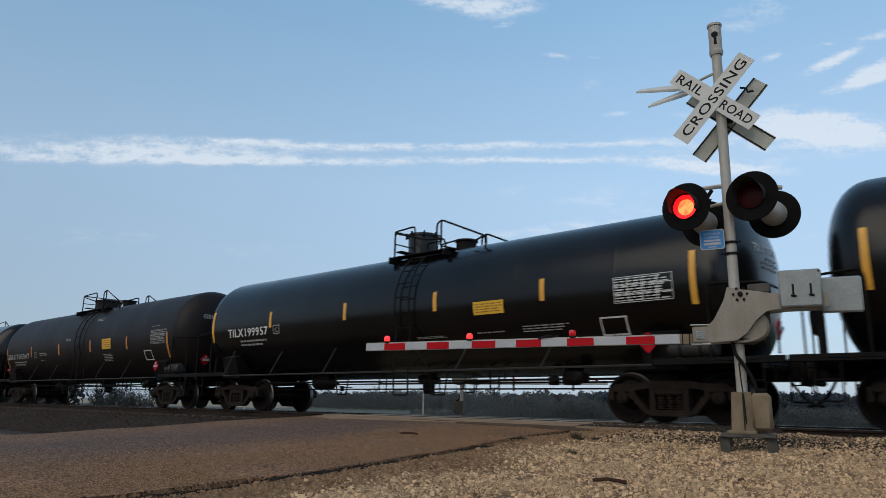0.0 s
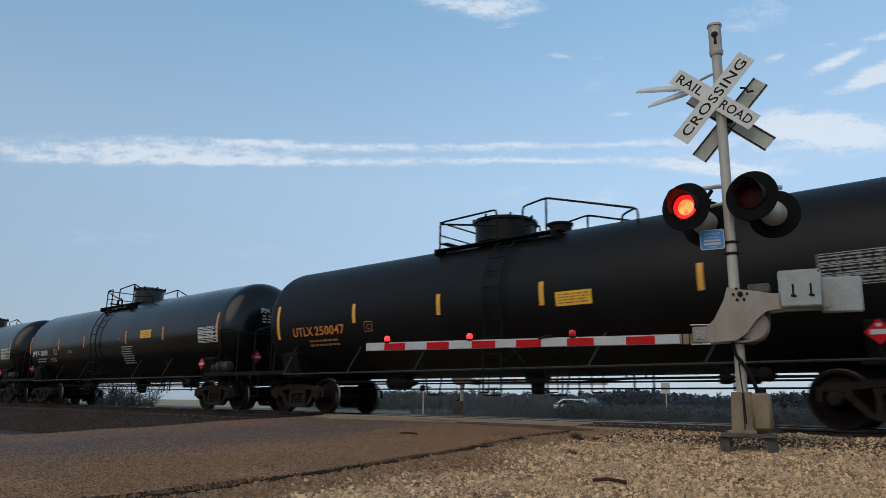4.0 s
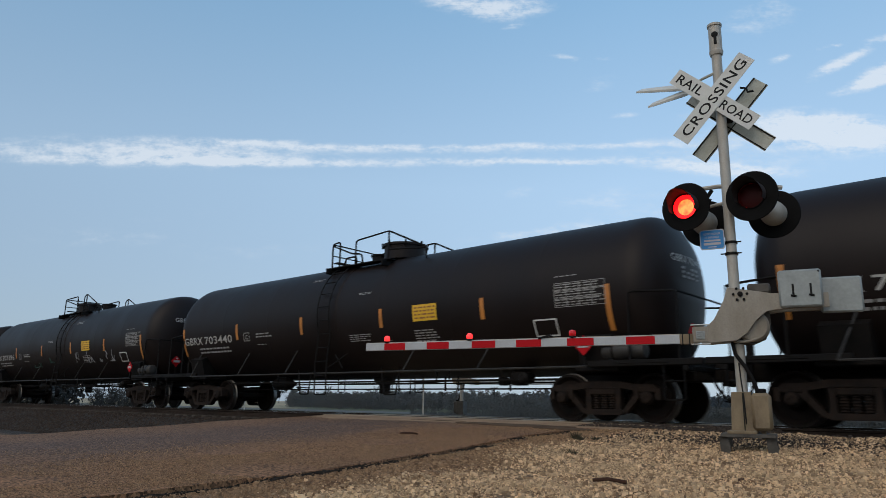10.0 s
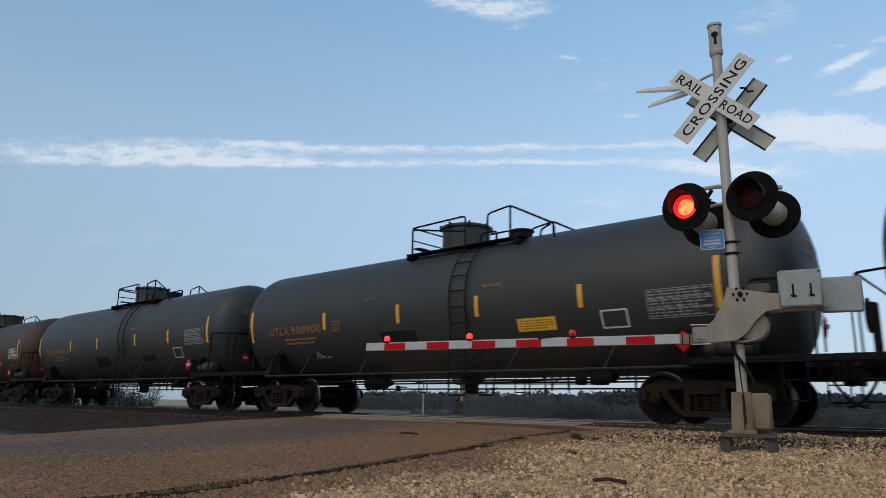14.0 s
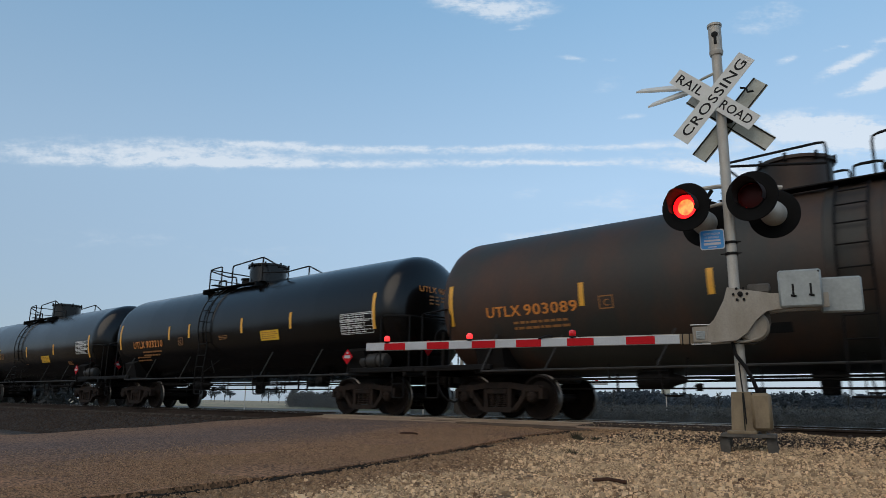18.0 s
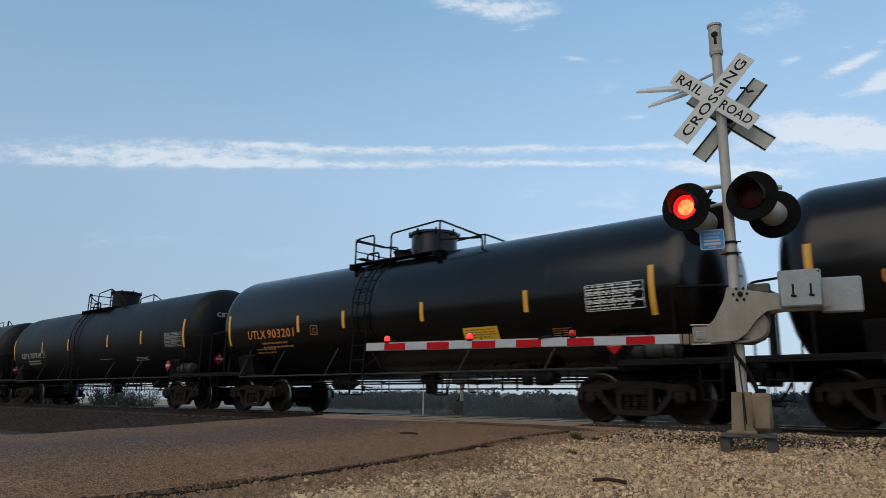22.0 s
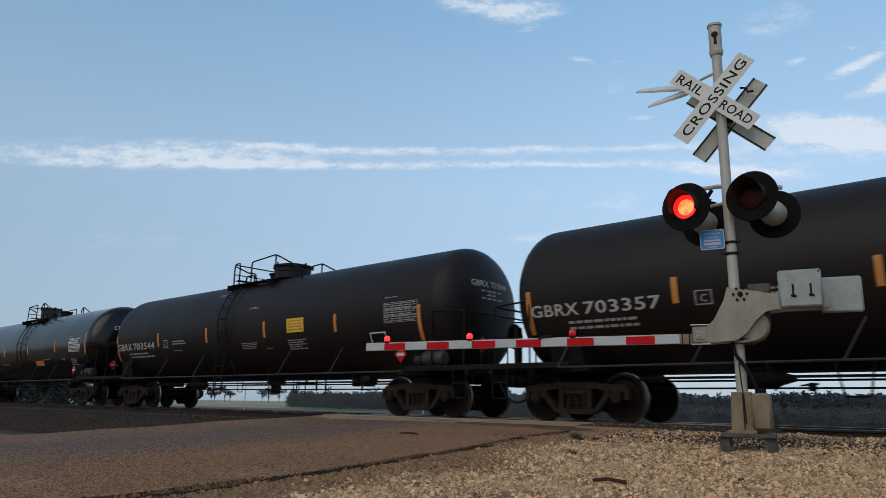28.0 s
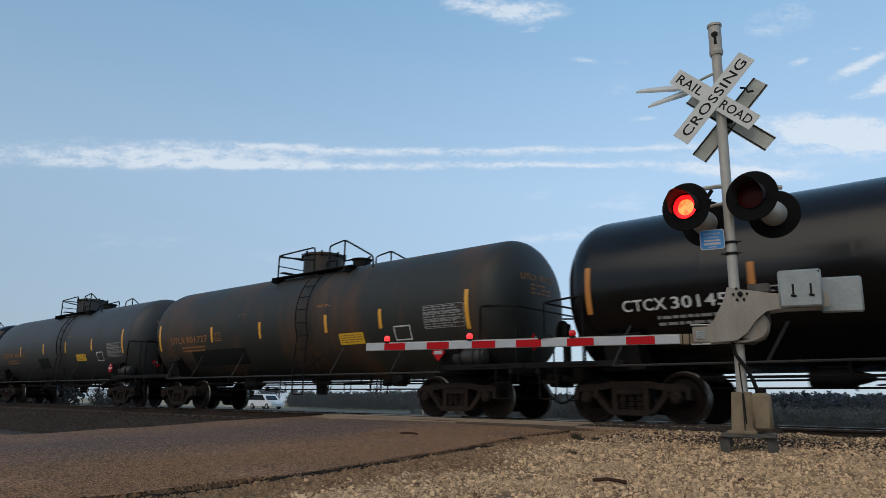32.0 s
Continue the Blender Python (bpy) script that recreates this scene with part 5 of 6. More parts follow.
        w = W[:, 0].max()
        pts = [(head_x(hl, p[0] - w / 2, 3.02 + p[1], 0.01), p[0] - w / 2 - 0.1, 3.02 + p[1]) for p in W]
        part("head_mark", Geo().add([(head_x(hl, y, z, 0.012), y, z) for _, y, z in pts], F), ink, tank, "stencilled mark on the tank head")
        g = Geo()
        rng = random.Random(seed + 5)
        for r in range(3):
            for c in range(4):
                y0 = -0.45 + c * 0.2
                z0 = 2.90 - r * 0.09
                q = [(head_x(hl, y, z, 0.012), y, z) for y, z in ((y0, z0), (y0 + rng.uniform(0.1, 0.17), z0), (y0 + 0.15, z0 + 0.045), (y0, z0 + 0.045))]
                if rng.random() < 0.75:
                    g.add(q, [(0, 1, 2, 3)])
        part("head_writing", g, k.get("ink2", DULLWHITE), tank)
    if k.get("logo"):
        # the owner's name as plain blocks
        x, wl = k["logo"]
        for i in range(6):
            a = x + i * wl / 6
            part("emblem_block", frame_box(a, a + wl / 6 - 0.09, 2.45, 2.83, 0.1), WHITE, tank, "white block of the owner's emblem")
    if k.get("panel"):
        x0, x1, z0, z1 = k["panel"]
        pan = part("notice_panel", kept(("notice_panel", k["panel"]), lambda: wrap(x0, x1, z0, z1, 0.010)), YELLOW if not k.get("orange_panel") else ORANGEPLATE, tank, "yellow notice panel" if not k.get("orange_panel") else "orange notice panel")
        part("panel_writing", kept(("panel_writing", k["panel"]), lambda: Geo().add(*(lambda h: (h.v, h.f))(bars(x0 + 0.06, x1 - 0.04, z0 + 0.03, z1 - 0.03, 4, 7)))), DULLORANGE, pan, at=pose(0, -0.006, 0))
        if k.get("faded"):
            part("worn_patch", kept(("worn_patch", k["panel"]), lambda: wrap(x0 + 0.14, x1 - 0.16, z0 + 0.03, z1 - 0.03, 0.018)), SATIN, pan, "worn bare middle of the panel")
    if k.get("table"):
        part("data_table", data_table(*k["table"], seed + 1), WHITE if k.get("crisp") else DULLWHITE, tank, "white stencilled data table")
    for bx0, bx1, bz0, bz1, lines in k.get("bars", ()):
        part("small_writing", bars(bx0, bx1, bz0, bz1, lines, seed + int(bx0 * 10)), k.get("ink2", DULLWHITE), tank, "small stencilled writing")
    if k.get("window"):
        wx, wz = k["window"]
        part("card_holder", frame_box(wx, wx + 0.55, wz, wz + 0.34, 0.03), WHITE, tank, "white framed card holder")
    for patch in k.get("patches", ()):
        part("black_patch", wrap(*patch), INK, tank, "black painted-over patch")
    for gx, gz0, gc, gw, gh in k.get("graffiti", ()):
        g = Geo()
        rng = random.Random(seed + 9 + int(gx * 10))
        count = max(4, int(6 * max(gw, gh)))
        for i in range(count):
            ax, az = (i + 0.5) / count * gw if gw >= gh else rng.uniform(0.1, 0.5) * gw, (i + 0.5) / count * gh if gh > gw else rng.uniform(0.0, 0.3) * gh
            loop = [(gx + ax, gz0 + az)]
            for _ in range(5):
                loop.append((min(max(loop[-1][0] + rng.uniform(-0.25, 0.28) * min(gw, 0.6), gx), gx + gw), min(max(loop[-1][1] + rng.uniform(-0.5, 0.6) * min(gh, 0.4), gz0), gz0 + gh)))
            g.tube([on_tank(p, q, 0.0) for p, q in loop], 0.014, 4)
        part("scrawl", g, gc, tank, "sprayed scrawl")
    if k.get("flag", True):
        for sx in (tx - 0.13,):
            hold = part("placard_holder", kept(("placard_holder", 0), lambda: Geo().box((0, 0.006, -0.1), (0.04, 0.03, 0.5), 0.006)), body, car, "hazard placard holder", at=pose(sx, -1.50, 1.35))
            part("placard", kept("placard", placard), REDTAPE, hold, "red diamond hazard placard", at=pose(0, -0.03, 0.06))
            part("placard_writing", kept("placard_writing", lambda: Geo().box((0, -0.035, 0.06), (0.23, 0.004, 0.075), 0.001).box((0, -0.035, 0.16), (0.06, 0.004, 0.05), 0.001)), WHITETAPE, hold)
            hold = part("placard_holder", kept(("placard_holder", 1), lambda: Geo().box((0.0, 0.0, -0.1), (0.03, 0.04, 0.5), 0.006)), body, car, "hazard placard holder", at=pose(hl + 1.0, -0.75, 1.55, 0, 0, 0))
            part("placard", kept("placard", placard), REDTAPE, hold, "red diamond hazard placard", at=pose(0.03, 0, 0.06, 0, 0, 90))
            part("placard_writing", kept("placard_writing", lambda: Geo()), WHITETAPE, hold, at=pose(0.03, 0, 0, 0, 0, 90))
    return car


def railing(p0, h1, h2, pk, e):
    """The side view of the safety railings: a first hoop from p0 to h1, a second from h2 over the post pk down to e."""
    low = [(p0, 4.58, 0), (max(h1, min(h2 - 0.15, p0 + 1.1)), 4.26, 0), (h2 + 0.25, 4.2, 0), (h2 + 0.3, 3.95, 0)] if h1 - p0 < 1 else [(p0, 4.58, 0), (h1, 4.28, 0)]
    knee = [(pk, 4.2, 0), (e, 4.08, 0.04)] if pk - h2 > 1 else [(e - 0.35, 3.86, 0.04), (e - 0.33, 4.02, 0.04), (e - 0.1, 4.1, 0.04)]
    return [[(p0, 3.85, 0), (p0, 4.62, 0), (h1, 4.66, 0), (h1, 3.95, 0)], low, [(h2, 3.95, 0), (h2, 4.6, 0), (pk, 4.69, 0), (e, 4.1, 0.04), (e, 3.8, 0.04)], [(pk, 3.9, 0), (pk, 4.68, 0)], knee]


def fitted(base, at, **more):
    """A kind with its railings at the five stations given, and its deck under them."""
    p0, h1, h2, pk, e = at
    return dict(base, rails=railing(*at), deck=(p0 - 0.06, pk + (0.12 if pk - h2 > 1 else 0.4)), **more)


G_KIND = fitted(dict(hl=7.78, ts=14.24, paint=BROWN, ink=STENCIL, tape=RUSTTAPE, ladder=-0.68, man=0.72, man_r=0.56, man_t=4.52, valve=-0.3, band=True,
                     stripes=(-7.9, -4.83, -1.72, 1.39, 4.52, 7.5), short=(2.08, 2.54), tall=(1.69, 2.55), panel=(2.47, 3.22, 2.16, 2.54), table=(6.35, 7.46, 2.19, 2.66), mark_at=(-7.86, 2.75, 2.02, 0.235), box_off=0.62, window=(5.78, 1.65),
                     bars=((-3.85, -3.03, 2.08, 2.24, 2), (-3.85, -3.3, 1.88, 1.92, 1), (0.19, 0.98, 1.79, 1.98, 4), (1.4, 1.7, 1.76, 1.79, 1), (2.46, 3.24, 1.69, 1.98, 5), (0.55, 1.01, 2.95, 3.02, 2), (-1.7, -1.22, 3.55, 3.62, 2), (6.35, 6.95, 2.78, 2.82, 1)),
                     label="brown-black tank car with white stencils and rusty orange reflectors, rolling", tank="matt brown-black cylindrical tank"), (-1.23, -0.92, -0.27, 1.0, 2.3))
G_TURNED = fitted(dict(G_KIND, ladder=0.4, man=-0.82, man_r=0.5, man_t=4.5, valve=0.95,
                       bars=((-3.85, -3.03, 2.08, 2.24, 2), (-3.85, -3.3, 1.88, 1.92, 1), (-1.0, -0.5, 2.6, 2.72, 2), (2.5, 3.24, 1.69, 1.98, 5), (1.35, 1.95, 3.3, 3.42, 2), (6.35, 6.95, 2.78, 2.82, 1))), (-1.25, 0.05, 0.72, 0.96, 2.22))
J_KIND = fitted(dict(hl=7.72, ts=14.14, paint=BLACK, ink=WHITE, tape=RUSTTAPE, ladder=-0.95, man=0.0, man_r=0.55, man_t=4.68, valve=-0.8,
                     stripes=(-7.83, -4.49, -1.93, 1.67, 4.42, 7.7), short=(2.29, 2.75), tall=(2.1, 2.99), panel=(2.78, 3.53, 2.44, 2.72), table=(6.5, 7.62, 2.09, 2.57), mark_at=(-7.47, 1.66, 2.06, 0.22), box_off=0.73, crisp=True,
                     bars=((-3.46, -3.03, 2.1, 2.2, 3), (1.19, 2.33, 1.76, 2.15, 6), (1.5, 2.3, 1.38, 1.55, 3), (2.73, 3.52, 2.19, 2.23, 1), (0.75, 1.0, 2.46, 2.5, 1), (-5.5, -5.0, 1.8, 1.95, 2)),
                     label="glossy black tank car with white stencils and faded orange reflectors, rolling", tank="glossy black cylindrical tank"), (-1.7, -1.3, -0.68, 0.51, 1.99))
B_KIND = fitted(dict(hl=7.75, ts=14.18, paint=SATIN, ink=STENCIL, tape=AMBER, ladder=-1.0, man=-0.05, man_r=0.54, man_t=4.72, valve=-0.9, band=True,
                     stripes=(-7.84, -4.43, -1.64, 2.04, 4.75, 7.7), short=(2.22, 2.68), tall=(2.0, 2.91), table=(6.45, 7.59, 2.05, 2.5), mark_at=(-6.83, 2.27, 2.02, 0.22), box_off=0.17, bars=((4.17, 5.1, 1.64, 1.78, 3), (1.21, 2.33, 1.75, 1.79, 1)),
                     label="dull black tank car with white stencils and amber reflectors, rolling", tank="dull black cylindrical tank"), (-1.57, -1.33, -0.63, 0.54, 1.86))
C_KIND = fitted(dict(hl=7.78, ts=14.35, paint=BLACK, ink=WHITE, tape=RUSTTAPE, ladder=0.68, man=-0.47, man_r=0.42, man_t=4.66, valve=1.2,
                     stripes=(-7.62, -4.65, -1.51, 1.56, 4.69, 7.74), short=(2.21, 2.66), tall=(2.0, 2.9), panel=(2.39, 3.27, 1.68, 1.89), orange_panel=True, table=(6.12, 7.25, 2.17, 2.70), crisp=True, mark_at=(-6.87, 1.98, 1.98, 0.21), box_off=0.45,
                     bars=((-1.9, -0.9, 1.78, 1.84, 2), (3.3, 4.25, 1.9, 1.94, 1), (5.3, 5.7, 1.85, 1.95, 3), (6.12, 6.6, 2.78, 2.82, 1), (6.2, 6.8, 1.62, 1.9, 4)), label="glossy black tank car with crisp white lettering and orange reflectors, rolling", tank="glossy black cylindrical tank"), (-0.81, 0.28, 0.89, 1.11, 2.62))
T_KIND = fitted(dict(C_KIND, ts=13.65, hl=7.65, ladder=0.62, man=-0.2, man_r=0.40, man_t=4.70, valve=1.2, tape=AMBER, stripes=(-7.72, -4.72, -1.52, 1.58, 4.47, 7.55), short=(2.35, 2.8), tall=(2.04, 2.99), panel=(2.70, 3.50, 2.18, 2.46), orange_panel=False,
                     table=(6.05, 7.18, 2.17, 2.64), mark_at=(-6.87, 2.02, 2.16, 0.24), window=(5.68, 1.6), box_off=0.26, bars=((0.9, 1.9, 1.75, 1.81, 2), (2.7, 3.5, 1.78, 1.83, 1), (3.9, 5.0, 1.75, 1.9, 3))), (-0.36, 0.34, 1.08, 1.22, 2.55))
P_KIND = fitted(dict(J_KIND, ts=13.68, hl=7.65, ladder=-0.45, man=0.5, man_r=0.56, man_t=4.72, valve=-0.6, tape=AMBER, stripes=(-7.6, -4.6, -1.63, 1.48, 4.37, 7.38), short=(1.94, 2.39), tall=(1.56, 2.4), panel=(2.32, 3.17, 1.94, 2.21),
                     table=(6.17, 7.3, 2.05, 2.43), mark_at=(-6.69, 1.76, 1.96, 0.21), logo=(-6.57, 3.62), crisp=False, bars=((0.25, 0.7, 1.85, 1.88, 1), (-6.9, -5.2, 1.66, 1.82, 2)), box_off=0.45), (-1.45, -0.68, -0.03, 1.4, 2.5))
U_KIND = fitted(dict(B_KIND, ts=14.2, ink=ORANGE, ink2=DULLORANGE, label="dull black tank car with orange lettering and amber reflectors, rolling", man=0.65, man_r=0.66, man_t=4.64, valve=-0.5, ladder=-0.55, band=False, bars=(),
                     stripes=(-7.55, -4.31, -1.59, 1.26, 4.19, 7.5), short=(2.18, 2.63), tall=(1.98, 2.9), panel=(4.84, 5.6, 1.69, 1.95), orange_panel=True, table=(6.32, 7.33, 2.15, 2.6), mark_at=(-6.74, 2.26, 2.05, 0.23), box_off=0.29), (-1.62, -0.83, -0.18, 1.41, 2.62))
V_KIND = fitted(dict(hl=6.95, ts=12.14, paint=BLACK, ink=ORANGE, ink2=DULLORANGE, tape=AMBER, ladder=-0.98, man=0.1, man_r=0.6, man_t=4.68, valve=-1.1, rail_z=0.98, band=True,
                     stripes=(-6.87, -3.51, 0.03, 3.15, 6.7), short=(2.09, 2.55), tall=(1.88, 2.77), panel=(1.73, 2.63, 1.8, 2.08), table=(5.46, 6.61, 2.05, 2.54), mark_at=(-5.92, 2.16, 2.07, 0.23), box_off=0.46, crisp=True,
                     bars=((4.5, 4.95, 1.64, 1.81, 4), (-0.2, 0.1, 1.75, 1.78, 1), (-5.6, -4.5, 1.62, 1.8, 2)), label="glossy black shorter tank car with orange lettering, rolling", tank="glossy black shorter tank"), (-1.95, -1.24, -0.6, 1.08, 2.36))
W_KIND = fitted(dict(V_KIND, ladder=0.92, man=-0.12, man_r=0.60, valve=1.5, stripes=(-7.02, -3.73, -1.01, 1.38, 3.93, 6.57), short=(2.15, 2.6), tall=(1.95, 2.84), panel=(2.4, 3.32, 1.77, 2.03), table=(5.28, 6.48, 1.85, 2.35), window=(4.32, 1.73), crisp=False,
                     mark_at=(-6.14, 2.25, 2.1, 0.21), box_off=0.47, bars=((1.55, 2.09, 2.76, 2.84, 2), (-2.2, -1.8, 2.8, 2.83, 1))), (-1.13, 0.58, 1.24, 1.88, 3.0))
GREY_KIND = dict(W_KIND, paint=GREY, ink=DULLORANGE, tape=AMBER, frame=STEEL, label="faded grey tank car with worn orange lettering, rolling", tank="faded grey weathered tank", patches=((-1.67, -0.5, 1.55, 1.98),))
RUST_KIND = fitted(dict(V_KIND, ladder=-0.88, paint=RUSTY, ink=ORANGE, tape=AMBER, label="rust-stained grey tank car with orange lettering, rolling", tank="rust-stained grey tank", stripes=(-6.8, -3.48, -1.81, 1.1, 3.63, 6.5), short=(2.23, 2.7), tall=(2.1, 2.96),
                        patches=((1.48, 2.26, 1.65, 1.87), (-0.37, -0.06, 1.96, 2.15)), panel=(3.48, 4.2, 1.82, 2.08), orange_panel=True, table=(5.3, 6.35, 2.08, 2.55), mark_at=(-5.72, 2.09, 2.15, 0.21), box_off=0.37, bars=((5.2, 5.7, 1.7, 1.8, 2),)), (-1.88, -1.18, -0.54, 1.18, 2.25))
SCRAWL_TEAL = paint("teal spray paint", (0.02, 0.075, 0.055), 0.7)
SCRAWL_WHITE, SCRAWL_GOLD = paint("white spray paint", (0.24, 0.24, 0.24), 0.7), paint("gold spray paint", (0.35, 0.23, 0.06), 0.6)

TRAIN = [
    (5.80, dict(T_KIND, mark="TILX 199912")),
    (-12.08, dict(T_KIND, mark="TILX 199957")),
    (-30.21, dict(G_TURNED, mark="GBRX 703347")),
    (-48.36, dict(P_KIND, mark="PROX 45668")),
    (-66.51, fitted(dict(U_KIND, mark="UTLX 250047", man=-0.78, man_r=0.72, valve=0.7, ladder=0.0, stripes=(-7.6, -4.43, -1.58, 1.19, 4.42, 7.54), short=(2.26, 2.74), tall=(1.99, 2.92), panel=(1.52, 2.32, 2.21, 2.49), orange_panel=False, table=(6.25, 7.4, 2.14, 2.64), mark_at=(-6.93, 2.1, 2.02, 0.24), box_off=0.75), (-2.08, -0.37, 0.35, 0.96, 3.04))),
    (-84.90, fitted(dict(J_KIND, mark="JPJX 0005", ladder=-1.16, man=-0.15, stripes=(-7.92, -4.73, -2.2, 1.45, 4.2, 7.6), mark_at=(-7.65, 1.73, 2.09, 0.22), box_off=0.66, panel=(2.57, 3.38, 2.42, 2.7), bars=((-3.82, -3.31, 2.1, 2.23, 3), (0.76, 1.0, 2.46, 2.5, 1), (1.09, 1.95, 1.55, 2.21, 8), (-5.7, -5.1, 1.8, 1.97, 2))), (-1.91, -1.46, -0.83, 0.4, 1.9))),
    (-103.23, dict(J_KIND, mark="JPJX 0024", faded=True)),
    (-121.58, dict(U_KIND, mark="UTLX 212774")),
    (-140.00, dict(G_KIND, mark="GBRX 703439")),
    (-158.46, dict(G_KIND, mark="GBRX 703440")),
    (-176.90, dict(G_TURNED, mark="GBRX 703396", graffiti=((2.9, 1.7, SCRAWL_WHITE, 0.55, 0.45), (4.55, 1.7, SCRAWL_WHITE, 0.75, 0.4), (4.0, 1.7, SCRAWL_WHITE, 0.2, 0.2), (1.75, 1.72, SCRAWL_WHITE, 0.35, 0.4), (-3.0, 1.62, SCRAWL_TEAL, 1.0, 0.16), (-1.0, 1.78, SCRAWL_TEAL, 0.5, 0.3)))),
    (-195.36, dict(G_KIND, mark="GBRX 703420")),
    (-212.75, dict(GREY_KIND, mark="UTLX 900900", graffiti=((-4.4, 1.45, SCRAWL_WHITE, 0.6, 0.25),))),
    (-229.07, dict(GREY_KIND, mark="UTLX 900908", ladder=1.05, stripes=(-7.0, -3.7, -1.2, 1.95, 4.34, 6.83), short=(2.18, 2.6), tall=(2.07, 2.9), panel=None, table=(5.44, 6.6, 2.07, 2.55), window=(4.63, 1.67), patches=((2.36, 3.25, 1.62, 1.84), (-1.46, -0.3, 1.5, 1.85)))),
    (-245.39, dict(RUST_KIND, mark="UTLX 903123")),
    (-261.72, dict(W_KIND, paint=RUSTY, label="rust-stained grey tank car with orange lettering, rolling", tank="rust-stained grey tank", mark="UTLX 903089", stripes=(-7.04, -3.75, -1.26, 1.89, 4.36, 6.66), short=(2.18, 2.63), tall=(1.98, 2.87), panel=None, table=(5.21, 6.35, 2.06, 2.55), window=(4.32, 1.69), patches=((-1.2, -0.1, 1.5, 1.66),), mark_at=(-6.06, 2.2, 2.09, 0.22), bars=((1.86, 2.2, 2.82, 3.0, 3),))),
    (-278.07, dict(V_KIND, mark="UTLX 903210", stripes=(-6.83, -3.25, -1.95, 1.07, 3.46, 6.8), short=(2.27, 2.72), tall=(2.07, 2.97), panel=(2.03, 2.9, 2.0, 2.28), table=(5.56, 6.75, 1.99, 2.5), mark_at=(-5.8, 2.09, 2.06, 0.24), box_off=1.06, bars=((-0.17, 0.36, 2.12, 2.26, 3), (-5.7, -4.4, 1.6, 1.8, 2)))),
    (-294.42, dict(V_KIND, mark="UTLX 903085")),
    (-310.80, dict(W_KIND, mark="UTLX 903238", stripes=(-7.05, -3.5, -1.24, 2.02, 4.14, 6.57), panel=(3.22, 4.12, 1.64, 1.9), table=(5.0, 6.14, 2.05, 2.53), window=None, mark_at=(-6.08, 2.26, 2.11, 0.22), box_off=0.41, crisp=True, bars=((-1.6, -0.9, 1.85, 2.02, 3), (4.45, 4.85, 1.72, 1.9, 3), (2.3, 2.7, 1.9, 1.93, 1)))),
    (-327.14, dict(V_KIND, mark="UTLX 903201", stripes=(-6.9, -3.54, -1.67, 1.07, 3.97, 6.7), short=(2.15, 2.6), tall=(1.91, 2.81), panel=(2.23, 3.17, 1.66, 1.93), table=(5.35, 6.54, 2.06, 2.55), mark_at=(-5.92, 2.17, 2.05, 0.24), box_off=0.72)),
    (-344.49, dict(B_KIND, mark="CBTX 737818")),
    (-362.86, fitted(dict(B_KIND, mark="CBTX 738199", man=-0.08, valve=1.5, ladder=0.85, stripes=(-7.85, -4.48, -1.68, 1.91, 4.51, 7.7), graffiti=((0.95, 1.85, SCRAWL_GOLD, 0.5, 1.0), (-7.75, 1.95, SCRAWL_GOLD, 0.75, 0.7)), mark_at=(-6.81, 2.23, 2.03, 0.21)), (-0.74, 0.47, 1.17, 1.32, 2.61))),
    (-381.25, dict(G_TURNED, mark="GBRX 703431", man=-0.7)),
    (-399.66, fitted(dict(G_TURNED, mark="GBRX 703357", man=-0.9), (-1.39, 0.01, 0.7, 0.94, 2.1))),
    (-418.12, fitted(dict(G_KIND, mark="GBRX 703544", man=0.62), (-1.3, -1.0, -0.34, 0.92, 2.2))),
    (-436.65, dict(C_KIND, mark="CITX 221122")),
    (-455.23, fitted(dict(C_KIND, mark="CTCX 301454", man=-0.64, ladder=0.5, stripes=(-7.75, -4.74, -1.64, 1.45, 4.29, 7.5), panel=(2.14, 3.02, 1.68, 1.89), table=(5.84, 6.99, 2.19, 2.7), mark_at=(-7.07, 2.12, 1.99, 0.21), box_off=0.33), (-0.96, 0.06, 0.74, 0.95, 2.41))),
    (-472.69, dict(GREY_KIND, paint=STREAKED, mark="UTLX 901727", ladder=1.0, label="rust-streaked grey tank car with faded orange lettering, rolling", stripes=(-6.9, -3.62, -1.04, 1.92, 3.98, 6.71), short=(2.07, 2.54), tall=(1.91, 2.77), panel=(2.4, 3.32, 1.74, 2.02), table=(5.42, 6.62, 1.98, 2.49), window=(4.41, 1.76), patches=((-4.94, -1.9, 1.38, 1.85),))),
    (-489.03, dict(GREY_KIND, mark="UTLX 901703")),
    (-505.37, dict(V_KIND, mark="UTLX 903044")),
]
CARS = []
for i, (x, kind) in enumerate(TRAIN):
    CARS.append((tank_car(x, dict(kind, seed=i * 17 + 1)), x))


# ---- beyond the track ----
ASPHALT = paint("far road asphalt", (0.07, 0.068, 0.065), 0.85, share=0.3, scale=0.5, bump=0.3)
highway = part("highway", Geo().box((-100, 50, -0.66), (1600, 7.5, 0.06), 0.01), ASPHALT)
tagged(highway, "grey asphalt road running along the railway", kind="structure")
TWIG = paint("bare winter twigs", (0.030, 0.032, 0.031), 0.95, second=(0.042, 0.040, 0.036), share=0.5, scale=0.2, grain=4, bump=0)
BRUSH = paint("grey winter brush", (0.145, 0.150, 0.150), 0.95, second=(0.165, 0.162, 0.152), share=0.5, scale=0.05, grain=1.2, bump=0, spec=0.05, fleck=0.05)
DEADWEED = paint("dead grey weeds", (0.135, 0.136, 0.130), 0.95, second=(0.120, 0.124, 0.120), share=0.5, scale=0.3, grain=2, bump=0, spec=0.05, fleck=0.05)
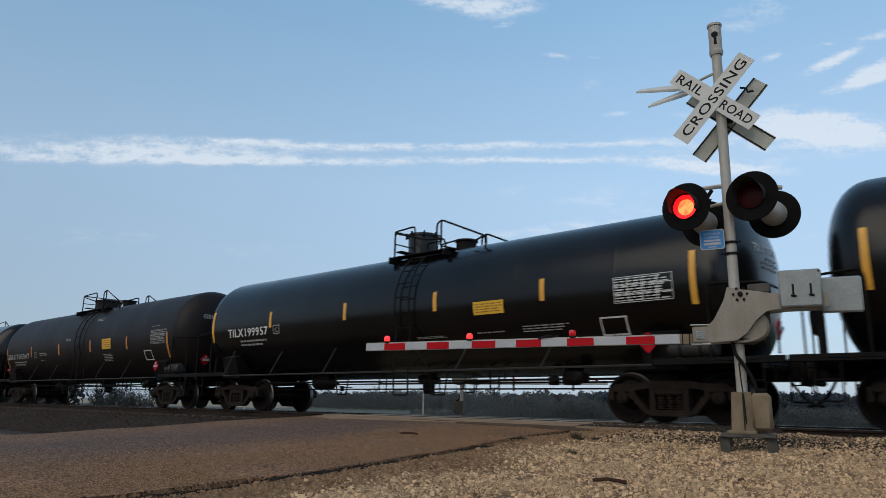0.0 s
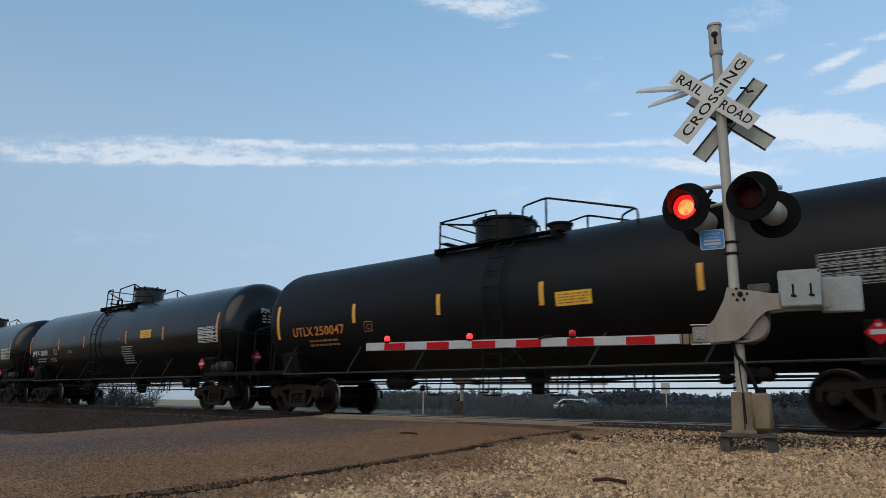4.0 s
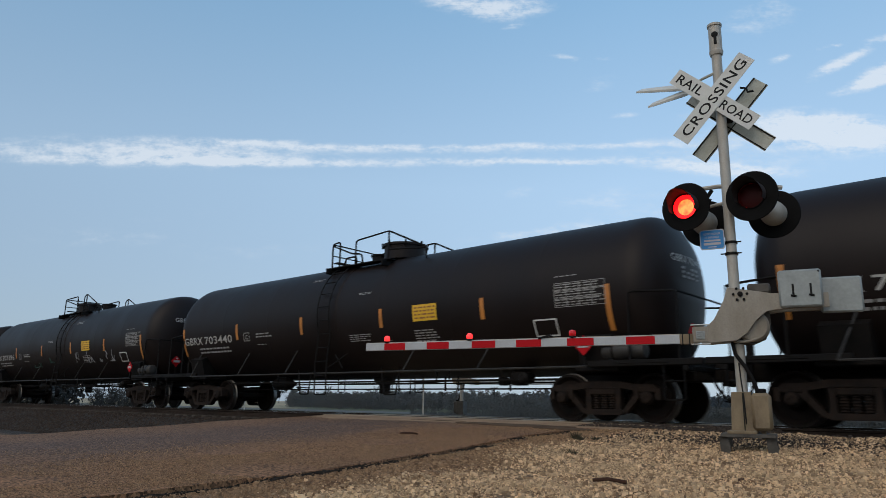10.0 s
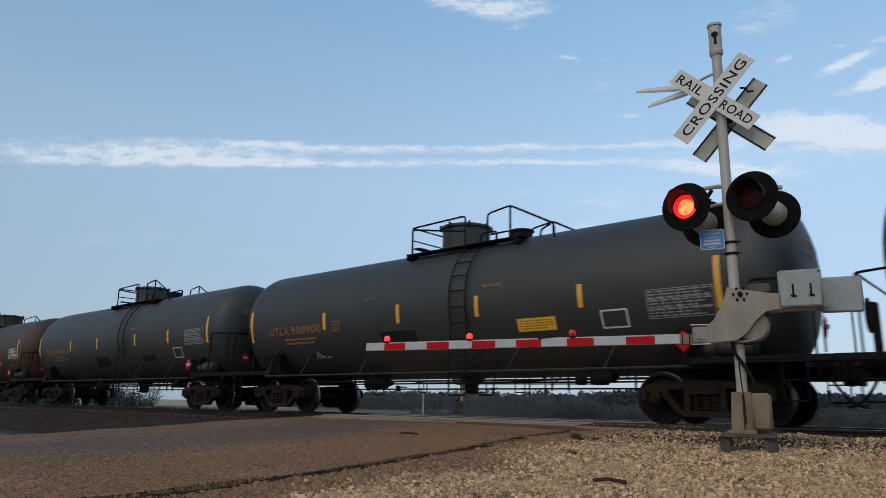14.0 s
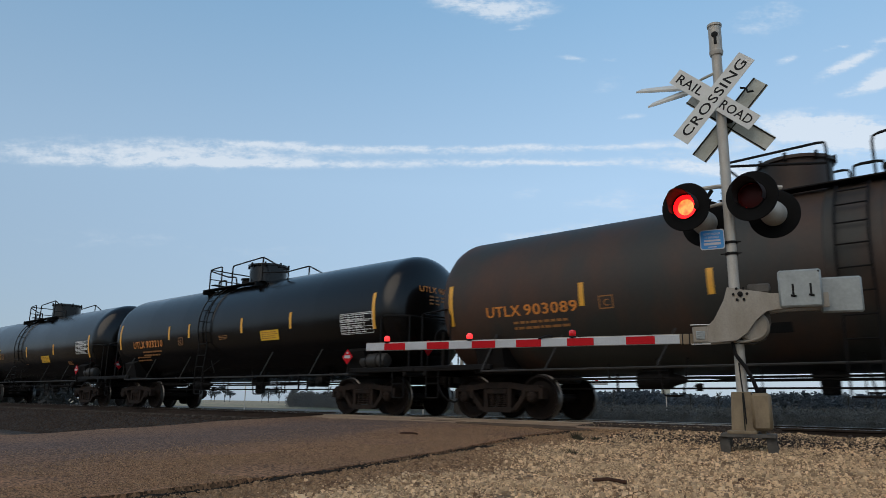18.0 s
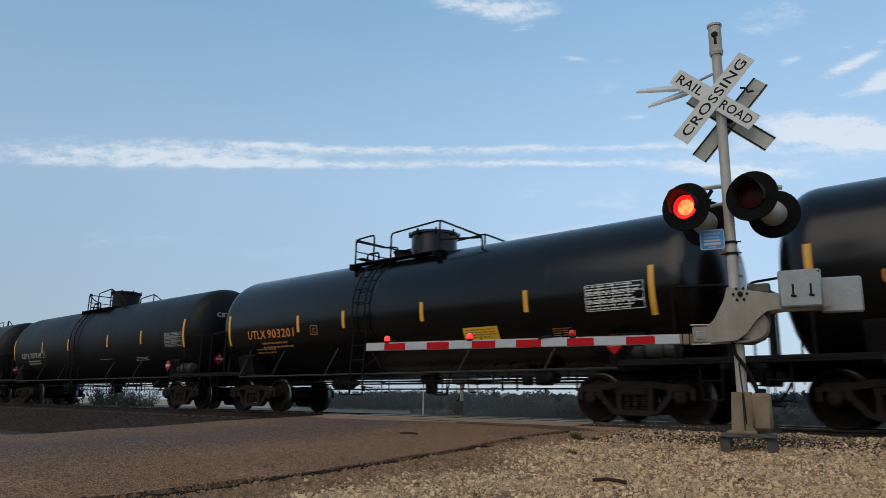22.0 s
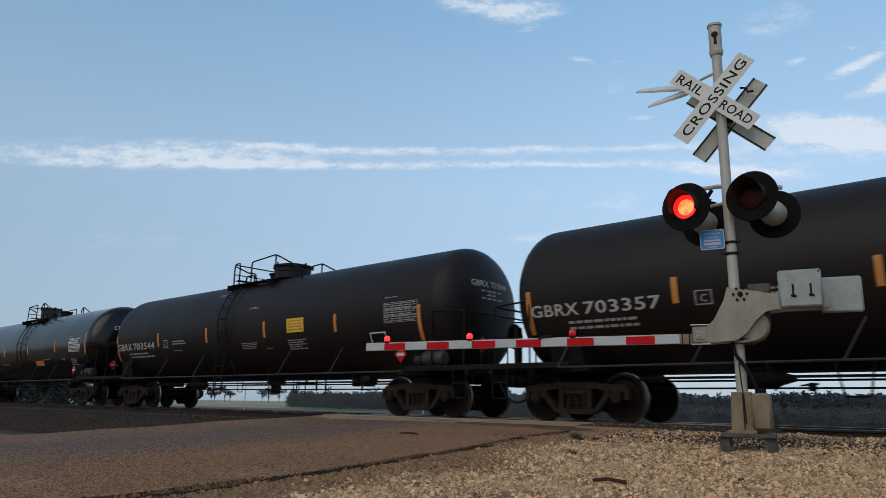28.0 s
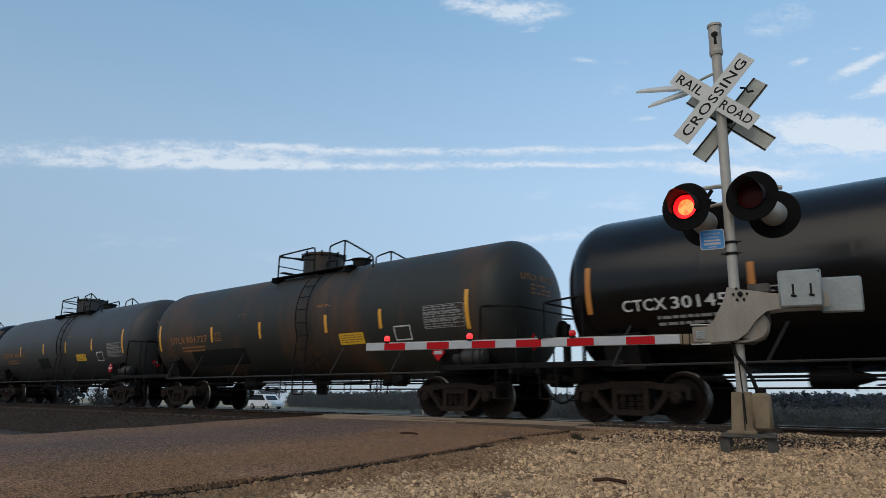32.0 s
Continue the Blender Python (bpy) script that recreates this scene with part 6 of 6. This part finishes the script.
# foliage colour paled and blued to stand in for haze
PINE = paint("far evergreen foliage with painted haze", (0.085, 0.102, 0.115), 0.95, second=(0.10, 0.11, 0.118), share=0.5, scale=0.1, grain=2, bump=0, spec=0.05)
# the haze of distance is put into this blue-grey base colour
HAZE = paint("far woodland with painted haze", (0.100, 0.122, 0.145), 0.95, second=(0.112, 0.128, 0.146), share=0.5, scale=0.03, grain=0.8, bump=0, spec=0.05, fleck=0.05)


def leafy(m):
    """Thin twigs and leaves also pass light on from behind."""
    n, l = m.node_tree.nodes, m.node_tree.links
    b, through_light, both = n["Principled BSDF"], n.new("ShaderNodeBsdfTranslucent"), n.new("ShaderNodeMixShader")
    l.new(b.inputs["Base Color"].links[0].from_socket, through_light.inputs["Color"])
    both.inputs[0].default_value = 0.5
    l.new(b.outputs[0], both.inputs[1])
    l.new(through_light.outputs[0], both.inputs[2])
    l.new(both.outputs[0], n["Material Output"].inputs["Surface"])


for m in (BRUSH, DEADWEED, PINE, HAZE):
    leafy(m)


def shrub(g, x, y, z, high, rng, fine=26):
    """A leafless bush: leaning stems that fork into twigs."""
    for s in range(6):
        a = rng.uniform(0, 6.28)
        r = rng.uniform(0.1, 0.7) * high
        tip = Vector((x + r * math.cos(a), y + r * math.sin(a), z + high * rng.uniform(0.65, 1.0)))
        foot = Vector((x + rng.uniform(-0.2, 0.2), y + rng.uniform(-0.2, 0.2), z - 0.1))
        g.tube([foot, foot.lerp(tip, 0.5) + Vector((0, 0, 0.1 * high)), tip], 0.006 * high, 3)
        for k in range(fine):
            u = rng.uniform(0.0, 1.0)
            p = foot.lerp(tip, u)
            q = p + Vector((rng.gauss(0, 0.2), rng.gauss(0, 0.2), rng.gauss(0.06, 0.14))) * high
            w = Vector((rng.uniform(-1, 1), rng.uniform(-1, 1), rng.uniform(-0.4, 0.4))) * 0.03 * high
            g.add([p, p + w, q], [(0, 1, 2)])


def thicket(g, x, y, z, high, rng, clumps=44):
    """A dense leafless crown: many small ragged clumps of twigs about short stems."""
    wide = high * rng.uniform(0.32, 0.5)
    g.tube([(x, y, z - 0.1), (x + rng.uniform(-0.2, 0.2), y, z + high * 0.7)], 0.012 * high, 3)
    for k in range(clumps):
        u = rng.random() ** 0.7
        w = wide * math.sqrt(max(0.05, 1 - (u * 1.02) ** 3)) * rng.uniform(0.2, 1.0)
        a = rng.uniform(0, 6.28)
        c = Vector((x + w * math.cos(a), y + w * math.sin(a), z + u * high))
        s = high * rng.uniform(0.035, 0.085)
        P = [c + Vector((rng.uniform(-1, 1), rng.uniform(-1, 1), rng.uniform(-0.8, 0.9))) * s for _ in range(6)]
        g.add(P, [(0, 1, 2), (0, 2, 3), (3, 4, 5), (1, 4, 2), (0, 5, 4)])


rng = random.Random(5)
g = Geo()
for i in range(1500):
    y = 66 + 85 * rng.random() ** 1.4
    lo, hi = -1.335 * y, -0.12 * y
    x = rng.uniform(lo, hi)
    left = x < -0.55 * y
    high = rng.uniform(2.0, 2.8) * (0.86 if left else 0.30) * (y / 85) ** 0.8 * (1.0 + 0.7 * noise.noise((x * 0.11, y * 0.06, 2)))
    thicket(g, x, y, -0.66, high, rng, 56)
    if i % 9 == 0:
        shrub(g, x, y, -0.66, high * 1.2, rng, 14)
tagged(part("brush", g, BRUSH), "leafless grey-brown brush beyond the highway", "brush", kind="stuff")


def wisp(g, x, y, z, high, rng, count=70):
    """Thin upright stems of dead weeds and saplings."""
    for k in range(count):
        a, r = rng.uniform(0, 6.28), high * 0.55 * math.sqrt(rng.random())
        p = Vector((x + r * math.cos(a), y + r * math.sin(a), z + high * rng.random() ** 2 * 0.6))
        q = p + Vector((rng.gauss(0, 0.42), rng.gauss(0, 0.42), rng.uniform(0.05, 0.45) * (1.1 - 0.5 * r / high))) * high
        g.add([p, p + Vector((0.018, 0.008, 0)), q], [(0, 1, 2)])


g = Geo()
for i in range(1500):
    y = rng.uniform(37, 46)
    x = rng.uniform(-0.95, 0.05) * y
    high = rng.uniform(0.7, 1.05) * min(1, max(0.35, (x / y + 1.0) / 0.4)) * (1 + 0.5 * noise.noise((x * 0.25, y * 0.25, 4)))
    thicket(g, x, y, -0.66, high, rng, 34)
    if i % 4 == 0:
        wisp(g, x, y, -0.66, high * 1.15, rng, 40)
tagged(part("brush", g, DEADWEED), "pale dead weeds and saplings along the verge", "brush", kind="stuff")
g = Geo()
for i in range(26):
    y = rng.uniform(24, 33)
    shrub(g, -rng.uniform(1.98, 2.36) * y, y, -0.66, rng.uniform(1.3, 2.4), rng, 46)
tagged(part("bush", g, TWIG), "leafless bushes beside the railway bank", "bush", kind="stuff")
g = Geo()
for i in range(190):
    y = rng.uniform(22, 34)
    x = -rng.uniform(2.5, 4.2) * y
    thicket(g, x, y, -0.66, rng.uniform(2.4, 3.6), rng, 60)
tagged(part("brush", g, TWIG), "dark dense brush beside the railway bank", "brush", kind="stuff")


def bare_tree(x, y, high, label="leafless winter tree standing in brush"):
    e = empty("tree", pose(x, y, -0.66), label, "tree", "bare trees")
    r = random.Random(int(x * 7 + y))
    trunk, twigs = Geo(), Geo()
    trunk.tube([(0, 0, -0.1), (0.05, 0.02, high * 0.3), (0.0, 0.1, high * 0.6), (0.1, 0.05, high * 0.92)], 0.022 * high, 6)
    for k in range(16):
        u = r.uniform(0.25, 0.9)
        a = r.uniform(0, 6.28)
        p = Vector((0.05, 0.05, u * high))
        q = p + Vector((math.cos(a), math.sin(a), r.uniform(0.5, 1.1))) * high * 0.28 * (1.15 - u * 0.6)
        trunk.tube([p, p.lerp(q, 0.5) + Vector((0, 0, -0.03 * high)), q], 0.007 * high, 4)
        for j in range(26):
            s = p.lerp(q, r.uniform(0.3, 1))
            t = s + Vector((r.gauss(0, 0.08), r.gauss(0, 0.08), r.uniform(0, 0.12))) * high
            twigs.add([s, s + Vector((0.006, 0.003, 0)) * high, t], [(0, 1, 2)])
    part("trunk", trunk, TWIG, e, "forked bare trunk")
    part("crown", twigs, TWIG, e, "crown of bare twigs")
    return e


for px, y, h in ((-0.555, 78, 4.6), (-0.62, 74, 3.9), (-0.52, 84, 5.0), (-0.87, 80, 3.4), (-1.2, 84, 4.4), (-1.05, 92, 4.4), (-0.36, 90, 4.4), (-0.40, 96, 4.6), (-0.75, 96, 4.4), (-0.20, 88, 4.2), (-0.17, 96, 4.6)):
    bare_tree(px * y, y, h * (0.62 if px > -0.66 else 0.85))


def pine(g, x, y, z, high, r, clumps=24, small=1.0):
    """A ragged conifer or round evergreen of many small clumps."""
    g.tube([(x, y, z - 0.2), (x + r.uniform(-0.2, 0.2), y, z + high * 0.9)], 0.012 * high, 4)
    for k in range(clumps):
        u = r.uniform(0.04, 1.0)
        w = high * 0.27 * (1.15 - u) ** 0.6 * r.uniform(0.3, 1.1)
        a = r.uniform(0, 6.28)
        c = Vector((x + w * math.cos(a), y + w * math.sin(a), z + u * high))
        s = high * r.uniform(0.07, 0.15) * small
        P = [c + Vector((r.uniform(-1, 1), r.uniform(-1, 1), r.uniform(-0.7, 0.7))) * s for _ in range(5)]
        g.add(P, [(0, 1, 2), (0, 2, 3), (0, 3, 4), (1, 3, 2), (1, 4, 3)])


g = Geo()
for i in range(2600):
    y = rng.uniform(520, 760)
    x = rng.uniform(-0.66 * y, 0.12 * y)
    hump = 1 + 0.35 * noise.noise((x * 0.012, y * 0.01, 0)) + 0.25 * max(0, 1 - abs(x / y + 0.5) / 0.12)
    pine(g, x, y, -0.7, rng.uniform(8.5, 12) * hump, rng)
tagged(part("far_woods", g, HAZE), "woods on the skyline, blue-grey haze put into their colour", "woods", kind="stuff")
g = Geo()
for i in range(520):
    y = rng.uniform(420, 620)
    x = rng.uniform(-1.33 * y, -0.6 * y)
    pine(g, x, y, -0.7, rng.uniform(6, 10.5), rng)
tagged(part("far_woods", g, HAZE), "woods on the skyline, blue-grey haze put into their colour", "woods", kind="stuff")
# unseen bare woods, added behind the camera's side so the tanks mirror a dark band
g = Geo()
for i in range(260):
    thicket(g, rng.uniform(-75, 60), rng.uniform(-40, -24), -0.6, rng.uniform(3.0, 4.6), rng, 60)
tagged(part("far_woods", g, TWIG), "unseen bare winter woods added behind the camera", "woods", kind="stuff")
for x, y, h in ((-330, 200, 7.6), (-322, 201, 8.3), (-314, 199, 6.6), (-338, 203, 6.2), (-283, 200, 7.4), (-276, 201, 8.0), (-291, 202, 6.8), (-268, 203, 7.0)):
    e = empty("tree", pose(x, y, -0.66), "dark evergreen tree standing in the pale field", "tree", "field trees")
    g1 = Geo()
    r = random.Random(int(x))
    for k in range(5):
        # a spreading crown of several ragged tiers
        top, wide = h * r.uniform(0.55, 0.92), h * r.uniform(0.18, 0.3)
        cx, cy = r.uniform(-0.32, 0.32) * h, r.uniform(-0.2, 0.2) * h
        g1.tube([(0, 0, h * 0.25), (cx * 0.6, cy * 0.6, top * 0.8), (cx, cy, top)], 0.012 * h, 4)
        for j in range(70):
            a, q = r.uniform(0, 6.28), math.sqrt(r.random())
            c = Vector((cx + wide * q * math.cos(a), cy + wide * q * math.sin(a), top + r.uniform(-0.14, 0.1) * h * (1.1 - q * 0.6)))
            P = [c + Vector((r.uniform(-1, 1), r.uniform(-1, 1), r.uniform(-0.6, 0.6))) * h * 0.05 for _ in range(5)]
            g1.add(P, [(0, 1, 2), (0, 2, 3), (0, 3, 4), (1, 3, 2), (1, 4, 3)])
    part("crown", g1, PINE, e, "ragged evergreen crown")
    part("trunk", Geo().tube([(0, 0, -0.2), (0.05, 0, h * 0.6)], 0.14, 6), TWIG, e)


def post(x, y, high, r, sign=None):
    e = empty("sign_post" if sign else "marker_post", pose(x, y, -0.66), "thin grey roadside post" if not sign else "grey post with the bare back of a small sign", "post", "roadside posts")
    part("pole", Geo().spin([(-0.2, r), (high, r)], "z", 8), MASTGREY, e)
    if sign:
        w, h = sign
        part("sign_plate", Geo().box((0, -0.04, high - h / 2), (w, 0.012, h), 0.004, Euler((0, 0, radians(20))).to_matrix()), SIGNBACK, e, "tan sign plate")


post(-31.2, 34.0, 2.9, 0.05)
post(-62.0, 41.0, 2.6, 0.05)
post(-17.5, 40.2, 2.35, 0.035, (0.5, 0.62))


def motor_car(name, label, x, tall):
    """A light vehicle far off on the highway."""
    e = empty(name, pose(x, 50, -0.63), label, "car", "cars on the highway")
    W = paint("white car paint", (0.7, 0.71, 0.72), 0.3, share=0.05, bump=0, coat=0.5)
    WIN = paint("dark car glass", (0.02, 0.025, 0.03), 0.1, bump=0)
    TY = paint("tyre rubber", (0.02, 0.02, 0.02), 0.8)
    h = 1.75 if tall else 1.45
    side = [(-2.35, 0.32), (2.35, 0.32), (2.4, 0.62), (2.25, 0.85), (1.25, 1.0), (0.55, h - 0.06), (-1.9 if tall else -1.2, h), (-2.3 if tall else -2.0, 1.0), (-2.42, 0.8)]
    part("body", Geo().prism(side, (0, -0.9, 0), (1, 0, 0), (0, 0, 1), (0, 1.8, 0)), W, e, "white painted body")
    glassline = [(1.1, 1.02), (0.5, h - 0.13), (-1.8 if tall else -1.1, h - 0.1), (-2.1 if tall else -1.75, 1.02)]
    for y in (-0.915, 0.9):
        part("side_windows", Geo().prism(glassline, (0, y, 0), (1, 0, 0), (0, 0, 1), (0, 0.015, 0)), WIN, e)
    part("windscreen", Geo().prism([(-0.75, 0), (0.75, 0), (0.68, 0.66), (-0.68, 0.66)], (1.25, 0, 1.03), (0, 1, 0), (-0.68, 0, 0.72), (0.02, 0, 0.02)), WIN, e)
    for wx in (-1.45, 1.45):
        for y in (-0.82, 0.82):
            w = part("wheel", Geo().spin([(y - 0.11, 0.2), (y - 0.11, 0.33), (y + 0.11, 0.33), (y + 0.11, 0.2)], "y", 20, (wx, 0, 0.33)), TY, e)
            part("rim", Geo().spin([(y - 0.115, 0.02), (y - 0.115, 0.21), (y + 0.115, 0.21), (y + 0.115, 0.02)], "y", 16, (wx, 0, 0.33)), ALU, w)
    for y in (-0.65, 0.65):
        part("headlight", Geo().box((2.33, y, 0.72), (0.08, 0.3, 0.14), 0.02), SIGN, e)
    if tall:
        for y in (-0.6, 0.6):
            part("roof_rail", Geo().tube([(-1.7, y, h + 0.05), (0.3, y, h + 0.03)], 0.025), INK, e)
    return e


sedan = motor_car("hatchback", "white hatchback driving along the far road", -145, False)
wagon = motor_car("estate_car", "white estate car with roof rails driving along the far road", -999, True)

# ---- clouds: a far sheet that drifts ----
CLOUD = bpy.data.materials.new("thin cloud")
CLOUD.use_nodes = True
n, l = CLOUD.node_tree.nodes, CLOUD.node_tree.links
n.remove(n["Principled BSDF"])
tex = n.new("ShaderNodeTexCoord")
axes = n.new("ShaderNodeSeparateXYZ")
l.new(tex.outputs["Object"], axes.inputs[0])


def maths(op, a, c=None, d=None):
    t = n.new("ShaderNodeMath")
    t.operation = op
    for i, v in enumerate((a, c, d)):
        if v is None:
            continue
        if isinstance(v, (int, float)):
            t.inputs[i].default_value = v
        else:
            l.new(v, t.inputs[i])
    return t.outputs[0]


def cloud_noise(sx, sy, scale, detail=8, rough=0.65):
    s = n.new("ShaderNodeVectorMath")
    s.operation = "MULTIPLY"
    l.new(tex.outputs["Object"], s.inputs[0])
    s.inputs[1].default_value = (sx, sy, 1)
    t = n.new("ShaderNodeTexNoise")
    t.inputs["Scale"].default_value, t.inputs["Detail"].default_value, t.inputs["Roughness"].default_value = scale, detail, rough
    l.new(s.outputs[0], t.inputs["Vector"])
    return t.outputs["Fac"]


# the sheet's own units: one is a hundredth part of 123 m, x to the right, y up from the line of sight
U, V = maths("MULTIPLY", axes.outputs["X"], 1 / 3.252), maths("MULTIPLY", axes.outputs["Y"], 1 / 3.252)
rag = cloud_noise(0.3, 1.0, 0.02, 7, 0.55)
fine = cloud_noise(0.6, 1.0, 0.055, 5, 0.5)
soft = cloud_noise(0.35, 1.0, 0.006)
bent = maths("ADD", V, maths("MULTIPLY", maths("SUBTRACT", soft, 0.5), 22))


def puff(cx, cy, rx, ry, amount, lean=0.0, sharp=1.0):
    """A patch of cloud about cx, cy."""
    du = maths("SUBTRACT", U, cx)
    dv = maths("SUBTRACT", maths("SUBTRACT", bent, cy), maths("MULTIPLY", du, lean))
    q = maths("ADD", maths("POWER", maths("ABSOLUTE", maths("DIVIDE", du, rx)), 2.0), maths("POWER", maths("ABSOLUTE", maths("DIVIDE", dv, ry)), 2.0))
    return maths("MULTIPLY", maths("EXPONENT", maths("MULTIPLY", q, -sharp)), amount)


PUFFS = [(-640, 174, 340, 27, 0.95, -0.02), (-420, 172, 220, 20, 0.6, -0.03), (-250, 186, 260, 7, 0.95, -0.035), (-330, 156, 330, 7, 1.1, -0.012), (160, 184, 230, 6, 1.0, 0.005), (160, 158, 210, 6, 1.25, 0.0), (60, 176, 260, 16, 0.3, 0.0),
         (420, 186, 130, 24, 0.55, 0.0), (640, 216, 130, 26, 2.3, -0.06), (720, 200, 110, 26, 1.2, -0.1), (480, 144, 120, 13, 1.6, -0.06), (600, 170, 150, 40, 0.4, 0.0), (430, 240, 60, 10, 0.45, 0.1),
         (688, 331, 50, 11, 1.7, 0.45), (752, 302, 75, 12, 1.8, 0.28), (775, 325, 50, 14, 1.3, 0.3), (581, 338, 22, 8, 1.1, 0.2), (655, 357, 14, 4, 1.0, 0.1), (682, 361, 12, 4, 1.0, 0.1), (760, 375, 40, 10, 0.9, 0.3),
         (20, 436, 85, 20, 1.2, -0.1), (120, 430, 70, 20, 1.0, 0.1), (110, 396, 24, 5, 0.9, 0.1), (560, 425, 75, 40, 0.5, 0.1), (520, 400, 60, 22, 0.4, 0.2),
         (200, 340, 30, 7, 0.8, -0.2), (270, 341, 22, 5, 0.7, 0.0), (262, 296, 36, 16, 0.6, 0.2), (305, 240, 28, 6, 0.9, 0.1), (116, 102, 34, 12, 0.55, 0.2), (270, 92, 110, 24, 0.55, 0.1), (140, 30, 140, 12, 0.7, 0.1), (330, 60, 150, 20, 0.4, 0.2),
         (-500, 60, 260, 60, 0.22, 0.1), (-330, -4, 160, 20, 0.4, 0.05), (-620, 20, 160, 20, 0.3, 0.0), (600, 20, 300, 60, 0.35, 0.0)]
total = None
for p in PUFFS:
    q = puff(*p)
    total = q if total is None else maths("ADD", total, q)
shape = maths("MULTIPLY", total, maths("ADD", 0.36, maths("MAXIMUM", maths("MULTIPLY", maths("SUBTRACT", maths("ADD", maths("MULTIPLY", rag, 0.75), maths("MULTIPLY", fine, 0.28)), 0.34), 4.2), 0.0)))
thick = n.new("ShaderNodeMapRange")
thick.interpolation_type = "SMOOTHSTEP"
thick.inputs["From Min"].default_value, thick.inputs["From Max"].default_value, thick.inputs["To Max"].default_value = 0.25, 1.9, 0.70
l.new(shape, thick.inputs["Value"])
clear, lit, both = n.new("ShaderNodeBsdfTransparent"), n.new("ShaderNodeEmission"), n.new("ShaderNodeMixShader")
lit.inputs["Color"].default_value, lit.inputs["Strength"].default_value = (0.82, 0.88, 0.95, 1), 0.95
l.new(thick.outputs[0], both.inputs[0])
l.new(clear.outputs[0], both.inputs[1])
l.new(lit.outputs[0], both.inputs[2])
l.new(both.outputs[0], n["Material Output"].inputs["Surface"])
FAR = 4000.0
CLOUD_AT = STAND @ Matrix.Translation((0, 0, -FAR))
clouds = part("backdrop", Geo().add([(-3400, -740, 0), (3400, -740, 0), (3400, 2200, 0), (-3400, 2200, 0)], [(0, 1, 2, 3)]), CLOUD)
tagged(clouds, "thin white streaks and patches of high cloud", kind="structure")
clouds.matrix_basis = CLOUD_AT


# ---- what moves ----
def rolled(t):
    """How far the train has gone after t seconds, in metres."""
    w = [0.696, -1.126, -0.198, -0.123, 0.002]
    return 14.294 * t + sum(c * (math.cos((i + 1) * math.pi * t / 32) - 1) for i, c in enumerate(w))


def motions():
    stops = list(range(0, 33, 2))
    for car, x in CARS:
        walk(car, [(t, pose(x + rolled(t), YC, 0)) for t in stops])
    # every axle turns alike, so the axles ahead of and behind the truck's centre share one set of keys each
    for s in (-1, 1):
        alike = [w for w, side in WHEELSETS if side == s]
        first = alike[0]
        walk(first, [(k / 30, pose(s * 0.889, 0, 0.457, 0, math.degrees(rolled(k / 30) / 0.457), 0)) for k in range(961)])
        for w in alike[1:]:
            w.rotation_mode = "QUATERNION"
            keys = w.animation_data_create()
            keys.action = first.animation_data.action
            keys.action_slot = first.animation_data.action_slot
    # the lamps flash in turn, once a second
    for name, (x, y, z, phase) in SWIVELS.items():
        rows, turn = [(0, 180 * phase)], 180 * phase
        for second in range(32):
            for start in (0.4, 13 / 15):
                for k in range(4):
                    rows.append((second + start + k / 30, turn + 60 * k))
                turn += 180
        rows.append((32, turn))
        walk(bpy.data.objects[name], [(t, pose(x, y, z, 0, 0, a)) for t, a in rows])
    walk(sedan, [(t, pose(-43.3 + 29 * (t - 3.5), 50, -0.63)) for t in (0, 16, 32)])
    walk(wagon, [(t, pose(-71.2 + 29 * (t - 32), 50, -0.63)) for t in (0, 16, 32)])
    walk(clouds, [(t, CLOUD_AT @ Matrix.Translation((5.0 * t, -0.85 * t, 0))) for t in (0, 16, 32)])


motions()
